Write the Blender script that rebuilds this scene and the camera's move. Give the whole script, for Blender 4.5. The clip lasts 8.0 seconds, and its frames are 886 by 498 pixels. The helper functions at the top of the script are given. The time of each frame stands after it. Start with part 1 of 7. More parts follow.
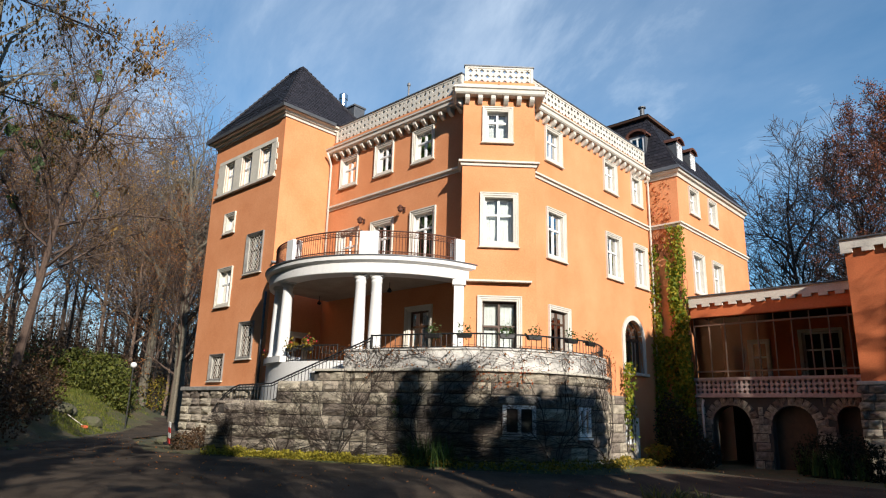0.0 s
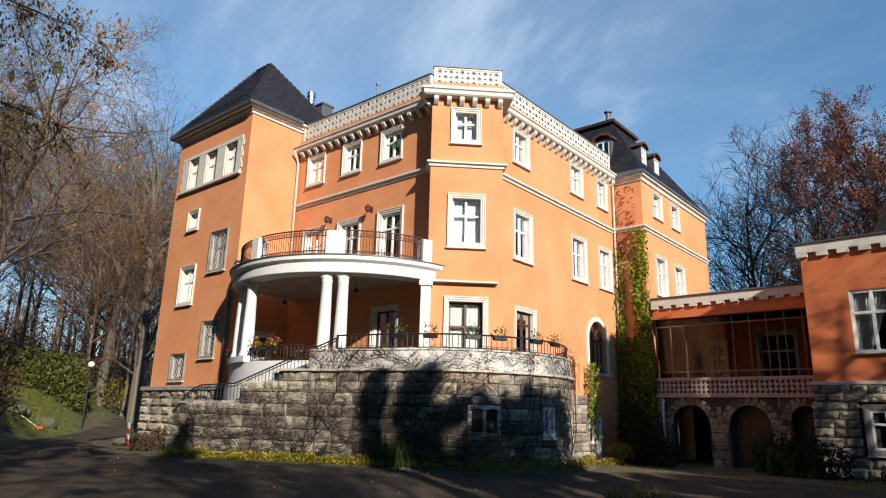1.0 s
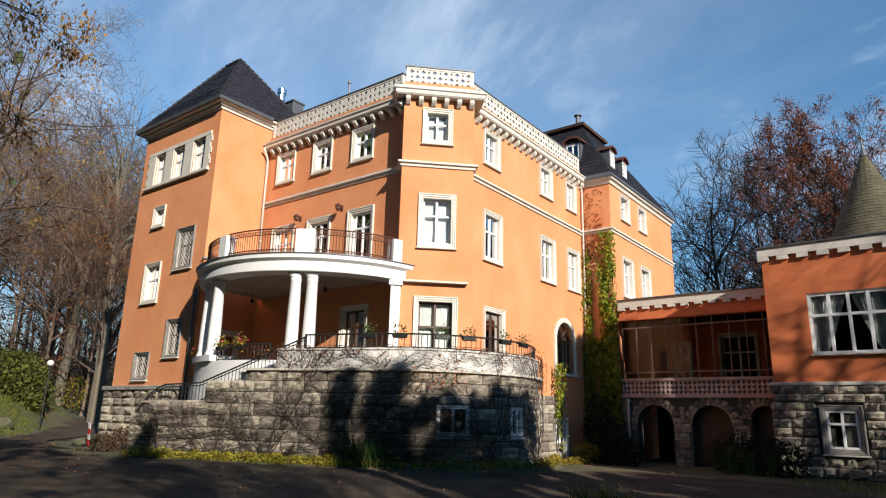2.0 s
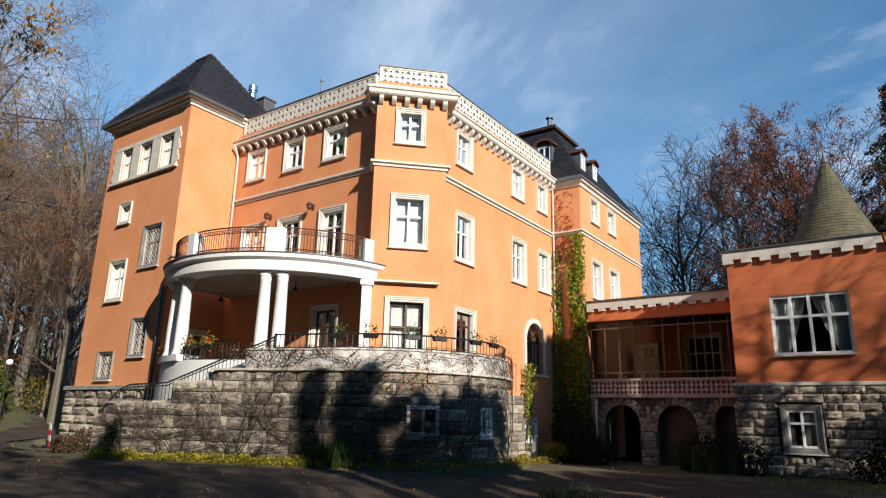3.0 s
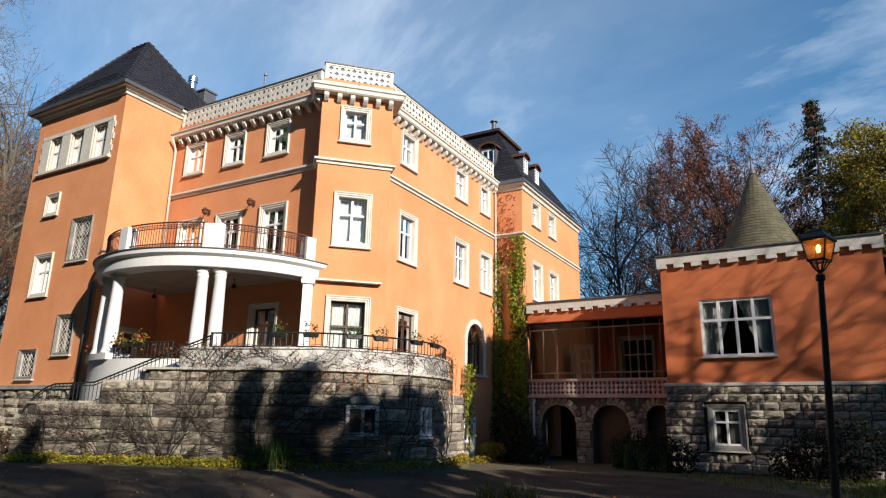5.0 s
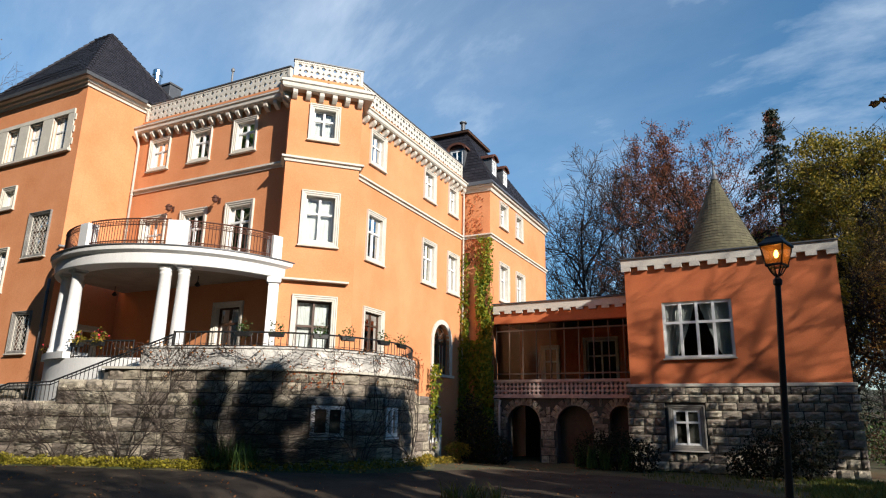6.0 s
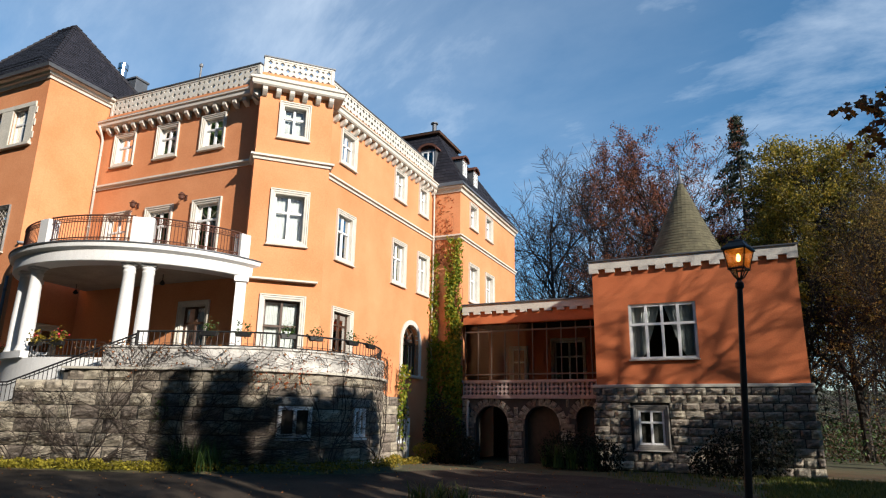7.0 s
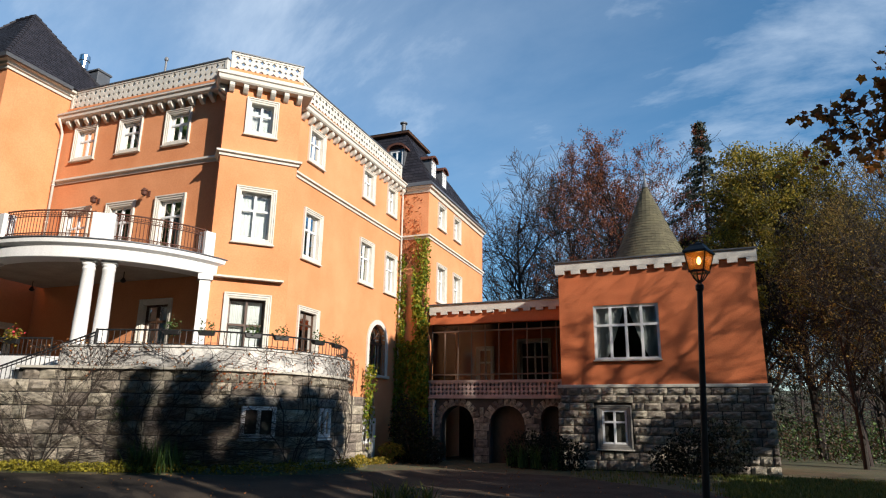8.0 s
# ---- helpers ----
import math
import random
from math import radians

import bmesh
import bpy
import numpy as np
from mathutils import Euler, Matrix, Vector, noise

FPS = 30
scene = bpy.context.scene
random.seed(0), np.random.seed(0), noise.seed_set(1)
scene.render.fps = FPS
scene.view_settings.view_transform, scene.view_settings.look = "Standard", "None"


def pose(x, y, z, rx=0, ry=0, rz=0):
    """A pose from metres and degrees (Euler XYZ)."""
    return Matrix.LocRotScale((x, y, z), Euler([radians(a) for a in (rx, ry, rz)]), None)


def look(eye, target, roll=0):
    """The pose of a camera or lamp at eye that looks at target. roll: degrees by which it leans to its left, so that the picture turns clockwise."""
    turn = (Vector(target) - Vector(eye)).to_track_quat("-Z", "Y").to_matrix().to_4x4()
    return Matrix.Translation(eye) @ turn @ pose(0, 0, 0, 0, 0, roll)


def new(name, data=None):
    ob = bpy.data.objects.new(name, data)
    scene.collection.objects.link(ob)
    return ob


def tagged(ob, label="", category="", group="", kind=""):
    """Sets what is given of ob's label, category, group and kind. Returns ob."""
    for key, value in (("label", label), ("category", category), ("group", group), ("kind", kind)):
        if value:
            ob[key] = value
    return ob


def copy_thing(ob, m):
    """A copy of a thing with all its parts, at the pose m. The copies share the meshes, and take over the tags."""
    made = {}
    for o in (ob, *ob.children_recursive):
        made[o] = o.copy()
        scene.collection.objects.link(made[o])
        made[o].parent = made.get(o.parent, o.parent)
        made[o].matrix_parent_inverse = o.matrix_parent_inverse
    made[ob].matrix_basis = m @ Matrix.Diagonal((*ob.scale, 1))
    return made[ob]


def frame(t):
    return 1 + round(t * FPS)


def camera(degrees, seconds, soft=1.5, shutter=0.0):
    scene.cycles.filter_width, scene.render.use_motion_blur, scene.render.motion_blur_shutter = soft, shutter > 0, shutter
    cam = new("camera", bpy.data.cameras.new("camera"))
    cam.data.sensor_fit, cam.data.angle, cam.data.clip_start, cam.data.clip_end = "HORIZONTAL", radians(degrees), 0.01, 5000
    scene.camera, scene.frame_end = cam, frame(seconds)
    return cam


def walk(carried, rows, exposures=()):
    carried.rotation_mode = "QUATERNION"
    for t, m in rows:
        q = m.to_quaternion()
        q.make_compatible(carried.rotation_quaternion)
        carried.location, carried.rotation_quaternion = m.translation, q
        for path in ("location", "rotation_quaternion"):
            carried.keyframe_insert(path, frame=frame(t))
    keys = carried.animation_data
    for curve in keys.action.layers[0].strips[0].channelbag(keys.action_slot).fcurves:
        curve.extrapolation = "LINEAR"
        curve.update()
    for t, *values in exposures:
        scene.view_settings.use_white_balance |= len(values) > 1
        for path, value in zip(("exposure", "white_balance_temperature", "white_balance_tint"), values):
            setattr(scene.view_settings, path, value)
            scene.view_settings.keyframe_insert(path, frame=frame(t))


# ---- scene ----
cam = camera(68.7, 8.0, soft=1.15)
PATH = [
    (0, (0.349, -0.311, 1.676), (-1.036, 1.044, 2.171), 1.5),
    (0.5, (0.359, -0.318, 1.676), (-0.988, 1.074, 2.172), 1.5),
    (1, (0.37, -0.336, 1.674), (-0.942, 1.089, 2.172), 1.4),
    (1.5, (0.378, -0.354, 1.675), (-0.899, 1.103, 2.174), 1.4),
    (3, (0.385, -0.416, 1.689), (-0.787, 1.126, 2.19), 1.3),
    (3.5, (0.387, -0.425, 1.692), (-0.749, 1.143, 2.194), 1.3),
    (4, (0.391, -0.43, 1.687), (-0.711, 1.161, 2.19), 1.3),
    (4.5, (0.396, -0.441, 1.682), (-0.67, 1.174, 2.186), 1.2),
    (6, (0.403, -0.488, 1.677), (-0.536, 1.203, 2.185), 1.1),
    (6.5, (0.403, -0.493, 1.678), (-0.495, 1.22, 2.188), 1.1),
    (7, (0.413, -0.497, 1.677), (-0.444, 1.236, 2.188), 1.0),
    (7.5, (0.429, -0.506, 1.673), (-0.385, 1.248, 2.185), 1.0),
    (8, (0.437, -0.512, 1.67), (-0.331, 1.262, 2.183), 0.9),
]
walk(cam, [(t, look(eye, target, roll)) for t, eye, target, roll in PATH])

# ---- world, sun ----
SUN_AZ, SUN_EL = 21.0, 24.0   # degrees from +x towards -y, and above the horizon
sun_dir = Vector((math.cos(radians(SUN_EL)) * math.cos(radians(SUN_AZ)), -math.cos(radians(SUN_EL)) * math.sin(radians(SUN_AZ)), math.sin(radians(SUN_EL))))
world = bpy.data.worlds.new("world")
scene.world = world
world.use_nodes = True
wn, wl = world.node_tree.nodes, world.node_tree.links
wn.clear()
w_out = wn.new("ShaderNodeOutputWorld")
w_bg = wn.new("ShaderNodeBackground")
w_sky = wn.new("ShaderNodeTexSky")
w_sky.sky_type = "NISHITA"
w_sky.sun_disc = False
w_sky.sun_elevation = radians(SUN_EL)
w_sky.sun_rotation = radians(90 + SUN_AZ)
w_sky.air_density, w_sky.dust_density, w_sky.ozone_density = 1.0, 0.1, 3.0
w_bg.inputs["Strength"].default_value = 0.085
# thin streaks of cirrus drawn out across the sky
w_tc = wn.new("ShaderNodeTexCoord")
w_map = wn.new("ShaderNodeMapping")
w_map.inputs["Rotation"].default_value = (0.2, 0.75, 0.55)
w_map.inputs["Scale"].default_value = (1.1, 5.2, 2.6)
w_n1 = wn.new("ShaderNodeTexNoise")
w_n1.inputs["Scale"].default_value = 1.15
w_n1.inputs["Detail"].default_value = 9
w_n1.inputs["Roughness"].default_value = 0.62
w_n1.inputs["Distortion"].default_value = 0.25
w_n2 = wn.new("ShaderNodeTexNoise")
w_n2.inputs["Scale"].default_value = 1.6
w_n2.inputs["Detail"].default_value = 2
w_r1 = wn.new("ShaderNodeMapRange")
w_r1.inputs["From Min"].default_value, w_r1.inputs["From Max"].default_value = 0.495, 0.85
w_r2 = wn.new("ShaderNodeMapRange")
w_r2.inputs["From Min"].default_value, w_r2.inputs["From Max"].default_value = 0.38, 0.66
w_m = wn.new("ShaderNodeMath")
w_m.operation = "MULTIPLY"
w_mix = wn.new("ShaderNodeMixRGB")
w_mix.inputs["Color2"].default_value = (6.4, 7.4, 8.6, 1)
w_sat = wn.new("ShaderNodeHueSaturation")
w_sat.inputs["Saturation"].default_value = 1.42
w_sat.inputs["Hue"].default_value = 0.494
wl.new(w_tc.outputs["Generated"], w_map.inputs["Vector"])
wl.new(w_map.outputs["Vector"], w_n1.inputs["Vector"])
wl.new(w_tc.outputs["Generated"], w_n2.inputs["Vector"])
wl.new(w_n1.outputs["Fac"], w_r1.inputs["Value"])
wl.new(w_n2.outputs["Fac"], w_r2.inputs["Value"])
wl.new(w_r1.outputs["Result"], w_m.inputs[0])
wl.new(w_r2.outputs["Result"], w_m.inputs[1])
# a broad thin veil over the wood, thickening to one side
w_dot = wn.new("ShaderNodeVectorMath")
w_dot.operation = "DOT_PRODUCT"
w_dot.inputs[1].default_value = (-0.78, 0.33, 0.53)
w_r3 = wn.new("ShaderNodeMapRange")
w_r3.inputs["From Min"].default_value, w_r3.inputs["From Max"].default_value = 0.42, 1.0
w_r3.inputs["To Min"].default_value, w_r3.inputs["To Max"].default_value = 0.02, 0.34
w_r3.interpolation_type = "SMOOTHSTEP"
w_n3 = wn.new("ShaderNodeMapRange")
w_n3.inputs["From Min"].default_value, w_n3.inputs["From Max"].default_value = 0.3, 0.7
w_n3.inputs["To Min"].default_value, w_n3.inputs["To Max"].default_value = 0.55, 1.25
w_m3 = wn.new("ShaderNodeMath")
w_m3.operation = "MULTIPLY"
w_add = wn.new("ShaderNodeMath")
w_add.operation = "ADD"
w_add.use_clamp = True
wl.new(w_tc.outputs["Generated"], w_dot.inputs[0])
wl.new(w_dot.outputs["Value"], w_r3.inputs["Value"])
wl.new(w_n1.outputs["Fac"], w_n3.inputs["Value"])
wl.new(w_r3.outputs["Result"], w_m3.inputs[0])
wl.new(w_n3.outputs["Result"], w_m3.inputs[1])
wl.new(w_m.outputs["Value"], w_add.inputs[0])
wl.new(w_m3.outputs["Value"], w_add.inputs[1])
# and another, thinner, low over the trees beyond the annex
w_dot2 = wn.new("ShaderNodeVectorMath")
w_dot2.operation = "DOT_PRODUCT"
w_dot2.inputs[1].default_value = (0.10, 0.93, 0.35)
w_r4 = wn.new("ShaderNodeMapRange")
w_r4.inputs["From Min"].default_value, w_r4.inputs["From Max"].default_value = 0.80, 1.0
w_r4.inputs["To Min"].default_value, w_r4.inputs["To Max"].default_value = 0.0, 0.07
w_r4.interpolation_type = "SMOOTHSTEP"
w_m4 = wn.new("ShaderNodeMath")
w_m4.operation = "MULTIPLY"
w_add4 = wn.new("ShaderNodeMath")
w_add4.operation = "ADD"
w_add4.use_clamp = True
wl.new(w_tc.outputs["Generated"], w_dot2.inputs[0])
wl.new(w_dot2.outputs["Value"], w_r4.inputs["Value"])
wl.new(w_r4.outputs["Result"], w_m4.inputs[0])
wl.new(w_n3.outputs["Result"], w_m4.inputs[1])
wl.new(w_add.outputs["Value"], w_add4.inputs[0])
wl.new(w_m4.outputs["Value"], w_add4.inputs[1])
wl.new(w_add4.outputs["Value"], w_mix.inputs["Fac"])
wl.new(w_sky.outputs["Color"], w_sat.inputs["Color"])
wl.new(w_sat.outputs["Color"], w_mix.inputs["Color1"])
wl.new(w_mix.outputs["Color"], w_bg.inputs["Color"])
wl.new(w_bg.outputs["Background"], w_out.inputs["Surface"])

sun_data = bpy.data.lights.new("sun", "SUN")
sun_data.energy = 5.0
sun_data.angle = radians(0.53)
sun_data.color = (1.0, 0.93, 0.835)
sun = new("sun", sun_data)
sun.matrix_world = look(tuple(sun_dir * 120), (0, 0, 0))
scene.view_settings.exposure = 0.70

# ---- materials ----
def mat(name, colour, rough=0.8, metal=0.0, spots=0.25, scale=3.0, fine=40.0, bump=0.2, bump_dist=0.01, tint=None, island=0.0, per_object=0.0, spec=0.4, grain_mix=0.35):
    """A node material: a base colour, large stains, fine grain and relief."""
    m = bpy.data.materials.new(name)
    m.use_nodes = True
    n, l = m.node_tree.nodes, m.node_tree.links
    b = n["Principled BSDF"]
    b.inputs["Roughness"].default_value, b.inputs["Metallic"].default_value = rough, metal
    b.inputs["Specular IOR Level"].default_value = spec
    tc = n.new("ShaderNodeTexCoord")
    big, small = n.new("ShaderNodeTexNoise"), n.new("ShaderNodeTexNoise")
    big.inputs["Scale"].default_value, big.inputs["Detail"].default_value, big.inputs["Roughness"].default_value = scale, 5, 0.62
    small.inputs["Scale"].default_value, small.inputs["Detail"].default_value = fine, 4
    for t in (big, small):
        l.new(tc.outputs["Object"], t.inputs["Vector"])
    ramp = n.new("ShaderNodeValToRGB")
    ramp.color_ramp.elements[0].position, ramp.color_ramp.elements[1].position = 0.33, 0.68
    dark = tint or tuple(c * (1 - spots) for c in colour)
    ramp.color_ramp.elements[0].color = (*dark, 1)
    ramp.color_ramp.elements[1].color = (*colour, 1)
    l.new(big.outputs["Fac"], ramp.inputs["Fac"])
    grain = n.new("ShaderNodeMixRGB")
    grain.blend_type = "OVERLAY"
    grain.inputs["Fac"].default_value = grain_mix
    l.new(ramp.outputs["Color"], grain.inputs["Color1"])
    bw = n.new("ShaderNodeRGBToBW")
    l.new(small.outputs["Fac"], bw.inputs["Color"])
    l.new(bw.outputs["Val"], grain.inputs["Color2"])
    last = grain.outputs["Color"]
    if island or per_object:
        src = n.new("ShaderNodeNewGeometry").outputs["Random Per Island"] if island else n.new("ShaderNodeObjectInfo").outputs["Random"]
        k = island or per_object
        mr = n.new("ShaderNodeMapRange")
        mr.inputs["To Min"].default_value, mr.inputs["To Max"].default_value = 1 - k, 1 + k
        l.new(src, mr.inputs["Value"])
        hsv = n.new("ShaderNodeHueSaturation")
        l.new(mr.outputs["Result"], hsv.inputs["Value"])
        mh = n.new("ShaderNodeMapRange")
        mh.inputs["To Min"].default_value, mh.inputs["To Max"].default_value = 0.5 - 0.04 * k, 0.5 + 0.04 * k
        l.new(src, mh.inputs["Value"])
        l.new(mh.outputs["Result"], hsv.inputs["Hue"])
        l.new(last, hsv.inputs["Color"])
        last = hsv.outputs["Color"]
    l.new(last, b.inputs["Base Color"])
    bp = n.new("ShaderNodeBump")
    bp.inputs["Strength"].default_value, bp.inputs["Distance"].default_value = bump, bump_dist
    l.new(small.outputs["Fac"], bp.inputs["Height"])
    l.new(bp.outputs["Normal"], b.inputs["Normal"])
    return m


def leaf_mat(name, colours, rough=0.55, glow=0.35):
    """Leaves whose colour varies from leaf to leaf, and that let some light through."""
    m = bpy.data.materials.new(name)
    m.use_nodes = True
    n, l = m.node_tree.nodes, m.node_tree.links
    b = n["Principled BSDF"]
    b.inputs["Roughness"].default_value = rough
    b.inputs["Specular IOR Level"].default_value = 0.3
    geo = n.new("ShaderNodeNewGeometry")
    ramp = n.new("ShaderNodeValToRGB")
    e = ramp.color_ramp.elements
    while len(e) < len(colours):
        e.new(0.5)
    for i, c in enumerate(colours):
        e[i].position = i / max(1, len(colours) - 1)
        e[i].color = (*c, 1)
    l.new(geo.outputs["Random Per Island"], ramp.inputs["Fac"])
    l.new(ramp.outputs["Color"], b.inputs["Base Color"])
    tr = n.new("ShaderNodeBsdfTranslucent")
    l.new(ramp.outputs["Color"], tr.inputs["Color"])
    mx = n.new("ShaderNodeMixShader")
    mx.inputs["Fac"].default_value = glow
    l.new(b.outputs["BSDF"], mx.inputs[1])
    l.new(tr.outputs["BSDF"], mx.inputs[2])
    l.new(mx.outputs["Shader"], n["Material Output"].inputs["Surface"])
    return m


def glass_mat(name, rough=0.03, ior=1.8):
    """Window glass before a dim room: clear in front, mirror-like at a slant."""
    m = bpy.data.materials.new(name)
    m.use_nodes = True
    n, l = m.node_tree.nodes, m.node_tree.links
    b = n["Principled BSDF"]
    out = n["Material Output"]
    n.remove(b)
    tr = n.new("ShaderNodeBsdfTransparent")
    tr.inputs["Color"].default_value = (0.80, 0.84, 0.84, 1)
    gl = n.new("ShaderNodeBsdfGlossy")
    gl.inputs["Roughness"].default_value = rough
    noise_t = n.new("ShaderNodeTexNoise")
    noise_t.inputs["Scale"].default_value = 1.3
    tc = n.new("ShaderNodeTexCoord")
    l.new(tc.outputs["Object"], noise_t.inputs["Vector"])
    bp = n.new("ShaderNodeBump")
    bp.inputs["Strength"].default_value, bp.inputs["Distance"].default_value = 0.12, 0.02
    l.new(noise_t.outputs["Fac"], bp.inputs["Height"])
    l.new(bp.outputs["Normal"], gl.inputs["Normal"])
    fr = n.new("ShaderNodeFresnel")
    fr.inputs["IOR"].default_value = ior
    mx = n.new("ShaderNodeMixShader")
    l.new(fr.outputs["Fac"], mx.inputs["Fac"])
    l.new(tr.outputs["BSDF"], mx.inputs[1])
    l.new(gl.outputs["BSDF"], mx.inputs[2])
    l.new(mx.outputs["Shader"], out.inputs["Surface"])
    return m


M_STUCCO = mat("orange_stucco", (0.62, 0.266, 0.122), 0.9, spots=0.06, tint=(0.54, 0.205, 0.083), scale=0.55, fine=22, bump=0.25, bump_dist=0.012, grain_mix=0.22)
# stucco colour deepened to carry the dim grazing light on annex and gallery
M_STUCCO_SHADED = mat("shade_deepened_stucco", (0.53, 0.152, 0.055), 0.9, spots=0.0, tint=(0.46, 0.122, 0.042), scale=0.6, fine=22, bump=0.3, bump_dist=0.012, grain_mix=0.25)
M_STONE = mat("granite_block", (0.43, 0.365, 0.285), 0.92, spots=0.6, scale=2.2, fine=26, bump=1.0, bump_dist=0.045, per_object=0.42, grain_mix=0.6)
M_STONE_J = mat("granite_joined", (0.29, 0.275, 0.25), 0.92, spots=0.45, scale=2.2, fine=26, bump=0.9, bump_dist=0.03, island=0.28, grain_mix=0.6)
M_MORTAR = mat("mortar", (0.07, 0.064, 0.056), 0.95, spots=0.3, scale=4, fine=40, bump=0.5)
M_TRIM = mat("pale_trim", (0.58, 0.54, 0.47), 0.75, spots=0.14, scale=1.4, fine=30, bump=0.12)
M_LIME = mat("grey_limestone", (0.56, 0.52, 0.44), 0.85, spots=0.2, scale=1.8, fine=30, bump=0.25)
M_WHITE = mat("white_paint", (0.65, 0.64, 0.62), 0.6, spots=0.06, scale=1.2, fine=30, bump=0.06)
# whiter sash colour that stands in for sun on the terrace wall's windows
M_SASH_SUNLIT = mat("sunlit_white_sash", (0.82, 0.82, 0.81), 0.35, spots=0.03, scale=4, fine=60, bump=0.02)
M_SASH = mat("white_sash", (0.70, 0.70, 0.69), 0.45, spots=0.05, scale=4, fine=60, bump=0.05)
M_PLASTER = mat("weathered_plaster", (0.62, 0.59, 0.54), 0.9, spots=0.62, scale=1.6, fine=24, bump=0.4, grain_mix=0.5)
M_SLATE = mat("slate_roof", (0.026, 0.024, 0.030), 0.6, spec=0.25, spots=0.3, scale=3, fine=30, bump=0.3, per_object=0.25)
M_SLATE_J = mat("slate_roof_joined", (0.026, 0.024, 0.030), 0.6, spec=0.25, spots=0.3, scale=3, fine=30, bump=0.3, island=0.3)
M_LEAD = mat("lead_flashing", (0.11, 0.115, 0.125), 0.5, metal=0.3, spots=0.25, scale=2, fine=20, bump=0.1)
M_ZINC = mat("zinc_sheet", (0.20, 0.20, 0.205), 0.55, metal=0.2, spots=0.2, scale=2, fine=20, bump=0.05)
M_GREYSTONE = mat("grey_dressed_stone", (0.22, 0.205, 0.18), 0.9, spots=0.35, scale=3, fine=30, bump=0.4)
# ceiling colour darkened to hold the shade under the balcony
M_CEIL = mat("shade_greyed_ceiling", (0.40, 0.35, 0.29), 0.9, spots=0.25, scale=1.5, fine=24, bump=0.15)
M_STEEL = mat("bright_steel", (0.65, 0.66, 0.68), 0.25, metal=1.0, spots=0.1, scale=5, fine=30, bump=0.03)
M_IRON = mat("black_iron", (0.018, 0.017, 0.017), 0.5, metal=0.2, spots=0.3, scale=9, fine=60, bump=0.2)
M_RUST = mat("rusty_iron", (0.10, 0.035, 0.02), 0.75, spots=0.4, scale=12, fine=60, bump=0.3)
M_DARKWOOD = mat("dark_brown_wood", (0.075, 0.036, 0.020), 0.5, spots=0.35, scale=6, fine=50, bump=0.15)
# dark wall colour that stands in for unlit depth behind glass and arches
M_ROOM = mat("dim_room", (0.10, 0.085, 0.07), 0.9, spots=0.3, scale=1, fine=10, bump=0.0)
M_CURTAIN = mat("net_curtain", (0.76, 0.75, 0.72), 0.9, spots=0.2, scale=3, fine=40, bump=0.1)
M_GLASS = glass_mat("window_glass", ior=1.58)
M_GLASS_DIM = glass_mat("gallery_glass", ior=1.32)
M_ASPHALT = mat("old_asphalt", (0.075, 0.056, 0.040), 0.95, spots=0.55, scale=0.9, fine=35, bump=0.9, bump_dist=0.015, grain_mix=0.8, spec=0.15)
M_SOIL = mat("leafy_soil", (0.085, 0.065, 0.035), 0.95, spots=0.5, scale=0.7, fine=12, bump=0.9, bump_dist=0.04, tint=(0.045, 0.055, 0.02), grain_mix=0.6)
M_GRASS = leaf_mat("grass_blades", [(0.05, 0.08, 0.014), (0.12, 0.14, 0.02), (0.20, 0.18, 0.04)])
M_BARK = mat("grey_bark", (0.062, 0.048, 0.037), 0.95, spots=0.5, scale=2.5, fine=14, bump=0.9, bump_dist=0.03, grain_mix=0.6)
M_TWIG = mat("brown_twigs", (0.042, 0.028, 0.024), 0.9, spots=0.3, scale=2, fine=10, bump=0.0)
# pale copy of the twig colour, with the left wood's sunlight mixed in
M_SUNLITTWIG = mat("sunlit_pale_twigs", (0.19, 0.13, 0.095), 0.9, spots=0.35, scale=2, fine=10, bump=0.0)
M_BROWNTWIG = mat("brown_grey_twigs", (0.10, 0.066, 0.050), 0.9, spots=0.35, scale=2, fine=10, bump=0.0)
# bark in a darker brown than grey_bark
M_DARKBARK = mat("dark_bark", (0.030, 0.024, 0.018), 0.95, spots=0.4, scale=2.5, fine=14, bump=0.8, bump_dist=0.03)
M_SHINGLE = mat("mossy_shingle", (0.105, 0.092, 0.052), 0.9, spots=0.4, scale=2.0, fine=24, bump=0.5, per_object=0.1, island=0.12)
M_PINK = mat("pinkish_plaster", (0.47, 0.35, 0.31), 0.9, spots=0.25, scale=2, fine=26, bump=0.3)

# ---- mesh helpers ----
def part(name, bm, material, parent=None, label="", smooth=False):
    """Links a bmesh as one mesh object under a thing or a part."""
    me = bpy.data.meshes.new(name)
    bm.to_mesh(me)
    bm.free()
    me.materials.append(material)
    if smooth:
        me.polygons.foreach_set("use_smooth", [True] * len(me.polygons))
    ob = new(name, me)
    ob.parent = parent
    if label:
        ob["label"] = label
    return ob


def thing(name, label, category, group="", kind="", at=None):
    ob = new(name)
    ob.empty_display_size = 0.3
    if at is not None:
        ob.matrix_world = at
    return tagged(ob, label, category, group, kind)


def piece(name, me, parent, m):
    """An object of its own on shared mesh data."""
    ob = new(name, me)
    ob.parent = parent
    ob.matrix_basis = m
    return ob


def wall_frame(x, y, z, ux, uy):
    """A frame on a wall: u along it, w up, v = u x w outwards."""
    u = Vector((ux, uy, 0)).normalized()
    w = Vector((0, 0, 1))
    v = u.cross(w)
    m = Matrix((u, v, w)).transposed().to_4x4()
    m.translation = (x, y, z)
    return m


ID = Matrix.Identity(4)


def quad(bm, pts):
    return bm.faces.new([bm.verts.new(p) for p in pts])


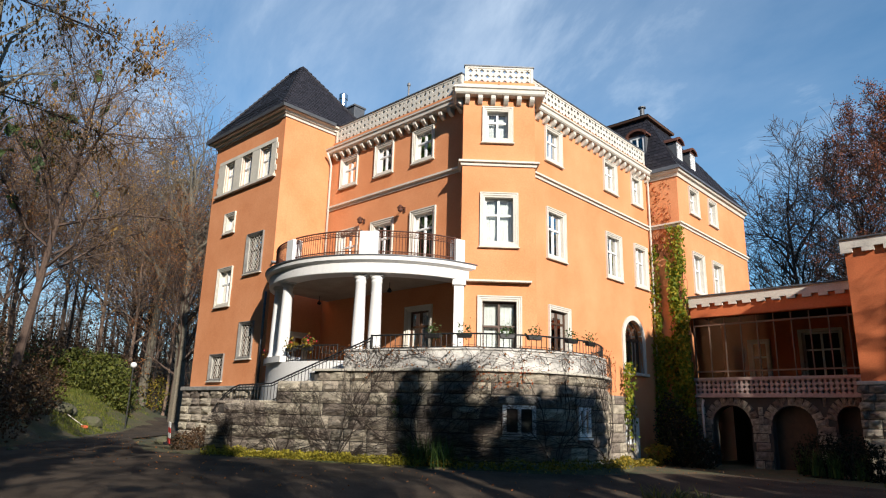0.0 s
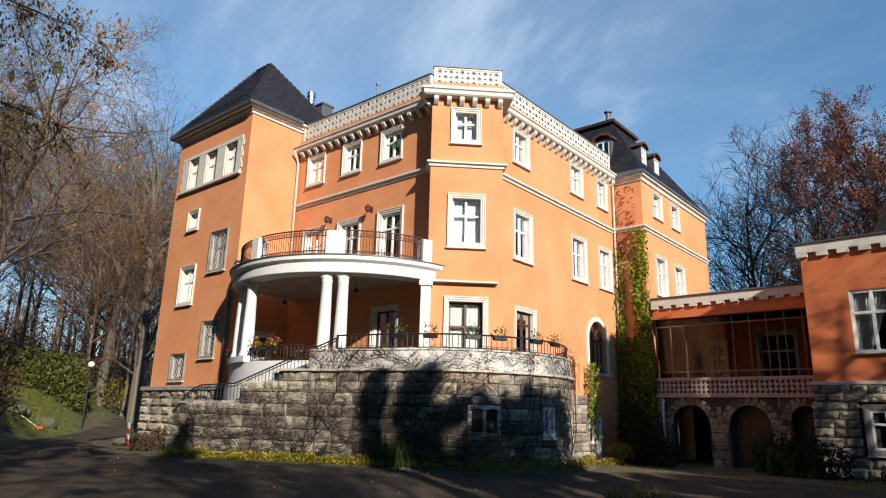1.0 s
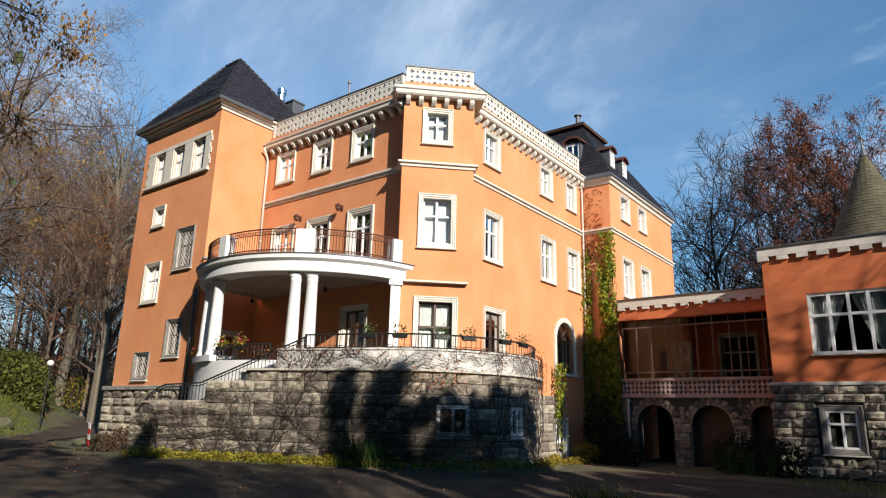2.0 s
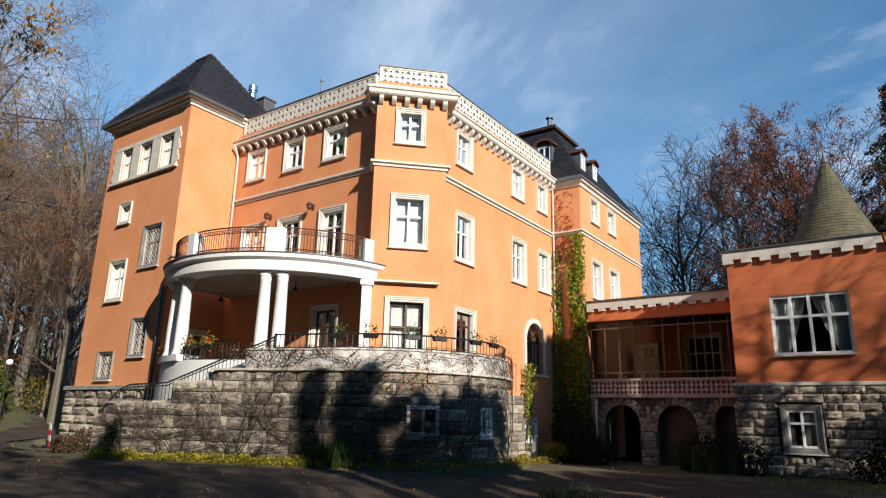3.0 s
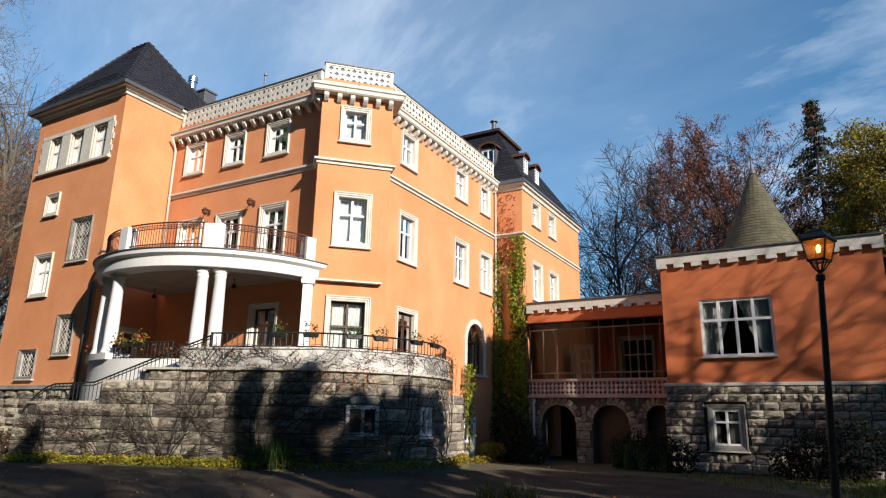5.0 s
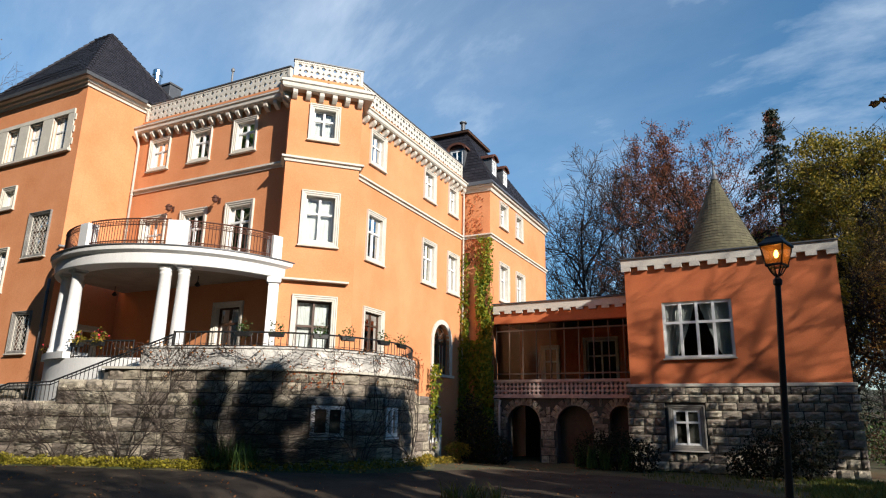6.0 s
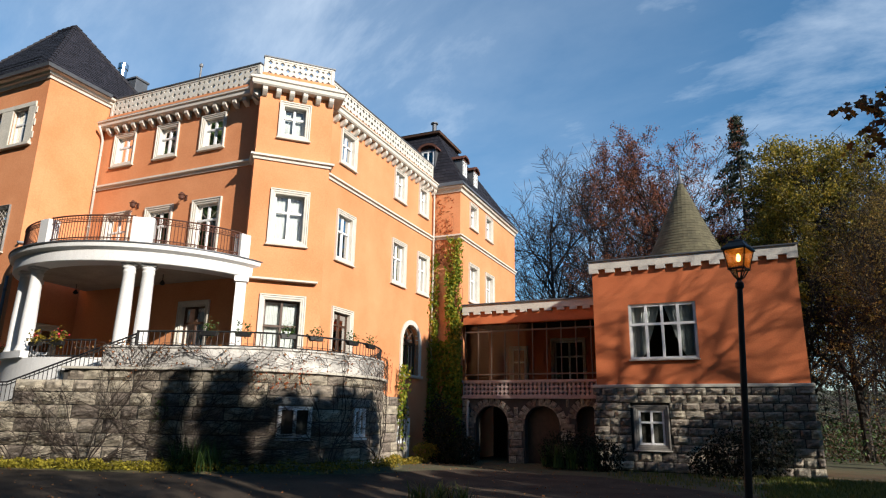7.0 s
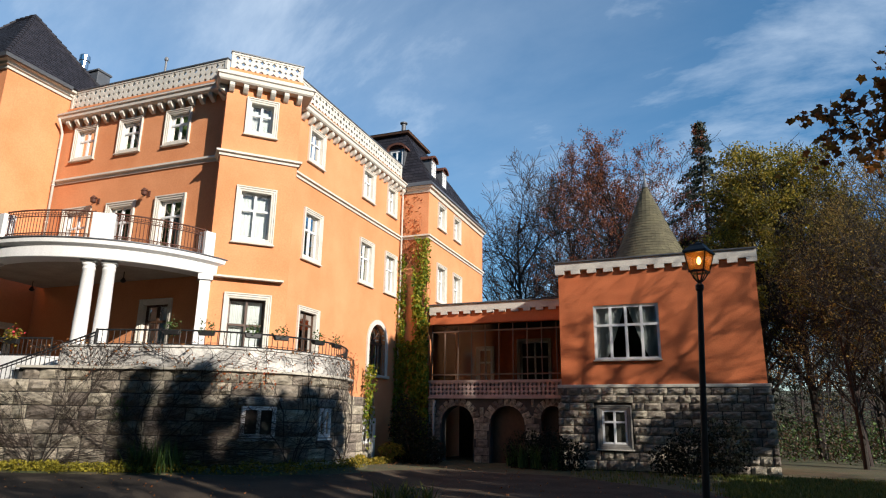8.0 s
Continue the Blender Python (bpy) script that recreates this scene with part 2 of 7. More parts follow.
def box(bm, x0, x1, y0, y1, z0, z1, m=ID, taper=0.0):
    c = [(x, y, z) for z in (z0, z1) for y in (y0, y1) for x in (x0, x1)]
    if taper:
        c = [(x + (taper if x == x0 else -taper) * (z == z1), y, z) for x, y, z in c]
    v = [bm.verts.new(m @ Vector(p)) for p in c]
    for f in ((0, 2, 3, 1), (4, 5, 7, 6), (0, 1, 5, 4), (2, 6, 7, 3), (0, 4, 6, 2), (1, 3, 7, 5)):
        bm.faces.new([v[i] for i in f])


def soften(bm, width, segments=1):
    bmesh.ops.bevel(bm, geom=list(bm.edges), offset=width, segments=segments, profile=0.7, affect="EDGES")


def tube(bm, pts, radii, sides=6, close=True):
    """A tapered tube along points."""
    rings = []
    pts = [Vector(p) for p in pts]
    for i, p in enumerate(pts):
        d = (pts[min(i + 1, len(pts) - 1)] - pts[max(i - 1, 0)]).normalized()
        a = d.orthogonal().normalized() if i == 0 else (a - d * a.dot(d)).normalized()
        b = d.cross(a)
        r = radii[i] if hasattr(radii, "__len__") else radii
        rings.append([bm.verts.new(p + (a * math.cos(2 * math.pi * k / sides) + b * math.sin(2 * math.pi * k / sides)) * r) for k in range(sides)])
    for r0, r1 in zip(rings, rings[1:]):
        for k in range(sides):
            bm.faces.new((r0[k], r0[(k + 1) % sides], r1[(k + 1) % sides], r1[k]))
    if close:
        bm.faces.new(rings[0][::-1])
        bm.faces.new(rings[-1])


def lathe(bm, profile, sides=20, m=ID):
    rings = [[bm.verts.new(m @ Vector((r * math.cos(2 * math.pi * k / sides), r * math.sin(2 * math.pi * k / sides), z))) for k in range(sides)] for r, z in profile]
    for r0, r1 in zip(rings, rings[1:]):
        for k in range(sides):
            bm.faces.new((r0[k], r0[(k + 1) % sides], r1[(k + 1) % sides], r1[k]))
    bm.faces.new(rings[0][::-1])
    bm.faces.new(rings[-1])


def extrude_path(bm, path, section, closed_section=True):
    """Sweeps a section (out, up) along plan points (x, y, z) with mitred corners; out is to the right of the way."""
    n = len(path)
    rings = []
    for i, p in enumerate(path):
        p = Vector(p)
        a = (p - Vector(path[i - 1])).to_2d().normalized() if i else None
        b = (Vector(path[i + 1]) - p).to_2d().normalized() if i < n - 1 else None
        na = Vector((a.y, -a.x)) if a else None
        nb = Vector((b.y, -b.x)) if b else None
        if na and nb:
            s = (na + nb)
            out = s / max(0.2, (1 + na.dot(nb)))
        else:
            out = na or nb
        rings.append([bm.verts.new((p.x + out.x * o, p.y + out.y * o, p.z + z)) for o, z in section])
    k = len(section)
    for r0, r1 in zip(rings, rings[1:]):
        for j in range(k if closed_section else k - 1):
            bm.faces.new((r0[j], r1[j], r1[(j + 1) % k], r0[(j + 1) % k]))
    if closed_section:
        bm.faces.new(rings[0])
        bm.faces.new(rings[-1][::-1])


def arc_pts(cx, cy, r, a0, a1, n, z=0.0):
    return [(cx + r * math.cos(radians(a0 + (a1 - a0) * i / n)), cy + r * math.sin(radians(a0 + (a1 - a0) * i / n)), z) for i in range(n + 1)]


def wall_mesh(bm, m, u0, u1, w0, w1, holes, thick):
    """A wall with thickness; holes are (u0, u1, w0, w1) and go through it, (.., arch) rounds the top."""
    us = sorted({u0, u1, *[h[0] for h in holes], *[h[1] for h in holes]})
    ws = sorted({w0, w1, *[h[2] for h in holes], *[h[3] for h in holes]})
    P = lambda u, v, w: m @ Vector((u, v, w))
    for a, b in zip(us, us[1:]):
        for c, d in zip(ws, ws[1:]):
            cu, cw = (a + b) / 2, (c + d) / 2
            if any(h[0] < cu < h[1] and h[2] < cw < h[3] for h in holes):
                continue
            quad(bm, [P(a, 0, c), P(b, 0, c), P(b, 0, d), P(a, 0, d)])
            quad(bm, [P(a, -thick, d), P(b, -thick, d), P(b, -thick, c), P(a, -thick, c)])
    for h in holes:
        a, b, c, d = h[:4]
        quad(bm, [P(a, 0, c), P(a, 0, d), P(a, -thick, d), P(a, -thick, c)])
        quad(bm, [P(b, 0, d), P(b, 0, c), P(b, -thick, c), P(b, -thick, d)])
        quad(bm, [P(a, 0, d), P(b, 0, d), P(b, -thick, d), P(a, -thick, d)])
        quad(bm, [P(b, 0, c), P(a, 0, c), P(a, -thick, c), P(b, -thick, c)])
        if len(h) > 4:
            # spandrels that round the head of the opening
            r, cu, n = (b - a) / 2, (a + b) / 2, 12
            arch = [(cu + r * math.cos(math.pi * i / n), d - r + r * math.sin(math.pi * i / n)) for i in range(n + 1)]
            for (ua, wa), (ub, wb) in zip(arch, arch[1:]):
                quad(bm, [P(ua, 0, wa), P(ua, 0, d), P(ub, 0, d), P(ub, 0, wb)])
                quad(bm, [P(ub, -thick, wb), P(ub, -thick, d), P(ua, -thick, d), P(ua, -thick, wa)])
                quad(bm, [P(ua, 0, wa), P(ub, 0, wb), P(ub, -thick, wb), P(ua, -thick, wa)])
    for a, b in ((u0, u0), (u1, u1)):
        quad(bm, [P(a, 0, w0), P(a, 0, w1), P(a, -thick, w1), P(a, -thick, w0)])
    quad(bm, [P(u0, 0, w1), P(u1, 0, w1), P(u1, -thick, w1), P(u0, -thick, w1)])
    bmesh.ops.remove_doubles(bm, verts=list(bm.verts), dist=0.0005)


def sweep_frame(bm, m, a, b, c, d, profile, closed=True):
    """A mitred frame round the rectangle: profile points are (outwards from the edge, depth)."""
    loops = []
    for u, w, su, sw in ((a, c, -1, -1), (a, d, -1, 1), (b, d, 1, 1), (b, c, 1, -1)):
        loops.append([bm.verts.new(m @ Vector((u + su * o, v, w + sw * (o if closed or sw > 0 else 0)))) for o, v in profile])
    n = len(profile)
    for i in range(4 if closed else 3):
        l0, l1 = loops[i], loops[(i + 1) % 4]
        for j in range(n):
            bm.faces.new((l0[j], l1[j], l1[(j + 1) % n], l0[(j + 1) % n]))
    if not closed:
        bm.faces.new(loops[0])
        bm.faces.new(loops[3][::-1])


def ring(bm, m, a, b, c, d, t, v0, v1):
    """A rectangular frame of width t between depths v0 and v1."""
    sweep_frame(bm, m, a + t, b - t, c + t, d - t, [(0, v0), (t, v0), (t, v1), (0, v1)])


SURROUND_LABEL = "white moulded window surround"


def window(house, m, a, b, c, d, surround=0.13, sash_mat=None, bars=(0.62,), mull=1, curtain=0, lattice=False, sur_mat=None, door=False, depth=0.16, sill=True, stout=1.0, glass=None):
    """A casement window in the hole (a, b, c, d) of a wall frame: surround > sash, glass panes, sill, curtains."""
    sash_mat = sash_mat or M_SASH
    sur_mat = sur_mat or M_TRIM
    bm = bmesh.new()
    s = surround
    if s:
        dd = max(0.03, depth)
        sweep_frame(bm, m, a, b, c, d, [(-0.02, -dd), (-0.02, 0.02), (s * 0.28, 0.03), (s * 0.3, 0.05), (s * 0.7, 0.05), (s * 0.74, 0.075), (s, 0.075), (s, -0.03), (0.004, -0.03), (0.004, -dd)], closed=not door)
    else:
        ring(bm, m, a, b, c, d, 0.03, -0.1, -0.02)
    w = part("door_surround" if door else "window", bm, sur_mat, house, ("pale moulded surround of a door" if door else SURROUND_LABEL))
    f = 0.05 * stout
    v0, v1 = -depth - 0.06, -depth
    bm = bmesh.new()
    ring(bm, m, a, b, c, d, f, v0, v1)
    wd = (b - a - 2 * f) / (mull + 1)
    for i in range(1, mull + 1):
        u = a + f + wd * i
        box(bm, u - 0.036 * stout, u + 0.036 * stout, v0, v1 + 0.012, c + f, d - f, m)
    for k in bars:
        z = c + (d - c) * k
        box(bm, a + f, b - f, v0, v1 + 0.02, z - 0.034 * stout, z + 0.034 * stout, m)
    part("sash", bm, sash_mat, w, "dark brown wooden sash" if sash_mat is M_DARKWOOD else "")
    zs = [c + f] + [c + (d - c) * k for k in bars] + [d - f]
    for i in range(mull + 1):
        for z0, z1 in zip(zs, zs[1:]):
            u0, u1 = a + f + wd * i + 0.02, a + f + wd * (i + 1) - 0.02
            bm = bmesh.new()
            box(bm, u0, u1, v0 + 0.025, v0 + 0.033, z0 + 0.02, z1 - 0.02, m)
            g = part("pane", bm, glass or M_GLASS, w)
            g.visible_shadow = False
            # thin inner frame of each casement
            bm = bmesh.new()
            ring(bm, m, u0 - 0.01, u1 + 0.01, z0 + 0.005, z1 - 0.005, 0.032, v0 + 0.012, v1 - 0.006)
            part("casement", bm, sash_mat, w)
    if sill and not door:
        bm = bmesh.new()
        box(bm, a - s - 0.04, b + s + 0.04, -0.02, 0.11, c - s - 0.05, c - s - 0.002, m)
        soften(bm, 0.008)
        part("sill", bm, M_LIME, w, "grey stone window sill")
    if curtain:
        for side in ((0, 1) if curtain > 1 else (0,)):
            bm = bmesh.new()
            n = 26
            top, bot = d - 0.05, c + 0.02
            span = (b - a) * (0.46 if curtain > 1 else 0.9)
            rows = 8
            grid = []
            for j in range(rows + 1):
                k = j / rows
                pull = (0.32 + 0.68 * k ** 0.8) if curtain > 2 else 1.0
                line = []
                for i in range(n + 1):
                    uu = span * i / n * pull
                    u = a + 0.04 + uu if side == 0 else b - 0.04 - uu
                    line.append(bm.verts.new(m @ Vector((u, v0 - 0.10 + 0.025 * math.sin(i * 2.4 + j * 0.3), bot + (top - bot) * k))))
                grid.append(line)
            for r0, r1 in zip(grid, grid[1:]):
                for i in range(n):
                    bm.faces.new((r0[i], r0[i + 1], r1[i + 1], r1[i]))
            part("curtain", bm, M_CURTAIN, w, "white net curtain behind the glass", smooth=True)
    if lattice:
        bm = bmesh.new()
        step = 0.2
        wdt, hgt = b - a - 0.04, d - c - 0.04
        k = -hgt
        while k < wdt:
            for sgn in (1, -1):
                pts = []
                u0_, u1_ = max(0, k), min(wdt, k + hgt)
                if u1_ - u0_ > 0.02:
                    za, zb = u0_ - k, u1_ - k
                    if sgn < 0:
                        pts = [(u0_, hgt - za), (u1_, hgt - zb)]
                    else:
                        pts = [(u0_, za), (u1_, zb)]
                    tube(bm, [m @ Vector((a + 0.02 + p, -0.035, c + 0.02 + q)) for p, q in pts], 0.0075, 4)
            k += step
        ring(bm, m, a + 0.01, b - 0.01, c + 0.01, d - 0.01, 0.022, -0.05, -0.025)
        part("lattice_grille", bm, M_TRIM, w, "pale diamond lattice of iron bars")
    return w


# ---- ground ----
def smooth01(t):
    t = min(1.0, max(0.0, t))
    return t * t * (3 - 2 * t)


def bank(x, y):
    """Metres behind the line where the bank starts to rise."""
    return -0.52 * (x + 41) - 0.853 * (y - 14.9)


def ground_z(x, y):
    z = 0.30 * smooth01((23.5 - y) / 7) * smooth01((-x - 6) / 5) * smooth01((y + 2) / 6)
    # wooded slope that climbs behind the house on the far side of the drive
    z += 3.2 * smooth01((-x - 36 + 0.35 * max(0, y - 14)) / 26) * smooth01((20 - y) / 12 + 0.4)
    # bank along the near side of the drive
    z += 1.7 * smooth01(bank(x, y) / 3.4) * smooth01((-x - 23.5) / 5)
    z -= 1.2 * smooth01((x - 4) / 30) * smooth01((90 - math.hypot(x, y)) / 40)
    z += 10.0 * smooth01((math.hypot(x + 5, y - 10) - 52) / 90)
    return z


def ground_sheet():
    bm = bmesh.new()
    xs = [-1500, -600, -250, -140] + [-100 + 2.5 * i for i in range(24)] + [-40 + i for i in range(56)] + [17 + 4 * i for i in range(14)] + [90, 160, 400, 1500]
    ys = [-1500, -500, -200, -90] + [-60 + 4 * i for i in range(14)] + [-5 + i for i in range(46)] + [42 + 4 * i for i in range(14)] + [110, 180, 400, 1500]
    g = [[bm.verts.new((x, y, ground_z(x, y) + (0.03 * noise.noise((x * 0.4, y * 0.4, 0)) if abs(x) < 60 and abs(y) < 60 else 0))) for x in xs] for y in ys]
    for r0, r1 in zip(g, g[1:]):
        for i in range(len(xs) - 1):
            bm.faces.new((r0[i], r0[i + 1], r1[i + 1], r1[i]))
    ob = part("ground", bm, M_SOIL, smooth=True)
    tagged(ob, "leaf-strewn earth and grass round the palace", "ground", kind="structure")


ground_sheet()


def road_sheet():
    """The drive: one sheet of old asphalt a little above the soil."""
    bm = bmesh.new()
    near = [(-75, 36), (-46, 18.2), (-36, 12.1), (-30, 8.4), (-24, 4.6), (-20, 1), (-15, -3), (-9, -6.5), (-3, -8), (2, -9), (10, -9), (20, -8), (30, -7), (60, -6)]
    far = [(-75, 43), (-46, 22), (-36, 15.8), (-29.6, 10.6), (-21.5, 8.1), (-19.4, 8.5), (-15.8, 10.1), (-12.3, 11.3), (-10.0, 13.2), (-9.2, 15.6), (-8.6, 21.0), (-4.5, 21.0), (3, 14.6), (60, 6)]
    mid_n = 14
    rows = []
    for k in range(mid_n + 1):
        f = k / mid_n
        line = []
        for (a, b), (c, d) in zip(near, far):
            line.append((a + (c - a) * f, b + (d - b) * f))
        fine_line = []
        for (a, b), (c, d) in zip(line, line[1:]):
            for s in range(8):
                fine_line.append((a + (c - a) * s / 8, b + (d - b) * s / 8))
        fine_line.append(line[-1])
        rows.append([bm.verts.new((x, y, ground_z(x, y) + 0.045)) for x, y in fine_line])
    for r0, r1 in zip(rows, rows[1:]):
        for i in range(len(r0) - 1):
            bm.faces.new((r0[i], r0[i + 1], r1[i + 1], r1[i]))
    ob = part("road", bm, M_ASPHALT, smooth=True)
    tagged(ob, "dark worn asphalt drive in front of the palace", "road", kind="structure")


road_sheet()

# ---- palace: walls ----
palace = thing("palace", "orange stucco palace with white trim, corner tower and stone base", "palace")
# the house stands a little askew to the annex
PAL = Matrix.Translation((-14.27, 14.83, 0)) @ Matrix.Rotation(radians(2.3), 4, "Z") @ Matrix.Translation((14.27, -14.83, 0))
palace.matrix_basis = PAL
F_TF = wall_frame(-28.24, 12.80, 0, 1, 0)     # tower, front
F_TS = wall_frame(-22.48, 12.80, 0, 0, 1)     # tower, side
F_A = wall_frame(-22.28, 15.33, 0, 1, 0)      # balcony side
F_B = wall_frame(-14.27, 14.83, 0, 1, 1)      # corner bay
F_C = wall_frame(-13.05, 15.33, 0, 0, 1)      # long side
F_NL = wall_frame(-13.05, 26.48, 0, 1, 0)     # north wing, short face
F_N = wall_frame(-11.61, 26.48, 0, 0, 1)      # north wing
TH = 0.45

tower_holes = [(1.07, 1.89, 11.25, 12.72), (2.50, 3.39, 11.25, 12.72), (4.02, 4.93, 11.25, 12.72), (1.65, 2.32, 9.36, 10.05),
               (3.74, 4.85, 7.22, 8.78), (1.58, 2.57, 6.06, 7.53), (3.84, 4.74, 3.72, 5.04), (1.68, 2.65, 2.88, 3.82)]
a_holes = [(0.63, 1.52, 11.12, 12.24), (2.89, 3.75, 11.12, 12.24), (5.11, 6.00, 11.12, 12.22),
           (0.72, 1.80, 6.62, 8.92), (2.88, 3.91, 6.62, 8.92), (5.16, 6.17, 6.62, 8.93), (5.09, 6.14, 3.02, 5.28)]
b_holes = [(0.82, 1.61, 11.10, 12.16), (0.77, 1.78, 7.33, 8.95), (0.72, 1.89, 3.02, 5.36)]
c_holes = [(2.86, 3.73, 11.12, 12.28), (7.19, 8.05, 11.14, 12.30), (9.63, 10.39, 11.16, 12.32),
           (2.88, 3.88, 7.38, 9.02), (7.17, 8.21, 7.38, 9.05), (9.62, 10.59, 7.40, 9.05),
           (2.93, 4.06, 3.02, 5.40), (8.28, 9.88, 3.55, 5.72, 1)]
n_holes = [(1.32, 2.21, 11.12, 12.22), (3.61, 4.46, 11.12, 12.22), (1.26, 2.35, 7.37, 9.06), (3.56, 4.66, 7.37, 9.06)]


def stucco_wall(name, m, u1, w0, w1, holes, house, u0=0.0, thick=TH, material=None):
    bm = bmesh.new()
    wall_mesh(bm, m, u0, u1, w0, w1, holes, thick)
    return part(name, bm, material or M_STUCCO, house, "smooth orange stucco wall")


stucco_wall("wall", F_TF, 5.76, 2.5, 13.9, tower_holes, palace)
stucco_wall("wall", F_TS, 5.6, 2.5, 13.9, [], palace, u0=0.452)
stucco_wall("wall", F_A, 7.5, 2.9, 13.3, a_holes, palace, u0=-0.196)
stucco_wall("wall", F_B, 2.53, 2.9, 13.3, b_holes, palace, thick=0.4)
stucco_wall("wall", F_C, 11.15, 0.2, 13.3, c_holes, palace, u0=1.3)
stucco_wall("wall", F_NL, 1.44, 0.0, 12.7, [], palace, u0=0.002)
stucco_wall("wall", F_N, 8.6, 0.0, 12.7, n_holes, palace, u0=0.452)
# the bay's cheeks, the hidden sides and the inner floors that close the shell
bm = bmesh.new()
box(bm, 0.0, 0.30, -1.6, -0.402, 2.9, 13.3, F_B)
box(bm, 2.23, 2.53, -1.2, -0.402, 2.9, 13.3, F_B)
part("bay_cheek", bm, M_STUCCO, palace)
bm = bmesh.new()
box(bm, -28.24, -27.79, 13.252, 18.5, 0.3, 13.9)
box(bm, -27.78, -22.5, 18.05, 18.5, 0.3, 13.9)
box(bm, -22.7, -20.2, 34.5, 35.08, 0.0, 12.7)
box(bm, -20.15, -12.07, 34.63, 35.08, 0.0, 12.7)
box(bm, -22.7, -22.3, 18.55, 34.4, 0.0, 13.3)
part("rear_wall", bm, M_STUCCO, palace)
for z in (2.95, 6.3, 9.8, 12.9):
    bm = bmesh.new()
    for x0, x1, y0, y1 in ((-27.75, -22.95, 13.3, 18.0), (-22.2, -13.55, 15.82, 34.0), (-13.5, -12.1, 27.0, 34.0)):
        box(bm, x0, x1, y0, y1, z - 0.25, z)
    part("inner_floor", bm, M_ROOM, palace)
# added partitions, coloured dark, that close off the view behind the glass
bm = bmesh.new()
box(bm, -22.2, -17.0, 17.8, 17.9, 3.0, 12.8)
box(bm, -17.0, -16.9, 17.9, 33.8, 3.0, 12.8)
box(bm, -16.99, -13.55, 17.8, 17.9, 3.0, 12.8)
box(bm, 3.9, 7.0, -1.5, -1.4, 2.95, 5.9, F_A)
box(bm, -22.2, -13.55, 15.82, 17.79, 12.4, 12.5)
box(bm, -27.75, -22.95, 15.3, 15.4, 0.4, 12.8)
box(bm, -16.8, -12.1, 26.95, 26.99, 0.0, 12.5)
part("inner_backing", bm, M_ROOM, palace)

# ---- palace: windows ----
for i, h in enumerate(tower_holes):
    # white casements are coloured dark behind the lattices, for the gloom inside
    lat = i in (4, 6, 7)
    window(palace, F_TF, *h, surround=(0.09 if lat else 0.13) if i > 2 else 0.0, sur_mat=M_STONE_J if lat else M_LIME, lattice=lat, sash_mat=M_DARKWOOD if lat else None, mull=1 if i != 3 else 0, bars=(0.6,) if i != 3 else (), sill=i > 2, depth=0.14)
# limestone pilasters and lintel that tie the tower's three upper windows together
bm = bmesh.new()
for u0, u1 in ((0.51, 1.07), (1.89, 2.50), (3.39, 4.02), (4.93, 5.29)):
    box(bm, u0, u1, -0.05, 0.05, 11.24, 12.718, F_TF)
box(bm, 0.51, 5.29, -0.05, 0.06, 12.72, 12.88, F_TF)
for z in (11.4, 11.9, 12.4):
    box(bm, 0.42, 0.512, -0.05, 0.045, z, z + 0.25, F_TF)
    box(bm, 5.288, 5.38, -0.05, 0.045, z, z + 0.25, F_TF)
part("window_band", bm, M_LIME, palace, "weathered grey limestone surround of three windows")
bm = bmesh.new()
box(bm, 0.42, 5.36, -0.02, 0.14, 11.12, 11.238, F_TF)
soften(bm, 0.01)
part("sill", bm, M_LIME, palace, "long grey stone sill")
for i, h in enumerate(a_holes):
    window(palace, F_A, *h, door=i > 3, bars=(0.62,) if i < 3 else (0.74,), sash_mat=M_DARKWOOD if i == 6 else None, depth=0.11, surround=0.13 if i < 3 else 0.16)
for i, h in enumerate(b_holes):
    window(palace, F_B, *h, curtain=2, door=i == 2, bars=(0.62,) if i < 2 else (0.64,), sash_mat=M_DARKWOOD if i == 2 else None, surround=0.15)
for i, h in enumerate(c_holes[:7]):
    window(palace, F_C, *h, curtain=1 if i < 6 else 0, door=i == 6, bars=(0.62,) if i < 6 else (0.8,), sash_mat=M_DARKWOOD if i == 6 else None, surround=0.14, depth=0.12)
for i, h in enumerate(n_holes):
    window(palace, F_N, *h, curtain=1, surround=0.12)


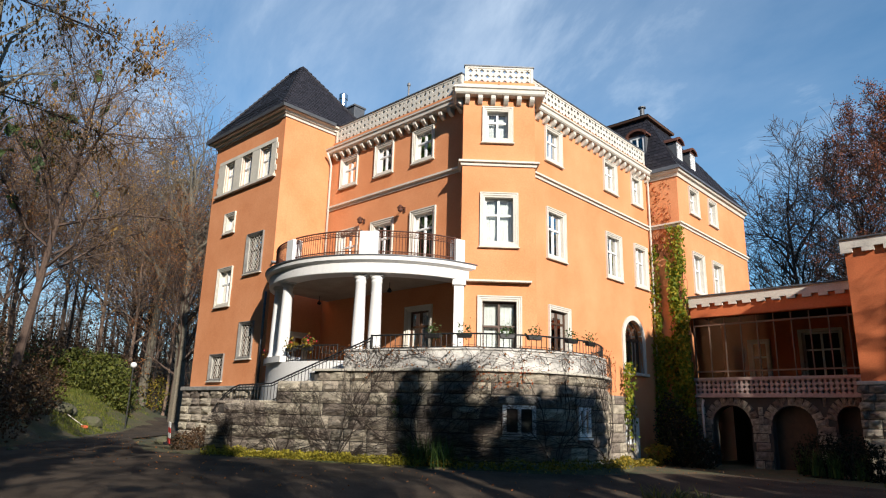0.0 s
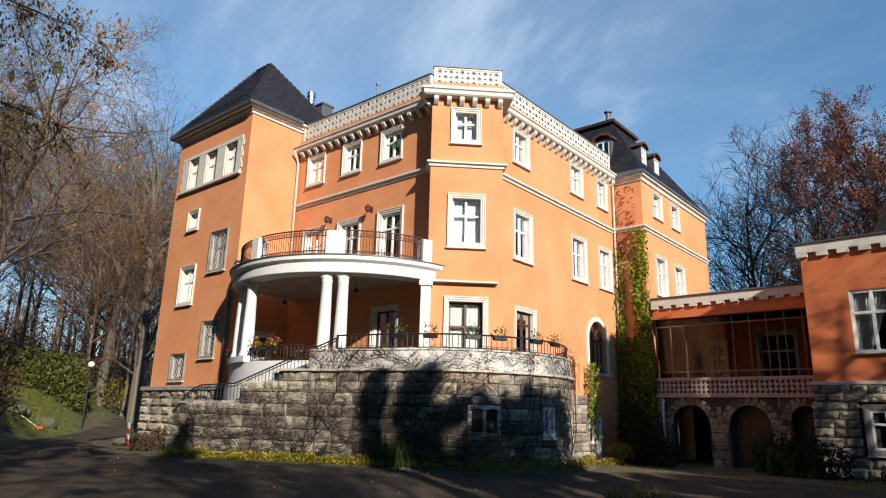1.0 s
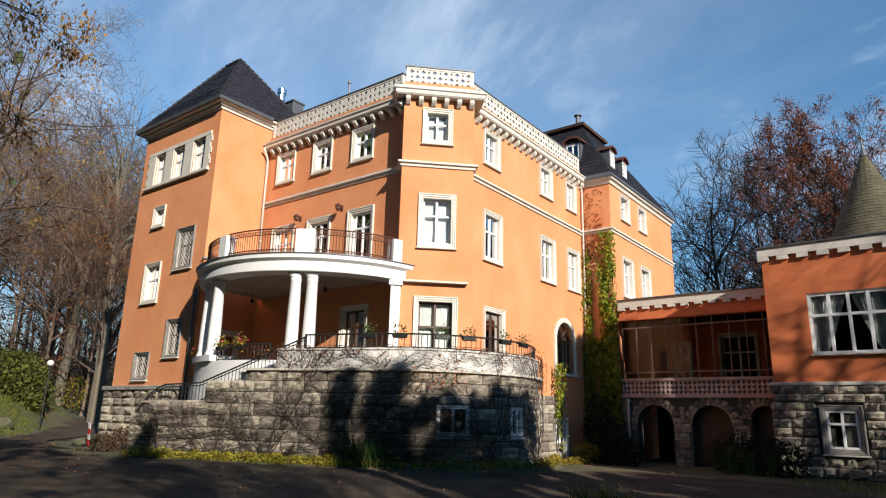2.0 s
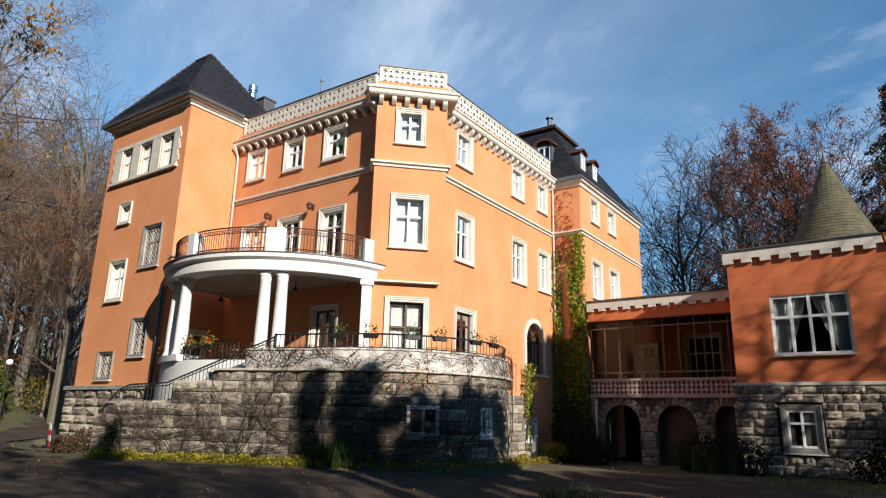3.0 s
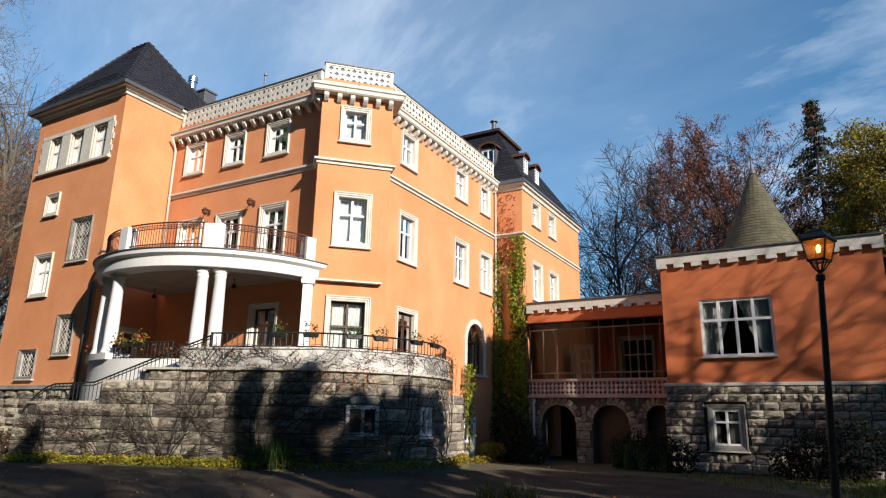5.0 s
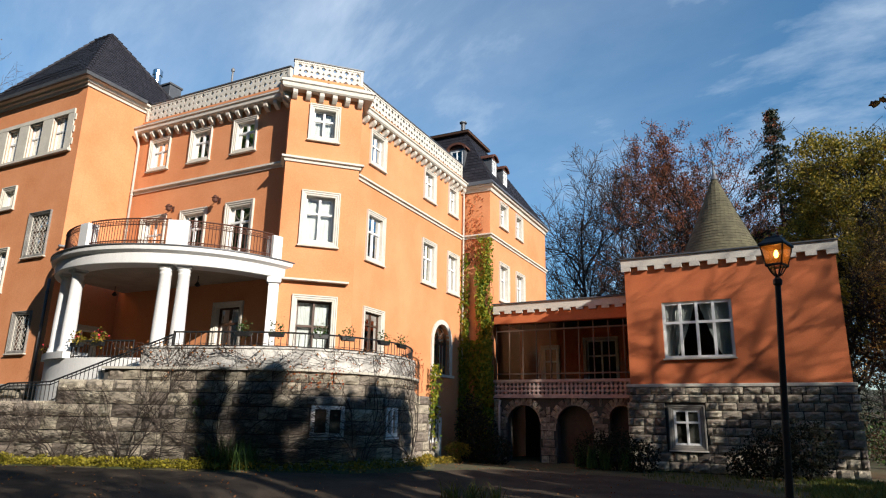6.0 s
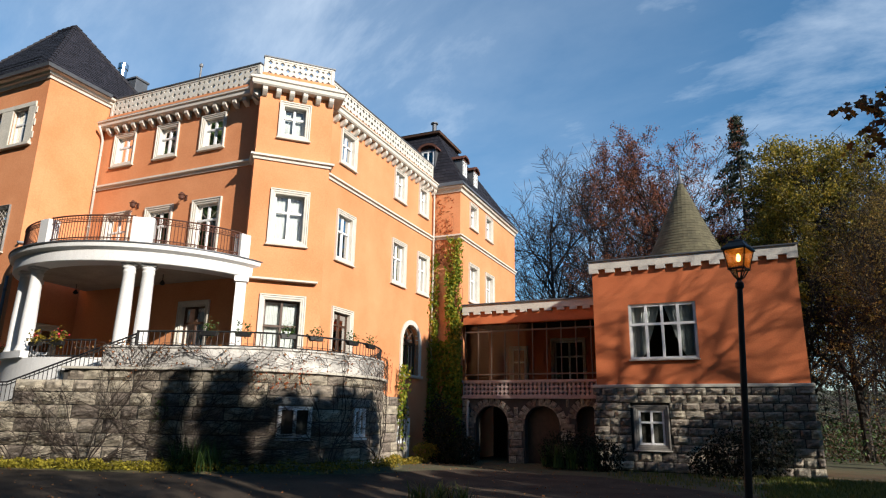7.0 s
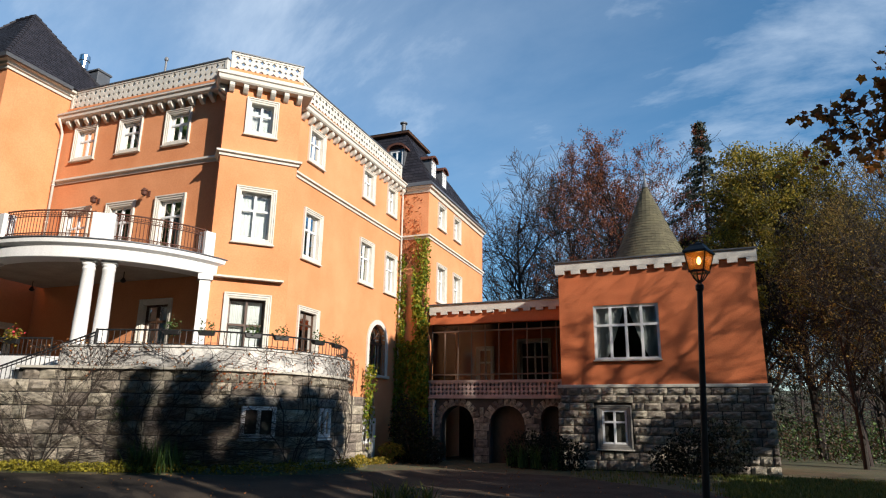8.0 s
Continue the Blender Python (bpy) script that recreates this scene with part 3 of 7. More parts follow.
def arched_window(house, m, a, b, c, d):
    r, cu, n = (b - a) / 2, (a + b) / 2, 16
    zc = d - r
    bm = bmesh.new()
    t = 0.2
    outer = [(a - t, c), *[(cu - (r + t) * math.cos(math.pi * i / n), zc + (r + t) * math.sin(math.pi * i / n)) for i in range(n + 1)], (b + t, c)]
    inner = [(a, c), *[(cu - r * math.cos(math.pi * i / n), zc + r * math.sin(math.pi * i / n)) for i in range(n + 1)], (b, c)]
    P = lambda p, v: m @ Vector((p[0], v, p[1]))
    for i in range(len(outer) - 1):
        o0, o1, i0, i1 = outer[i], outer[i + 1], inner[i], inner[i + 1]
        quad(bm, [P(i0, 0.06), P(i1, 0.06), P(o1, 0.06), P(o0, 0.06)])
        quad(bm, [P(o0, 0.06), P(o1, 0.06), P(o1, -0.02), P(o0, -0.02)])
        quad(bm, [P(i0, -0.12), P(i1, -0.12), P(i1, 0.06), P(i0, 0.06)])
    w = part("window", bm, M_TRIM, house, "white arched window surround")
    bm = bmesh.new()
    f = 0.09
    ins = [(a + f, c), *[(cu - (r - f) * math.cos(math.pi * i / n), zc + (r - f) * math.sin(math.pi * i / n)) for i in range(n + 1)], (b - f, c)]
    for i in range(len(ins) - 1):
        quad(bm, [P(ins[i], -0.18), P(ins[i + 1], -0.18), P(inner[i + 1], -0.18), P(inner[i], -0.18)])
        quad(bm, [P(ins[i], -0.26), P(ins[i + 1], -0.26), P(ins[i + 1], -0.18), P(ins[i], -0.18)])
    box(bm, cu - 0.05, cu + 0.05, -0.26, -0.17, c, zc, m)
    box(bm, a, b, -0.26, -0.16, zc - 0.06, zc + 0.06, m)
    box(bm, a, b, -0.26, -0.17, c, c + 0.1, m)
    for k in range(1, 4):
        ang = math.pi * k / 4
        tube(bm, [P((cu, zc), -0.21), P((cu + r * math.cos(ang), zc + r * math.sin(ang)), -0.21)], 0.03, 4)
    for u in (cu - r * 0.5, cu + r * 0.5):
        box(bm, u - 0.02, u + 0.02, -0.25, -0.19, c + 0.1, zc - 0.06, m)
    part("sash", bm, M_DARKWOOD, w, "dark brown arched wooden sash")
    bm = bmesh.new()
    bm.faces.new([bm.verts.new(P(p, -0.22)) for p in ins])
    g = part("pane", bm, M_GLASS, w)
    g.visible_shadow = False
    bm = bmesh.new()
    box(bm, a - 0.25, b + 0.25, -0.02, 0.16, c - 0.12, c - 0.002, m)
    soften(bm, 0.01)
    part("sill", bm, M_LIME, w)


arched_window(palace, F_C, *c_holes[7][:4])

# ---- palace: bands, cornice, parapet, roofs ----
band_sec = [(0.002, -0.14), (0.05, -0.14), (0.065, -0.05), (0.14, -0.03), (0.14, 0.04), (0.002, 0.09)]
for path in ([(-22.476, 15.33, 10.24), (-14.6, 15.33, 10.24)], [(-13.05, 16.9, 10.22), (-13.05, 26.5, 10.22)], [(-13.05, 26.48, 10.25), (-11.61, 26.48, 10.25), (-11.61, 35.05, 10.25)]):
    bm = bmesh.new()
    extrude_path(bm, path, band_sec)
    part("string_course", bm, M_TRIM, palace, "pale moulded string course")
cb = lambda u, v, w: tuple(F_B @ Vector((u, v, w)))
bm = bmesh.new()
extrude_path(bm, [cb(0, -0.7, 10.2), cb(0, 0, 10.2), cb(2.53, 0, 10.2), cb(2.53, -0.55, 10.2)], band_sec)
part("string_course", bm, M_TRIM, palace, "pale moulded string course")
# thin ledge over the bay's terrace door
bm = bmesh.new()
box(bm, 0.18, 2.35, 0, 0.22, 5.95, 6.01, F_B)
part("ledge", bm, M_TRIM, palace, "narrow pale ledge over the terrace door")

cor_sec = [(0.0, 0.0), (0.28, 0.0), (0.33, 0.05), (0.34, 0.17), (0.39, 0.2), (0.39, 0.25), (0.0, 0.25)]
gut_sec = [(0.0, 0.0), (0.36, 0.0), (0.36, 0.03), (0.05, 0.26), (0.0, 0.26)]
CORN = 12.66
cor_paths = {
    "a": [(-22.476, 15.33, CORN), (-14.55, 15.33, CORN)],
    "b": [cb(0, -0.75, CORN), cb(0, 0, CORN), cb(2.53, 0, CORN), cb(2.53, -0.6, CORN)],
    "c": [(-13.05, 16.75, CORN), (-13.05, 26.6, CORN)],
}
for k, path in cor_paths.items():
    bm = bmesh.new()
    extrude_path(bm, path, cor_sec)
    part("cornice", bm, M_TRIM, palace, "white projecting cornice")
    bm = bmesh.new()
    extrude_path(bm, [(x, y, z + 0.252) for x, y, z in path], gut_sec)
    part("cornice_flashing", bm, M_ZINC if k != "b" else M_TRIM, palace, "sloping grey sheet above the cornice" if k != "b" else "")


def corbel_mesh():
    bm = bmesh.new()
    prof = [(0, 0), (0.25, 0), (0.25, -0.12), (0.2, -0.18), (0.08, -0.27), (0, -0.3)]
    a = [bm.verts.new((-0.085, v, w)) for v, w in prof]
    b = [bm.verts.new((0.085, v, w)) for v, w in prof]
    for i in range(len(prof)):
        j = (i + 1) % len(prof)
        bm.faces.new((a[i], a[j], b[j], b[i]))
    bm.faces.new(a[::-1])
    bm.faces.new(b)
    soften(bm, 0.012)
    me = bpy.data.meshes.new("corbel")
    bm.to_mesh(me)
    bm.free()
    me.materials.append(M_TRIM)
    return me


CORBEL = corbel_mesh()
for m, u0, u1, n in ((F_A, 0.25, 7.5, 17), (F_B, 0.12, 2.41, 6), (F_C, 1.75, 10.95, 21)):
    for i in range(n):
        u = u0 + (u1 - u0) * i / (n - 1)
        piece("corbel", CORBEL, palace, m @ pose(u, 0.002, CORN - 0.002))
for k in (0.15, 0.5):
    piece("corbel", CORBEL, palace, F_B @ pose(-0.002, -k, CORN - 0.002, 0, 0, 90))


def pierced_panel(bm, m, u0, u1, w0, rows, cell, v0, v1, lobes=False):
    """A slab pierced by rows of diamond holes: each cell is a square with a diamond cut through."""
    n = max(1, round((u1 - u0) / cell))
    cu = (u1 - u0) / n
    P = lambda u, v, w: m @ Vector((u, v, w))
    for i in range(n):
        for j in range(rows):
            a, c = u0 + cu * i, w0 + cell * j
            x, z = a + cu / 2, c + cell / 2
            if (i + j) % 2 and not lobes:
                k = 0.26
            else:
                k = 0.43
            S = [(a, c), (a + cu, c), (a + cu, c + cell), (a, c + cell)]
            D = [(x, z - cell * k), (x + cu * k, z), (x, z + cell * k), (x - cu * k, z)]
            for q in range(4):
                s0, s1, d0, d1 = S[q], S[(q + 1) % 4], D[q], D[(q + 1) % 4]
                for v, flip in ((v1, False), (v0, True)):
                    for tri in ((s0, s1, d0), (s1, d1, d0)):
                        pts = [P(p[0], v, p[1]) for p in tri]
                        quad(bm, pts[::-1] if flip else pts)
                quad(bm, [P(d0[0], v1, d0[1]), P(d1[0], v1, d1[1]), P(d1[0], v0, d1[1]), P(d0[0], v0, d0[1])])


def parapet(m, u0, u1, w0, h=0.60, rows=3):
    cell = (h - 0.14) / rows
    bm = bmesh.new()
    pierced_panel(bm, m, u0 + 0.1, u1 - 0.1, w0 + 0.07, rows, cell, -0.16, -0.05)
    box(bm, u0, u0 + 0.1, -0.18, -0.03, w0, w0 + h, m)
    box(bm, u1 - 0.1, u1, -0.18, -0.03, w0, w0 + h, m)
    box(bm, u0 + 0.1, u1 - 0.1, -0.18, -0.03, w0, w0 + 0.07, m)
    box(bm, u0 + 0.1, u1 - 0.1, -0.18, -0.03, w0 + h - 0.07, w0 + h, m)
    p = part("parapet", bm, M_TRIM, palace, "white pierced parapet with diamond openings")
    bm = bmesh.new()
    box(bm, u0 - 0.03, u1 + 0.03, -0.21, 0.0, w0 + h + 0.001, w0 + h + 0.045, m)
    part("coping", bm, M_LEAD, p, "dark metal coping")


parapet(F_A, -0.1, 7.4, CORN + 0.5, 0.88)
parapet(F_B, 0.03, 2.50, CORN + 0.5, 0.76)
parapet(F_C, 1.75, 11.12, CORN + 0.5, 0.84)
# flat roof behind the parapet
bm = bmesh.new()
box(bm, -22.2, -13.3, 15.62, 34.0, 13.05, 13.15)
part("flat_roof", bm, M_LEAD, palace)


def slate_plane(bm, p0, p1, p2, p3, rows, col, lift=0.02):
    """Overlapping courses between the eave p0-p1 and the top p3-p2."""
    p0, p1, p2, p3 = map(Vector, (p0, p1, p2, p3))
    nrm = (p1 - p0).cross(p3 - p0).normalized()
    for r in range(rows):
        f0, f1 = r / rows, min(1.0, (r + 1.12) / rows)
        a0, a1 = p0.lerp(p3, f0), p1.lerp(p2, f0)
        b0, b1 = p0.lerp(p3, f1), p1.lerp(p2, f1)
        L = (a1 - a0).length
        n = max(1, round(L / col))
        off = 0.5 * (r % 2)
        for i in range(n + 1):
            s0, s1 = max(0, (i - off) / n), min(1, (i + 1 - off) / n - 0.006)
            if s1 - s0 < 0.01:
                continue
            k = lift * (0.8 + 0.4 * random.random())
            v = [bm.verts.new(q) for q in (a0.lerp(a1, s0) + nrm * k, a0.lerp(a1, s1) + nrm * k, b0.lerp(b1, s1) + nrm * 0.004, b0.lerp(b1, s0) + nrm * 0.004)]
            bm.faces.new(v)
            e = [bm.verts.new(q) for q in (a0.lerp(a1, s0) - nrm * 0.01, a0.lerp(a1, s1) - nrm * 0.01)]
            bm.faces.new((e[0], e[1], v[1], v[0]))


# tower roof: a hipped pyramid of dark slates
TE = 14.02
tc_ = [(-28.62, 12.42), (-22.10, 12.42), (-22.10, 17.6), (-28.62, 17.6)]
apex = Vector((-24.95, 15.0, 17.88))
apex_l = Vector((-26.05, 15.0, 17.88))
bm = bmesh.new()
base = [bm.verts.new((x, y, TE + 0.05)) for x, y in tc_]
tl, tr = bm.verts.new(apex_l), bm.verts.new(apex)
for f in ((base[0], base[1], tr, tl), (base[1], base[2], tr), (base[2], base[3], tl, tr), (base[3], base[0], tl), base[::-1]):
    bm.faces.new(f)
roof = part("roof", bm, M_SLATE_J, palace, "steep dark slate hipped roof of the tower")
eave = [Vector((x, y, TE + 0.06)) for x, y in tc_]
for a, b, c, d in ((eave[0], eave[1], apex, apex_l), (eave[1], eave[2], apex + Vector((0, 0.05, 0)), apex - Vector((0, 0.05, 0)))):
    bm = bmesh.new()
    slate_plane(bm, a, b, c, d, 30, 0.26)
    part("slate_cover", bm, M_SLATE_J, roof)["kind"] = "stuff"
for e, top in ((eave[0], apex_l), (eave[1], apex), (eave[2], apex), (apex_l, apex)):
    n = max(4, round((top - e).length / 0.3))
    bm = bmesh.new()
    tube(bm, [Vector((0, 0, 0.035)), (top - e) * 1.15 / n + Vector((0, 0, 0.01))], [0.085, 0.06], 6)
    first = part("ridge_cap", bm, M_SLATE, roof)
    first.location = e
    for i in range(1, n):
        piece("ridge_cap", first.data, roof, Matrix.Translation(e.lerp(top, i / n)))
bm = bmesh.new()
eave_sec = [(0.0, -0.30), (0.06, -0.30), (0.08, -0.2), (0.16, -0.18), (0.18, -0.08), (0.30, -0.06), (0.32, 0.02), (0.0, 0.02)]
extrude_path(bm, [(-28.24, 18.4, TE), (-28.24, 12.80, TE), (-22.48, 12.80, TE), (-22.48, 18.4, TE)], eave_sec)
part("eave_cornice", bm, M_TRIM, palace, "white stepped cornice under the tower roof")
bm = bmesh.new()
extrude_path(bm, [(-28.24, 18.4, TE), (-28.24, 12.80, TE), (-22.48, 12.80, TE), (-22.48, 15.1, TE)], [(0.322, -0.05), (0.41, -0.05), (0.44, 0.07), (0.322, 0.07)])
part("gutter", bm, M_LEAD, palace, "dark metal gutter")
# snow guard rails on the roof
bm = bmesh.new()
for k, z in ((0.12, 0.16), (0.19, 0.16)):
    a = Vector((*tc_[0], TE)).lerp(apex_l, k) + Vector((0.2, -0.08, z * 0.6))
    b = Vector((*tc_[1], TE)).lerp(apex, k) + Vector((-0.6, -0.08, z * 0.6))
    tube(bm, [a, a.lerp(b, 0.5), b], 0.02, 5)
part("snow_guard", bm, M_IRON, roof)
# flues beside the tower roof
bm = bmesh.new()
lathe(bm, [(0.19, 0), (0.19, 1.0), (0.23, 1.02), (0.23, 1.27), (0.19, 1.32)], 16, pose(-24.9, 17.5, 16.12))
tube(bm, [(-24.9, 17.5, 14.2), (-24.9, 17.5, 16.15)], 0.18, 12)
part("steel_flue", bm, M_STEEL, palace, "bright steel flue pipe")
bm = bmesh.new()
box(bm, -24.35, -23.6, 17.25, 17.9, 13.9, 16.3)
box(bm, -24.4, -23.55, 17.2, 17.95, 16.301, 16.4)
soften(bm, 0.015)
part("chimney", bm, M_LEAD, palace, "dark sheet-clad chimney")
bm = bmesh.new()
tube(bm, [(-20.03, 17.5, 13.1), (-20.03, 17.5, 16.2)], [0.05, 0.04], 8)
lathe(bm, [(0.03, 0), (0.08, 0.04), (0.08, 0.14), (0.01, 0.22)], 8, pose(-20.03, 17.5, 16.18))
part("roof_mast", bm, M_ZINC, palace)

# branch of the downpipe along the tower's side
bm = bmesh.new()
tube(bm, [(-22.36, 15.2, 7.62), (-22.38, 15.05, 7.5), (-22.40, 13.0, 7.42), (-22.42, 12.7, 7.38)], 0.05, 8)
part("downpipe", bm, M_ZINC, palace, "grey rainwater pipe above the balcony", smooth=True)

# north wing: mansard with dormers
NE = 12.68
bm = bmesh.new()
extrude_path(bm, [(-13.05, 26.48, NE), (-11.61, 26.48, NE), (-11.61, 35.08, NE)], [(0.0, -0.22), (0.06, -0.22), (0.1, -0.08), (0.2, -0.04), (0.24, 0.06), (0.0, 0.06)])
part("eave_cornice", bm, M_TRIM, palace, "white cornice of the north wing")
bm = bmesh.new()
extrude_path(bm, [(-13.05, 26.48, NE), (-11.61, 26.48, NE), (-11.61, 35.08, NE)], [(0.0, 0.062), (0.3, 0.062), (0.16, 0.3), (0.0, 0.3)])
part("eave_flashing", bm, M_LEAD, palace, "grey sheet at the foot of the mansard")
e0, e1, e2 = (-20.0, 26.36, NE + 0.28), (-11.49, 26.36, NE + 0.28), (-11.49, 35.2, NE + 0.28)
TZ = 16.32
t0, t1, t2 = (-19.0, 27.62, TZ), (-13.45, 27.62, TZ), (-13.45, 30.2, TZ)
bm = bmesh.new()
slate_plane(bm, e0, e1, t1, t0, 18, 0.24)
slate_plane(bm, e1, e2, t2, t1, 18, 0.24)
part("mansard", bm, M_SLATE_J, palace, "steep dark slate mansard slope")
bm = bmesh.new()
for q in ([e0, e1, t1, t0], [e1, e2, t2, t1], [e2, (-20.0, 35.2, NE + 0.28), (-19.0, 30.2, TZ), t2]):
    quad(bm, q)
quad(bm, [t0, t1, t2, (-19.0, 30.2, TZ)])
part("mansard_deck", bm, M_SLATE_J, palace)
bm = bmesh.new()
extrude_path(bm, [t0, t1, t2, (-14.9, 30.2, TZ)], [(-0.1, -0.04), (0.22, -0.04), (0.25, 0.05), (-0.1, 0.14)])
part("roof_edge", bm, mat("brown_fascia", (0.10, 0.05, 0.03), 0.7, spots=0.3), palace, "brown boarded eave of the upper roof")
bm = bmesh.new()
ridge_a, ridge_b = (-17.9, 28.9, TZ + 0.42), (-14.8, 28.9, TZ + 0.42)
hips = [(-19.3, 27.4, TZ + 0.1), (-13.22, 27.4, TZ + 0.1), (-13.22, 30.4, TZ + 0.1), (-19.3, 30.4, TZ + 0.1)]
quad(bm, [hips[0], hips[1], ridge_b, ridge_a])
quad(bm, [hips[2], hips[3], ridge_a, ridge_b])
bm.faces.new([bm.verts.new(p) for p in (hips[1], hips[2], ridge_b)])
bm.faces.new([bm.verts.new(p) for p in (hips[3], hips[0], ridge_a)])
part("upper_roof", bm, M_SLATE_J, palace)
bm = bmesh.new()
lathe(bm, [(0.12, 0), (0.12, 0.5), (0.2, 0.52), (0.2, 0.58)], 10, pose(-13.7, 27.8, TZ + 0.15))
part("roof_vent", bm, M_LEAD, palace)


DS = Matrix.Scale(0.68, 4)


def dormer(m, label):
    """A small round-headed dormer: cheeks, curved roof, white window."""
    bm = bmesh.new()
    ring(bm, m, -0.5, 0.5, -0.05, 1.25, 0.08, -1.3, 0)
    d = part("dormer", bm, M_LEAD, palace, label)
    bm = bmesh.new()
    n = 8
    for r0, r1 in ((0.66, 0.56),):
        A = [(r0 * math.cos(math.pi * i / n), 1.25 + 0.42 * math.sin(math.pi * i / n)) for i in range(n + 1)]
        Bq = [(r1 * math.cos(math.pi * i / n), 1.19 + 0.34 * math.sin(math.pi * i / n)) for i in range(n + 1)]
        P = lambda p, v: m @ Vector((p[0], v, p[1]))
        for i in range(n):
            quad(bm, [P(A[i], 0.14), P(A[i], -1.4), P(A[i + 1], -1.4), P(A[i + 1], 0.14)])
            quad(bm, [P(A[i], 0.14), P(A[i + 1], 0.14), P(Bq[i + 1], 0.14), P(Bq[i], 0.14)])
            quad(bm, [P(Bq[i], 0.14), P(Bq[i + 1], 0.14), P(Bq[i + 1], -0.2), P(Bq[i], -0.2)])
        bm.faces.new([bm.verts.new(P(p, -0.06)) for p in Bq])
    part("dormer_roof", bm, M_RUST, d, "brown curved dormer roof")
    bm = bmesh.new()
    ring(bm, m, -0.42, 0.42, 0.05, 1.2, 0.09, -0.1, -0.01)
    box(bm, -0.04, 0.04, -0.1, -0.01, 0.14, 1.11, m)
    part("sash", bm, M_SASH, d)
    bm = bmesh.new()
    box(bm, -0.33, 0.33, -0.07, -0.06, 0.14, 1.11, m)
    g = part("pane", bm, M_GLASS, d)


for frame_d in (wall_frame(-11.9, 27.75, 13.72, 0, 1) @ DS, wall_frame(-11.9, 29.28, 13.66, 0, 1) @ DS, wall_frame(-13.55, 26.75, 13.98, 1, 0) @ Matrix.Scale(0.85, 4)):
    dormer(frame_d, "grey-cheeked dormer with a brown curved roof")

# downpipes
for x, y, z0, z1 in ((-22.62, 12.70, 2.5, 6.5), (-22.36, 15.2, 7.6, 12.5), (-12.95, 26.36, 0.1, 12.6)):
    bm = bmesh.new()
    tube(bm, ([(x + 0.15, y - 0.35, z1 + 0.15), (x + 0.02, y - 0.1, z1 - 0.1)] if z1 > 7 else []) + [(x, y, z1 - 0.3), (x, y, z0)], 0.05, 8)
    for k in range(3):
        z = z0 + (z1 - z0) * (0.2 + 0.3 * k)
        lathe(bm, [(0.06, 0), (0.062, 0.05)], 8, pose(x, y, z))
    part("downpipe", bm, M_TRIM if y > 15 else M_LEAD, palace, "painted rainwater downpipe", smooth=True)

# ---- stone blocks ----
def block_mesh(name, material, seed, bulge=0.34):
    """A unit rough-faced block, x and z -0.5..0.5, front at y = 0, back at y = -1."""
    rnd = random.Random(seed)
    bm = bmesh.new()
    n = 4
    g = []
    tilt = rnd.uniform(-0.3, 0.3), rnd.uniform(-0.3, 0.3)
    for j in range(n + 1):
        row = []
        for i in range(n + 1):
            x, z = i / n - 0.5, j / n - 0.5
            e = min(1.0, 2.2 * min(0.5 - abs(x), 0.5 - abs(z)) * 2)
            y = bulge * (0.06 + e * (0.35 + 1.0 * rnd.random() + tilt[0] * x + tilt[1] * z))
            jx = (rnd.random() - 0.5) * 0.05
            row.append(bm.verts.new((x * 0.945 + jx * (0 < i < n) + (rnd.random() - 0.5) * 0.03, y, z * 0.925 + (rnd.random() - 0.5) * 0.05)))
        g.append(row)
    for r0, r1 in zip(g, g[1:]):
        for i in range(n):
            bm.faces.new((r0[i], r0[i + 1], r1[i + 1], r1[i]))
    edge = [g[0][i] for i in range(n + 1)] + [g[j][n] for j in range(1, n + 1)] + [g[n][i] for i in range(n - 1, -1, -1)] + [g[j][0] for j in range(n - 1, 0, -1)]
    back = [bm.verts.new((v.co.x, -1.0, v.co.z)) for v in edge]
    for i in range(len(edge)):
        j = (i + 1) % len(edge)
        bm.faces.new((edge[j], edge[i], back[i], back[j]))
    me = bpy.data.meshes.new(name)
    bm.to_mesh(me)
    bm.free()
    me.materials.append(material)
    return me


BLOCKS = [block_mesh("stone", M_STONE, s) for s in range(9)]


def stone_courses(parent, frames, z0, z_tops, courses, length=0.85, holes=(), back=0.22, lo=None):
    """Rough ashlar on a run: frames(s) gives the frame at run length s; z_tops(s) the wall's top there."""
    total, frame_at = frames
    rnd = random.Random(int(total * 100))
    zs = z0
    for h in courses:
        s = -rnd.random() * length * 0.6
        while s < total:
            L = length * rnd.uniform(0.6, 1.35)
            a, b = max(0.0, s), min(total, s + L)
            s += L
            if b - a < 0.12:
                continue
            mid = (a + b) / 2
            if zs + h * 0.6 > z_tops(mid):
                continue
            spans = [(a, b)]
            for ha, hb, hc, hd in holes:
                if hc < zs + h * 0.5 < hd:
                    out = []
                    for p, q in spans:
                        if q <= ha or p >= hb:
                            out.append((p, q))
                        else:
                            if ha - p > 0.1:
                                out.append((p, ha))
                            if q - hb > 0.1:
                                out.append((hb, q))
                    spans = out
            for p, q in spans:
                m = frame_at((p + q) / 2) @ Matrix.Translation((0, rnd.uniform(-0.015, 0.02), zs + h / 2)) @ Matrix.Diagonal((q - p, back, h, 1)) @ pose(0, 0, 0, 0, 180 if rnd.random() < 0.5 else 0, 0)
                piece("stone", rnd.choice(BLOCKS), parent, m)
        zs += h


def straight(x, y, ux, uy, total):
    f = wall_frame(x, y, 0, ux, uy)
    return total, lambda s: f @ Matrix.Translation((s, 0, 0))


M_PAVING = mat("grey_paving", (0.065, 0.058, 0.05), 0.9, spots=0.3, scale=1.5, fine=30, bump=0.3)

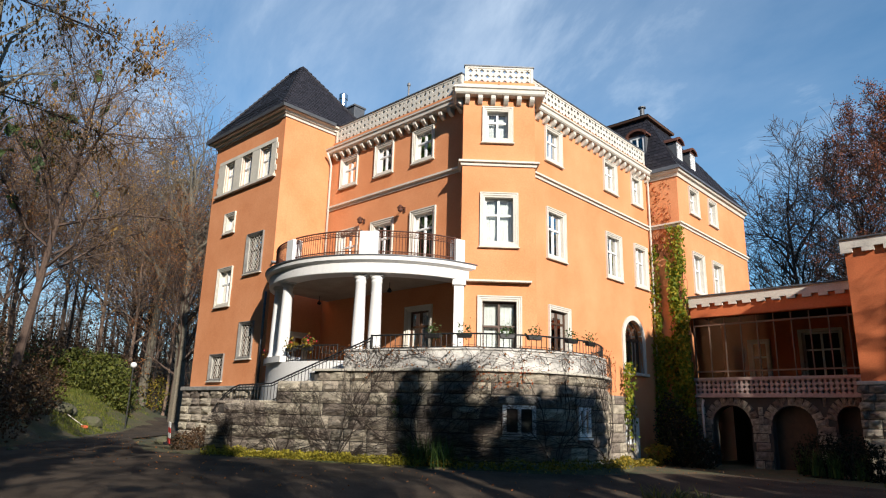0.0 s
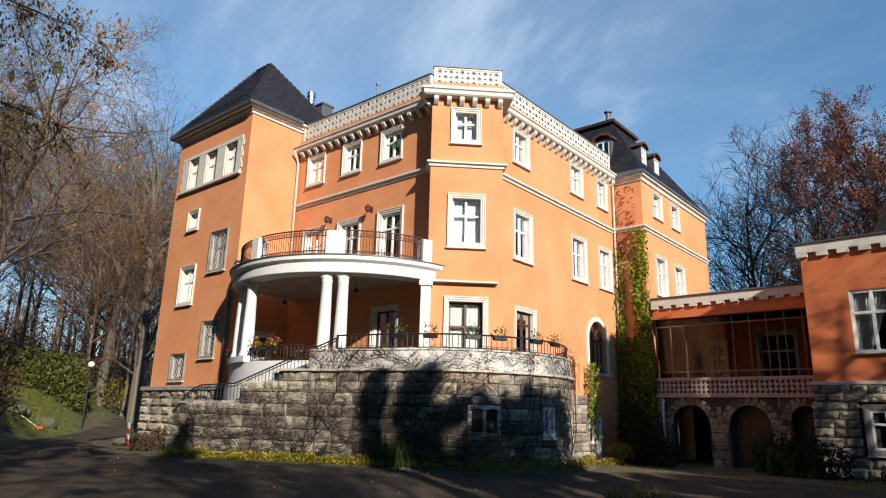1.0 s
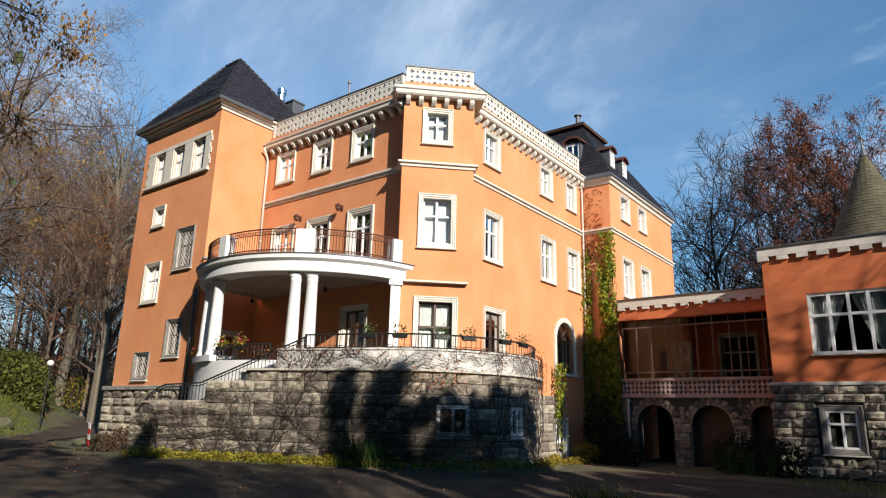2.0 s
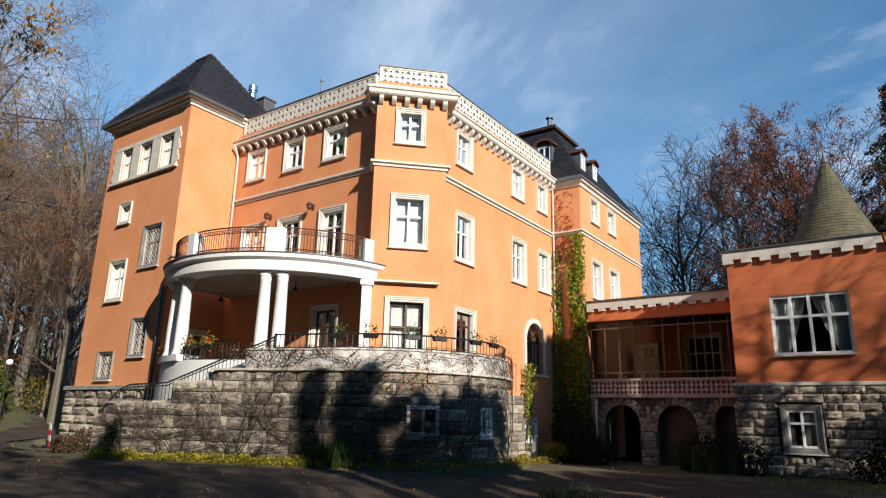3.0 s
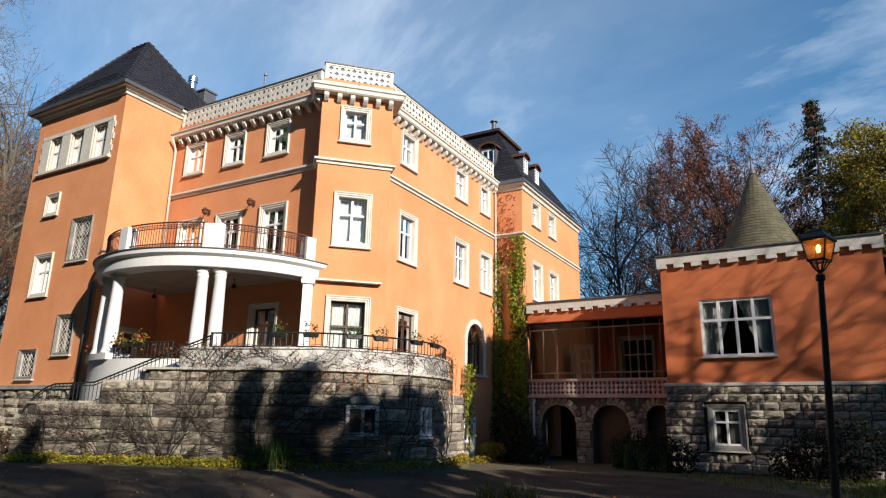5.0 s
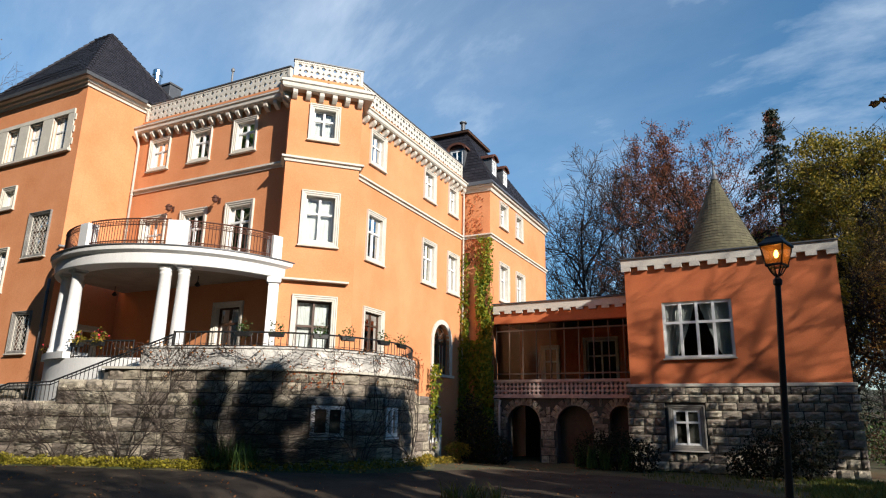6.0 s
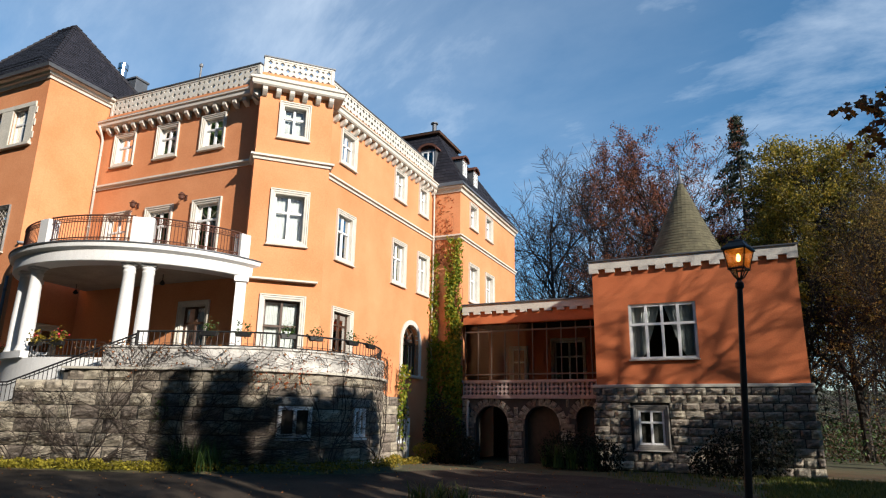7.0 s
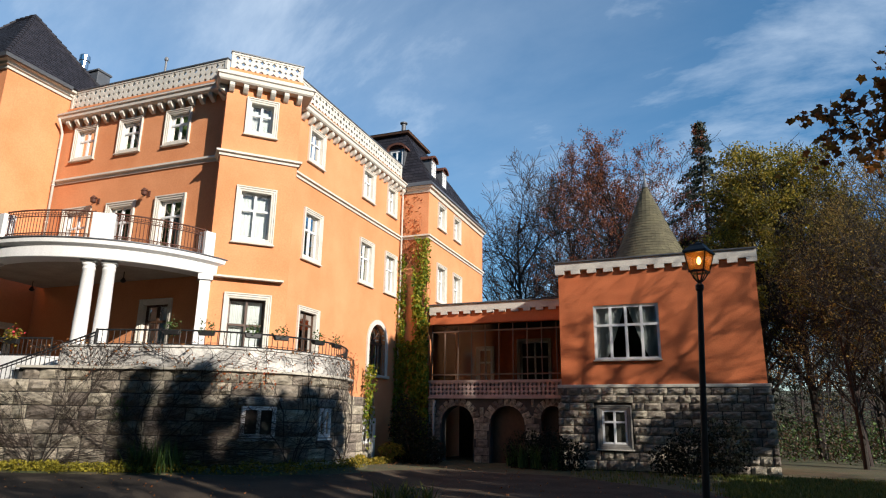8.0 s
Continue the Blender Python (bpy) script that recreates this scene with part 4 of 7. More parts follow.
# ---- terrace ----
WALL = [(-21.3, 8.55), (-19.7, 9.26), (-18.0, 10.0), (-16.16, 10.78), (-14.54, 11.5), (-12.9, 12.12), (-11.75, 12.75), (-11.1, 13.42),
        (-10.64, 14.15), (-10.32, 15.05), (-10.2, 16.1), (-10.42, 17.2), (-11.0, 18.35), (-11.9, 19.4), (-12.95, 20.3)]


def smooth_line(pts, n=12):
    """A smooth curve through plan points, as a dense line."""
    P = [Vector(p) for p in pts]
    out = []
    for i in range(len(P) - 1):
        a, b, c, d = P[max(0, i - 1)], P[i], P[i + 1], P[min(len(P) - 1, i + 2)]
        for k in range(n):
            t = k / n
            out.append(0.5 * (2 * b + (c - a) * t + (2 * a - 5 * b + 4 * c - d) * t * t + (3 * b - a - 3 * c + d) * t ** 3))
    return out + [P[-1]]


LINE = smooth_line(WALL)
RUN = [0.0]
for p, q in zip(LINE, LINE[1:]):
    RUN.append(RUN[-1] + (q - p).length)


def wall_at(s, out=0.0):
    """Place and direction on the garden wall at run length s, out metres before its face."""
    i = min(len(LINE) - 2, max(0, max(k for k in range(len(RUN)) if RUN[k] <= max(s, 0.0))))
    d = (LINE[i + 1] - LINE[i]).normalized()
    p = LINE[i] + d * (s - RUN[i])
    return p.x + d.y * out, p.y - d.x * out, d


def wall_run(s0, s1, out=0.0):
    def at(s):
        x, y, d = wall_at(s0 + s, out)
        return wall_frame(x, y, 0, d.x, d.y)
    return s1 - s0, at


def wall_pts(s0, s1, n, out=0.0, z=0.0):
    res = []
    for k in range(n + 1):
        x, y, d = wall_at(s0 + (s1 - s0) * k / n, out)
        res.append((x, y, z))
    return res


S_FOOT, S_LEDGE, S_PAR, S_END = 1.6, 5.45, 6.45, RUN[-1]
LEDGE_Z, PAR_Z = 2.86, 3.47
COURSES = [0.40, 0.36, 0.33, 0.36, 0.34, 0.33, 0.32, 0.30]
terrace = thing("terrace", "curved garden terrace on a rough granite retaining wall", "terrace")
bm = bmesh.new()
extrude_path(bm, wall_pts(S_LEDGE, S_END, 50, -0.1), [(0.03, 0.0), (0.03, LEDGE_Z - 0.03), (-0.3, LEDGE_Z - 0.03), (-0.3, 0.0)])
part("wall_core", bm, M_MORTAR, terrace, "dark mortar behind the stones")
bm = bmesh.new()
extrude_path(bm, wall_pts(S_LEDGE, S_END, 50), [(-0.3, LEDGE_Z - 0.02), (0.09, LEDGE_Z - 0.02), (0.11, LEDGE_Z + 0.04), (-0.3, LEDGE_Z + 0.04)])
part("ledge", bm, M_LIME, terrace, "pale stone ledge below the parapet")
bm = bmesh.new()
extrude_path(bm, wall_pts(S_PAR, S_END, 56), [(-0.26, LEDGE_Z + 0.042), (-0.03, LEDGE_Z + 0.042), (-0.04, PAR_Z - 0.06), (0.0, PAR_Z - 0.05), (0.0, PAR_Z), (-0.28, PAR_Z)])
part("parapet", bm, M_PLASTER, terrace, "stained pale plaster parapet", smooth=False)
bm = bmesh.new()
fl = [bm.verts.new((x, y, 2.84)) for x, y, z in wall_pts(S_LEDGE, S_END, 40, -0.27)] + [bm.verts.new(p) for p in ((-13.06, 15.4, 2.84), (-22.2, 15.32, 2.84), (-22.2, 12.9, 2.84))]
bm.faces.new(fl)
part("paving", bm, M_PAVING, terrace)
BW1, BW2 = (11.24, 12.22, 1.14, 2.0), (13.62, 14.22, 1.14, 2.0)
holes_t = [(a - S_LEDGE, b - S_LEDGE, c, d) for a, b, c, d in (BW1, BW2)]
stone_courses(terrace, wall_run(S_LEDGE, S_END, -0.06), 0.12, lambda s: LEDGE_Z + 0.06, COURSES, 0.62, holes_t)
for a_, b_, z0, z1 in (BW1, BW2):
    w = b_ - a_
    x, y, d = wall_at((a_ + b_) / 2, -0.04)
    m = wall_frame(x, y, 0, d.x, d.y) @ Matrix.Translation((-w / 2, 0, 0))
    # dark sheet in place of the unlit room behind the panes
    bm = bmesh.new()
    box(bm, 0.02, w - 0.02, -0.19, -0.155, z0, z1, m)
    part("window_dark_backing", bm, M_ROOM, terrace)
    window(terrace, m, 0.03, w - 0.03, z0 + 0.03, z1 - 0.03, surround=0.0, depth=-0.06, bars=(), sill=False, sash_mat=M_SASH_SUNLIT, stout=1.15)
    bm = bmesh.new()
    box(bm, -0.1, w + 0.1, -0.1, 0.09, z1, z1 + 0.2, m)
    soften(bm, 0.02)
    part("lintel", bm, M_STONE_J, terrace)
    bm = bmesh.new()
    box(bm, -0.03, w + 0.03, -0.1, 0.08, z0 - 0.05, z0, m)
    part("sill", bm, M_WHITE, terrace)


def stair_top(s):
    """Top of the stair wall at run length s from its foot."""
    rows = [(1.6, 1.0), (1.78, 1.45), (2.07, 1.88), (4.14, 1.92), (4.2, 2.40), (5.45, 2.43)]
    s += S_FOOT
    for (a, za), (b, zb) in zip(rows, rows[1:]):
        if s <= b:
            return za + (zb - za) * max(0.0, s - a) / (b - a)
    return rows[-1][1]


stair = thing("garden_stair", "stone garden stair behind a rough granite wall", "stair")
s_len, st_at = wall_run(S_FOOT, S_LEDGE, -0.06)
n = 20
for i in range(n):
    bm = bmesh.new()
    a, b = s_len * i / n, s_len * (i + 1) / n
    box(bm, -s_len / n / 2, s_len / n / 2, -0.33, -0.06, 0, stair_top((a + b) / 2) - 0.04, st_at((a + b) / 2))
    part("wall_core", bm, M_MORTAR, stair)
stone_courses(stair, (s_len, st_at), 0.12, lambda s: stair_top(s) + 0.1, COURSES, 0.62)
for i in range(12):
    a = s_len * (i + 0.5) / 12
    bm = bmesh.new()
    box(bm, -s_len / 24 + 0.006, s_len / 24 - 0.006, -0.36, 0.02, stair_top(a) - 0.02, stair_top(a) + 0.05, st_at(a))
    soften(bm, 0.012)
    part("coping_stone", bm, M_STONE, stair)
for i in range(14):
    a = s_len * (i + 0.5) / 14
    bm = bmesh.new()
    box(bm, -s_len / 28, s_len / 28, -1.15, -0.37, 0.0, min(stair_top(a) - 0.04, 0.35 + 2.3 * (i + 1) / 14), st_at(a))
    part("step", bm, M_LIME, stair, "worn grey stone step")

# tower and palace stone base
tower_base = thing("tower_base", "rusticated grey granite base of the tower", "plinth", at=PAL)
bm = bmesh.new()
box(bm, -28.29, -22.55, 12.70, 12.798, 0, 2.5)
box(bm, -28.29, -28.242, 12.80, 18, 0, 2.5)
part("core", bm, M_MORTAR, tower_base)
stone_courses(tower_base, straight(-28.56, 12.65, 1, 0, 6.1), 0.1, lambda s: 9, [0.34, 0.34, 0.33, 0.33, 0.33, 0.33, 0.33], 1.0, back=0.24)
bm = bmesh.new()
box(bm, -28.53, -22.4, 12.52, 12.798, 2.40, 2.57)
soften(bm, 0.02)
part("base_ledge", bm, M_STONE_J, tower_base)
side_base = thing("side_base", "rough granite base of the long facade", "plinth", at=PAL)
stone_courses(side_base, straight(-12.9, 20.9, 0, 1, 3.25), 0.05, lambda s: 9, [0.40, 0.36, 0.36, 0.34, 0.36, 0.36, 0.34], 0.8, [(2.2, 2.95, 0.7, 1.75)], back=0.14)
bm = bmesh.new()
box(bm, 0.1, 8.72, 0.002, 0.06, 0.0, 2.55, F_C)
part("core", bm, M_MORTAR, side_base)
f_sb = wall_frame(-12.9, 20.9, 0, 0, 1)
window(side_base, f_sb, 2.25, 2.9, 0.75, 1.7, surround=0.0, depth=-0.03, bars=(), sill=False)
bm = bmesh.new()
box(bm, 3.0, 3.2, -0.1, 0.09, 0.05, 1.75, f_sb)
part("white_jamb", bm, M_WHITE, side_base)

# ---- balcony and porch ----
KX, KY, KR = -18.6, 15.5, 4.6
porch = thing("porch", "white curved porch with paired columns and a balcony above", "porch")
A0, A1 = -143.0, 6.0
arc = arc_pts(KX, KY, KR, A0, A1, 44)
bm = bmesh.new()
extrude_path(bm, [(x, y, 0) for x, y, z in arc], [(-0.7, 5.98), (-0.08, 5.98), (-0.06, 6.0), (-0.05, 6.3), (0.0, 6.33), (0.08, 6.38), (0.10, 6.52), (-0.7, 6.56)])
part("entablature", bm, M_WHITE, porch, "white curved moulded beam")
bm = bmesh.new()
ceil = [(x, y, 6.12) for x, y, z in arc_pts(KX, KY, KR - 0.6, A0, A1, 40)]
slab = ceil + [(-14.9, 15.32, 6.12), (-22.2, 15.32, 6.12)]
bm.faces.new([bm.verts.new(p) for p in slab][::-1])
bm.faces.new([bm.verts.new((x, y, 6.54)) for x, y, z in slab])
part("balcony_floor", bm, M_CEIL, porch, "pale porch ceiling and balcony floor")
bm = bmesh.new()
extrude_path(bm, [(x, y, 0) for x, y, z in arc], [(0.102, 6.51), (0.13, 6.51), (0.13, 6.54), (-0.3, 6.60), (-0.3, 6.565)])
part("drip_edge", bm, M_LEAD, porch, "dark metal edge of the balcony")


def column_mesh(bm, x, y, z0, z1, r=0.2):
    h = z1 - z0
    lathe(bm, [(r * 1.25, 0), (r * 1.25, 0.07), (r * 1.12, 0.1), (r * 1.12, 0.15), (r, 0.2), (r * 0.99, h * 0.4), (r * 0.84, h - 0.28), (r * 0.9, h - 0.26), (r * 0.9, h - 0.22), (r * 0.84, h - 0.2), (r * 0.86, h - 0.16), (r * 1.12, h - 0.09)], 24, pose(x, y, z0))


def column(deg, z0=3.25):
    a = radians(deg)
    x, y = KX + (KR - 0.42) * math.cos(a), KY + (KR - 0.42) * math.sin(a)
    bm = bmesh.new()
    column_mesh(bm, x, y, z0, 5.98)
    c = part("column", bm, M_WHITE, porch, "white tapering round column", smooth=True)
    bm = bmesh.new()
    box(bm, -0.215, 0.215, -0.215, 0.215, 5.91, 5.979, pose(x, y, 0, 0, 0, deg))
    soften(bm, 0.012)
    part("capital", bm, M_WHITE, c)
    return x, y


for deg in (-53.5, -46.3, -98.5, -113.0):
    column(deg, 3.0 if deg > -60 else 3.42)
# square half pier against the bay
bm = bmesh.new()
box(bm, -0.2, 0.12, -0.05, 0.22, 3.0, 5.8, F_B)
box(bm, -0.26, 0.18, -0.05, 0.28, 5.8, 5.979, F_B)
part("pier", bm, M_WHITE, porch, "white square pier")
# white curved plinth below the outer columns, with a low wall
bm = bmesh.new()
extrude_path(bm, [(x, y, 0) for x, y, z in arc_pts(KX, KY, KR, -143, -58, 30)], [(-0.8, 1.2), (-0.06, 1.2), (-0.1, 2.5), (-0.2, 2.52), (-0.2, 3.22), (-0.8, 3.22)])
part("plinth", bm, M_WHITE, porch, "white rendered plinth of the porch")
bm = bmesh.new()
extrude_path(bm, [(x, y, 0) for x, y, z in arc_pts(KX, KY, KR, -122, -92, 12)], [(-0.85, 3.222), (-0.1, 3.222), (-0.1, 3.42), (-0.85, 3.42)])
part("pedestal", bm, M_WHITE, porch)
# a framed window in the tower's side, under the porch
window(palace, F_TS @ pose(0, 0.06, 0), 0.75, 1.75, 3.3, 4.6, surround=0.14, depth=-0.02, sur_mat=M_LIME)
# balcony piers
for deg, wdt in ((-91.5, 0.42), (-50.0, 0.62), (-10.0, 0.36)):
    a = radians(deg)
    bm = bmesh.new()
    m = wall_frame(KX + (KR - 0.1) * math.cos(a), KY + (KR - 0.1) * math.sin(a), 0, -math.sin(a), math.cos(a))
    box(bm, -wdt / 2, wdt / 2, -0.36, 0.0, 6.56, 7.36, m)
    soften(bm, 0.012)
    part("balcony_pier", bm, M_WHITE, porch, "white rendered balcony pier")


# ---- railings ----
def baluster_mesh(h, r=0.011, curl=False):
    bm = bmesh.new()
    tube(bm, [(0, 0, 0), (0, 0, h)], r, 5)
    if curl:
        for z, s in ((h * 0.86, 1), (h * 0.86, -1), (h * 0.1, 1), (h * 0.1, -1)):
            pts = [(s * (0.03 + 0.03 * math.cos(t)), 0, z + 0.035 * math.sin(t)) for t in [k * 0.9 for k in range(7)]]
            tube(bm, pts, 0.009, 4)
    me = bpy.data.meshes.new("baluster")
    bm.to_mesh(me)
    bm.free()
    return me


def railing(name, label, line, h, step, material, curl=False, rails=(0.0, 1.0), posts=True):
    """Bars along plan points (x, y, z of the foot)."""
    r = thing(name, label, "railing")
    line = [Vector(p) for p in line]
    for k in rails:
        bm = bmesh.new()
        tube(bm, [p + Vector((0, 0, h * k)) for p in line], 0.024 if k == 1.0 else 0.016, 6)
        part("rail", bm, material, r)
    me = baluster_mesh(h, 0.011, curl)
    me.materials.append(material)
    acc = 0.0
    for p, q in zip(line, line[1:]):
        d = (q - p).to_2d().length
        s = step - acc if acc else 0.0
        while s < d:
            pt = p.lerp(q, s / d)
            ang = math.degrees(math.atan2(q.y - p.y, q.x - p.x))
            piece("baluster", me, r, pose(pt.x, pt.y, pt.z, 0, 0, ang))
            s += step
        acc = (d - (s - step)) if s > 0 else acc + d
    if posts:
        for p in (line[0], line[-1]):
            bm = bmesh.new()
            tube(bm, [p - Vector((0, 0, 0.05)), p + Vector((0, 0, h + 0.03))], 0.022, 6)
            part("post", bm, material, r)
    return r


for a0, a1 in ((-89, -53.5), (-46.5, -12.0), (-140, -94)):
    railing("balcony_railing", "rust-brown wrought iron balcony railing with scrolls", arc_pts(KX, KY, KR - 0.22, a0, a1, 14, 6.62), 0.78, 0.10, M_RUST, curl=True, rails=(0.0, 0.12, 0.76, 1.0))
railing("terrace_railing", "black iron railing on the terrace parapet", wall_pts(7.25, S_END - 0.3, 40, -0.14, PAR_Z - 0.02), 0.42, 0.16, M_IRON, rails=(1.0, 0.12))
def stair_rail(rows):
    return [(*wall_at(s, -0.2)[:2], z) for s, z in rows]


railing("stair_railing", "black iron stair railing", stair_rail([(1.55, 0.80), (1.8, 1.21), (2.1, 1.56), (2.35, 1.74), (2.61, 1.84), (3.83, 1.90), (5.6, 2.59), (7.0, 3.14), (7.25, 3.25)]), 0.58, 0.12, M_IRON, rails=(1.0, 0.08, 0.86))
railing("porch_railing", "black iron railing of the porch", arc_pts(KX, KY, KR - 0.35, -92, -62, 8, 3.22), 0.5, 0.13, M_IRON, rails=(1.0, 0.1))

# ---- annex ----
annex = thing("annex", "low orange stucco annex with battlement trim on a granite base", "annex")
F_X = wall_frame(-5.48, 25.0, 0, 1, 0)
XL = 7.23
x_holes = [(1.33, 3.79, 4.02, 6.14)]
stucco_wall("wall", F_X, XL, 3.02, 7.7, x_holes, annex, material=M_STUCCO_SHADED)
bm = bmesh.new()
box(bm, -5.48, -5.03, 25.452, 31.5, 0.0, 7.6)
box(bm, 1.30, 1.75, 25.452, 31.5, 0.0, 7.6)
box(bm, -5.02, 1.29, 31.05, 31.5, 0.0, 7.6)
part("rear_wall", bm, M_STUCCO_SHADED, annex)
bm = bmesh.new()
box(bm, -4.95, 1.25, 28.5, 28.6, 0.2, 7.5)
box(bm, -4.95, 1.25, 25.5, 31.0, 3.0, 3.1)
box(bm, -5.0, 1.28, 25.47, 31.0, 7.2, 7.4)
part("inner_backing", bm, M_ROOM, annex)
w = window(annex, F_X, *x_holes[0], surround=0.0, mull=3, bars=(0.63,), curtain=3, depth=0.05, sill=True, stout=1.35)
bm = bmesh.new()
box(bm, 0, XL, -0.16, -0.002, 0.0, 3.0, F_X)
box(bm, -0.001, XL, -0.45, -0.161, 0.0, 3.0, F_X)
part("base_core", bm, M_MORTAR, annex)
stone_courses(annex, straight(-5.62, 24.92, 1, 0, XL + 0.28), 0.02, lambda s: 9, [0.34, 0.32, 0.3, 0.3, 0.3, 0.29, 0.28, 0.28, 0.28, 0.27], 0.5, [(1.36, 2.76, 0.7, 2.42)], back=0.2)
bm = bmesh.new()
box(bm, -0.12, XL + 0.12, 0.002, 0.13, 2.98, 3.1, F_X)
soften(bm, 0.015)
part("base_ledge", bm, M_LIME, annex, "pale stone ledge between wall and base")
f_xb = F_X @ pose(0, 0.1, 0)
window(annex, f_xb, 1.50, 2.44, 0.92, 2.18, surround=0.16, sur_mat=M_GREYSTONE, depth=0.0, bars=(0.64,), sill=True)
# dark sheet behind the low window, for its unlit depth
bm = bmesh.new()
box(bm, 1.48, 2.46, -0.1, -0.07, 0.91, 2.19, f_xb)
part("window_dark_backing", bm, M_ROOM, annex)


def battlement(house, m, u0, u1, w0, w1, step, tooth, drop, out=0.12):
    """A white crown whose lower edge steps like teeth."""
    bm = bmesh.new()
    box(bm, u0, u1, -0.3, out, w0 + drop, w1, m)
    n = round((u1 - u0 - tooth) / step)
    k = (u1 - u0 - tooth) / n
    for i in range(n + 1):
        a = u0 + k * i
        box(bm, a, a + tooth, 0.002, out - 0.003, w0, w0 + drop - 0.002, m)
    part("battlement", bm, M_TRIM, house, "white crown with a toothed lower edge")
    bm = bmesh.new()
    box(bm, u0 - 0.04, u1 + 0.04, -0.34, out + 0.06, w1 + 0.002, w1 + 0.05, m)
    part("coping", bm, M_LEAD, house, "dark metal coping")


battlement(annex, F_X, -0.1, XL + 0.1, 7.46, 7.93, 0.66, 0.36, 0.16)
bm = bmesh.new()
box(bm, -5.4, 1.7, 25.2, 31.4, 7.42, 7.52)
part("flat_roof", bm, M_LEAD, annex)

# ---- glazed gallery bridge ----
M_GALLERY = mat("brown_steel", (0.16, 0.10, 0.075), 0.5, spots=0.3, scale=8, fine=40, bump=0.1)
bridge = thing("gallery", "glazed orange gallery over three stone arches", "gallery")
F_G = wall_frame(-11.44, 25.62, 0, 1, 0)
GL = 6.22
bridge.matrix_basis = Matrix.Translation((-0.016, 0.018, -0.069)) @ Matrix.Scale(1.041, 4)
bm = bmesh.new()
wall_mesh(bm, F_G, 0.0, GL, 5.78, 6.62, [], 0.4)
part("lintel_wall", bm, M_STUCCO_SHADED, bridge, "orange stucco band above the glazing")
battlement(bridge, F_G, 0.0, GL, 6.2, 6.62, 0.52, 0.3, 0.12, out=0.1)
g_holes = [(0.62, 2.05, 0.0, 2.3, 1), (2.8, 4.25, 0.0, 2.3, 1), (4.95, 5.9, 0.0, 2.3, 1)]
bm = bmesh.new()
wall_mesh(bm, F_G, 0.0, GL, 0.0, 2.6, g_holes, 0.5)
part("arcade_core", bm, M_MORTAR, bridge)
# arch stones and facing
for a, b, c, d, _ in g_holes:
    r, cu = (b - a) / 2, (a + b) / 2
    n = 11
    for i in range(n):
        t = math.pi * (i + 0.5) / n
        m = F_G @ Matrix.Translation((cu + (r + 0.17) * math.cos(t), 0.0, d - r + (r + 0.17) * math.sin(t))) @ pose(0, 0, 0, 0, 90 - math.degrees(t), 0) @ Matrix.Diagonal((math.pi * (r + 0.17) / n * 0.96, 0.12, 0.34, 1))
        piece("stone", BLOCKS[i % 9], bridge, m)
stone_courses(bridge, straight(-11.44, 25.6, 1, 0, GL), 0.02, lambda s: 9, [0.32] * 8, 0.55, [(a - 0.05, b + 0.05, -1, 1.55) for a, b, c, d, _ in g_holes] + [(a + 0.02 - 0.3, b + 0.3, 1.55, 2.45) for a, b, c, d, _ in g_holes], back=0.08)
bm = bmesh.new()
box(bm, 0.0, GL, -0.35, 0.1, 2.6, 2.72, F_G)
box(bm, 0.0, GL, -0.35, 0.1, 3.26, 3.36, F_G)
pierced_panel(bm, F_G, 0.05, GL - 0.05, 2.722, 3, 0.178, -0.2, 0.06, lobes=True)
box(bm, 0.0, GL, -0.34, -0.21, 2.722, 3.258, F_G)
part("balustrade_panel", bm, M_PINK, bridge, "pinkish pierced balustrade panel")
bm = bmesh.new()
for i in range(11):
    u = GL * i / 10
    box(bm, u - 0.018, u + 0.018, -0.3, -0.24, 3.36, 5.78, F_G)
    part("glazing_bar", bm, M_GALLERY, bridge, "slender brown glazing bar")
    bm = bmesh.new()
for z in (3.62, 5.48):
    box(bm, 0.0, GL, -0.31, -0.235, z - 0.03, z + 0.03, F_G)
part("glazing_rail", bm, M_GALLERY, bridge, "slender brown glazing bar")
for i in range(10):
    for z0, z1 in ((3.36, 3.6), (3.64, 5.46), (5.5, 5.78)):
        bm = bmesh.new()
        box(bm, GL * i / 10 + 0.02, GL * (i + 1) / 10 - 0.02, -0.275, -0.268, z0, z1, F_G)
        part("pane", bm, M_GLASS_DIM, bridge).visible_shadow = False
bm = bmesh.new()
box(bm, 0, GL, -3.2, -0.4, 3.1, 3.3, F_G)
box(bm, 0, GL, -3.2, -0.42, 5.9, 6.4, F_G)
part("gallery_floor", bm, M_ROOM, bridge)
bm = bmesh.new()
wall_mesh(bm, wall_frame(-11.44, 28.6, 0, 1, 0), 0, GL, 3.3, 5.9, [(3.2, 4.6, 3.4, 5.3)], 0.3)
part("gallery_rear_wall", bm, M_STUCCO_SHADED, bridge)
# dark walls behind arches and gallery, in place of their deep shade
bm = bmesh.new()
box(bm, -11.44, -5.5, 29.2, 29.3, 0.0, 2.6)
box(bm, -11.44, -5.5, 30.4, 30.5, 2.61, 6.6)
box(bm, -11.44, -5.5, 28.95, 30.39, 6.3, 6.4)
part("passage_dark_backing", bm, M_ROOM, bridge)
window(bridge, wall_frame(-11.44, 28.6, 0, 1, 0), 3.2, 4.6, 3.4, 5.3, surround=0.1, glass=M_GLASS_DIM)
window(bridge, wall_frame(-11.44, 28.6, 0, 1, 0) @ pose(0, 0.05, 0), 1.2, 1.9, 3.3, 5.0, surround=0.1, depth=0, glass=M_GLASS_DIM)
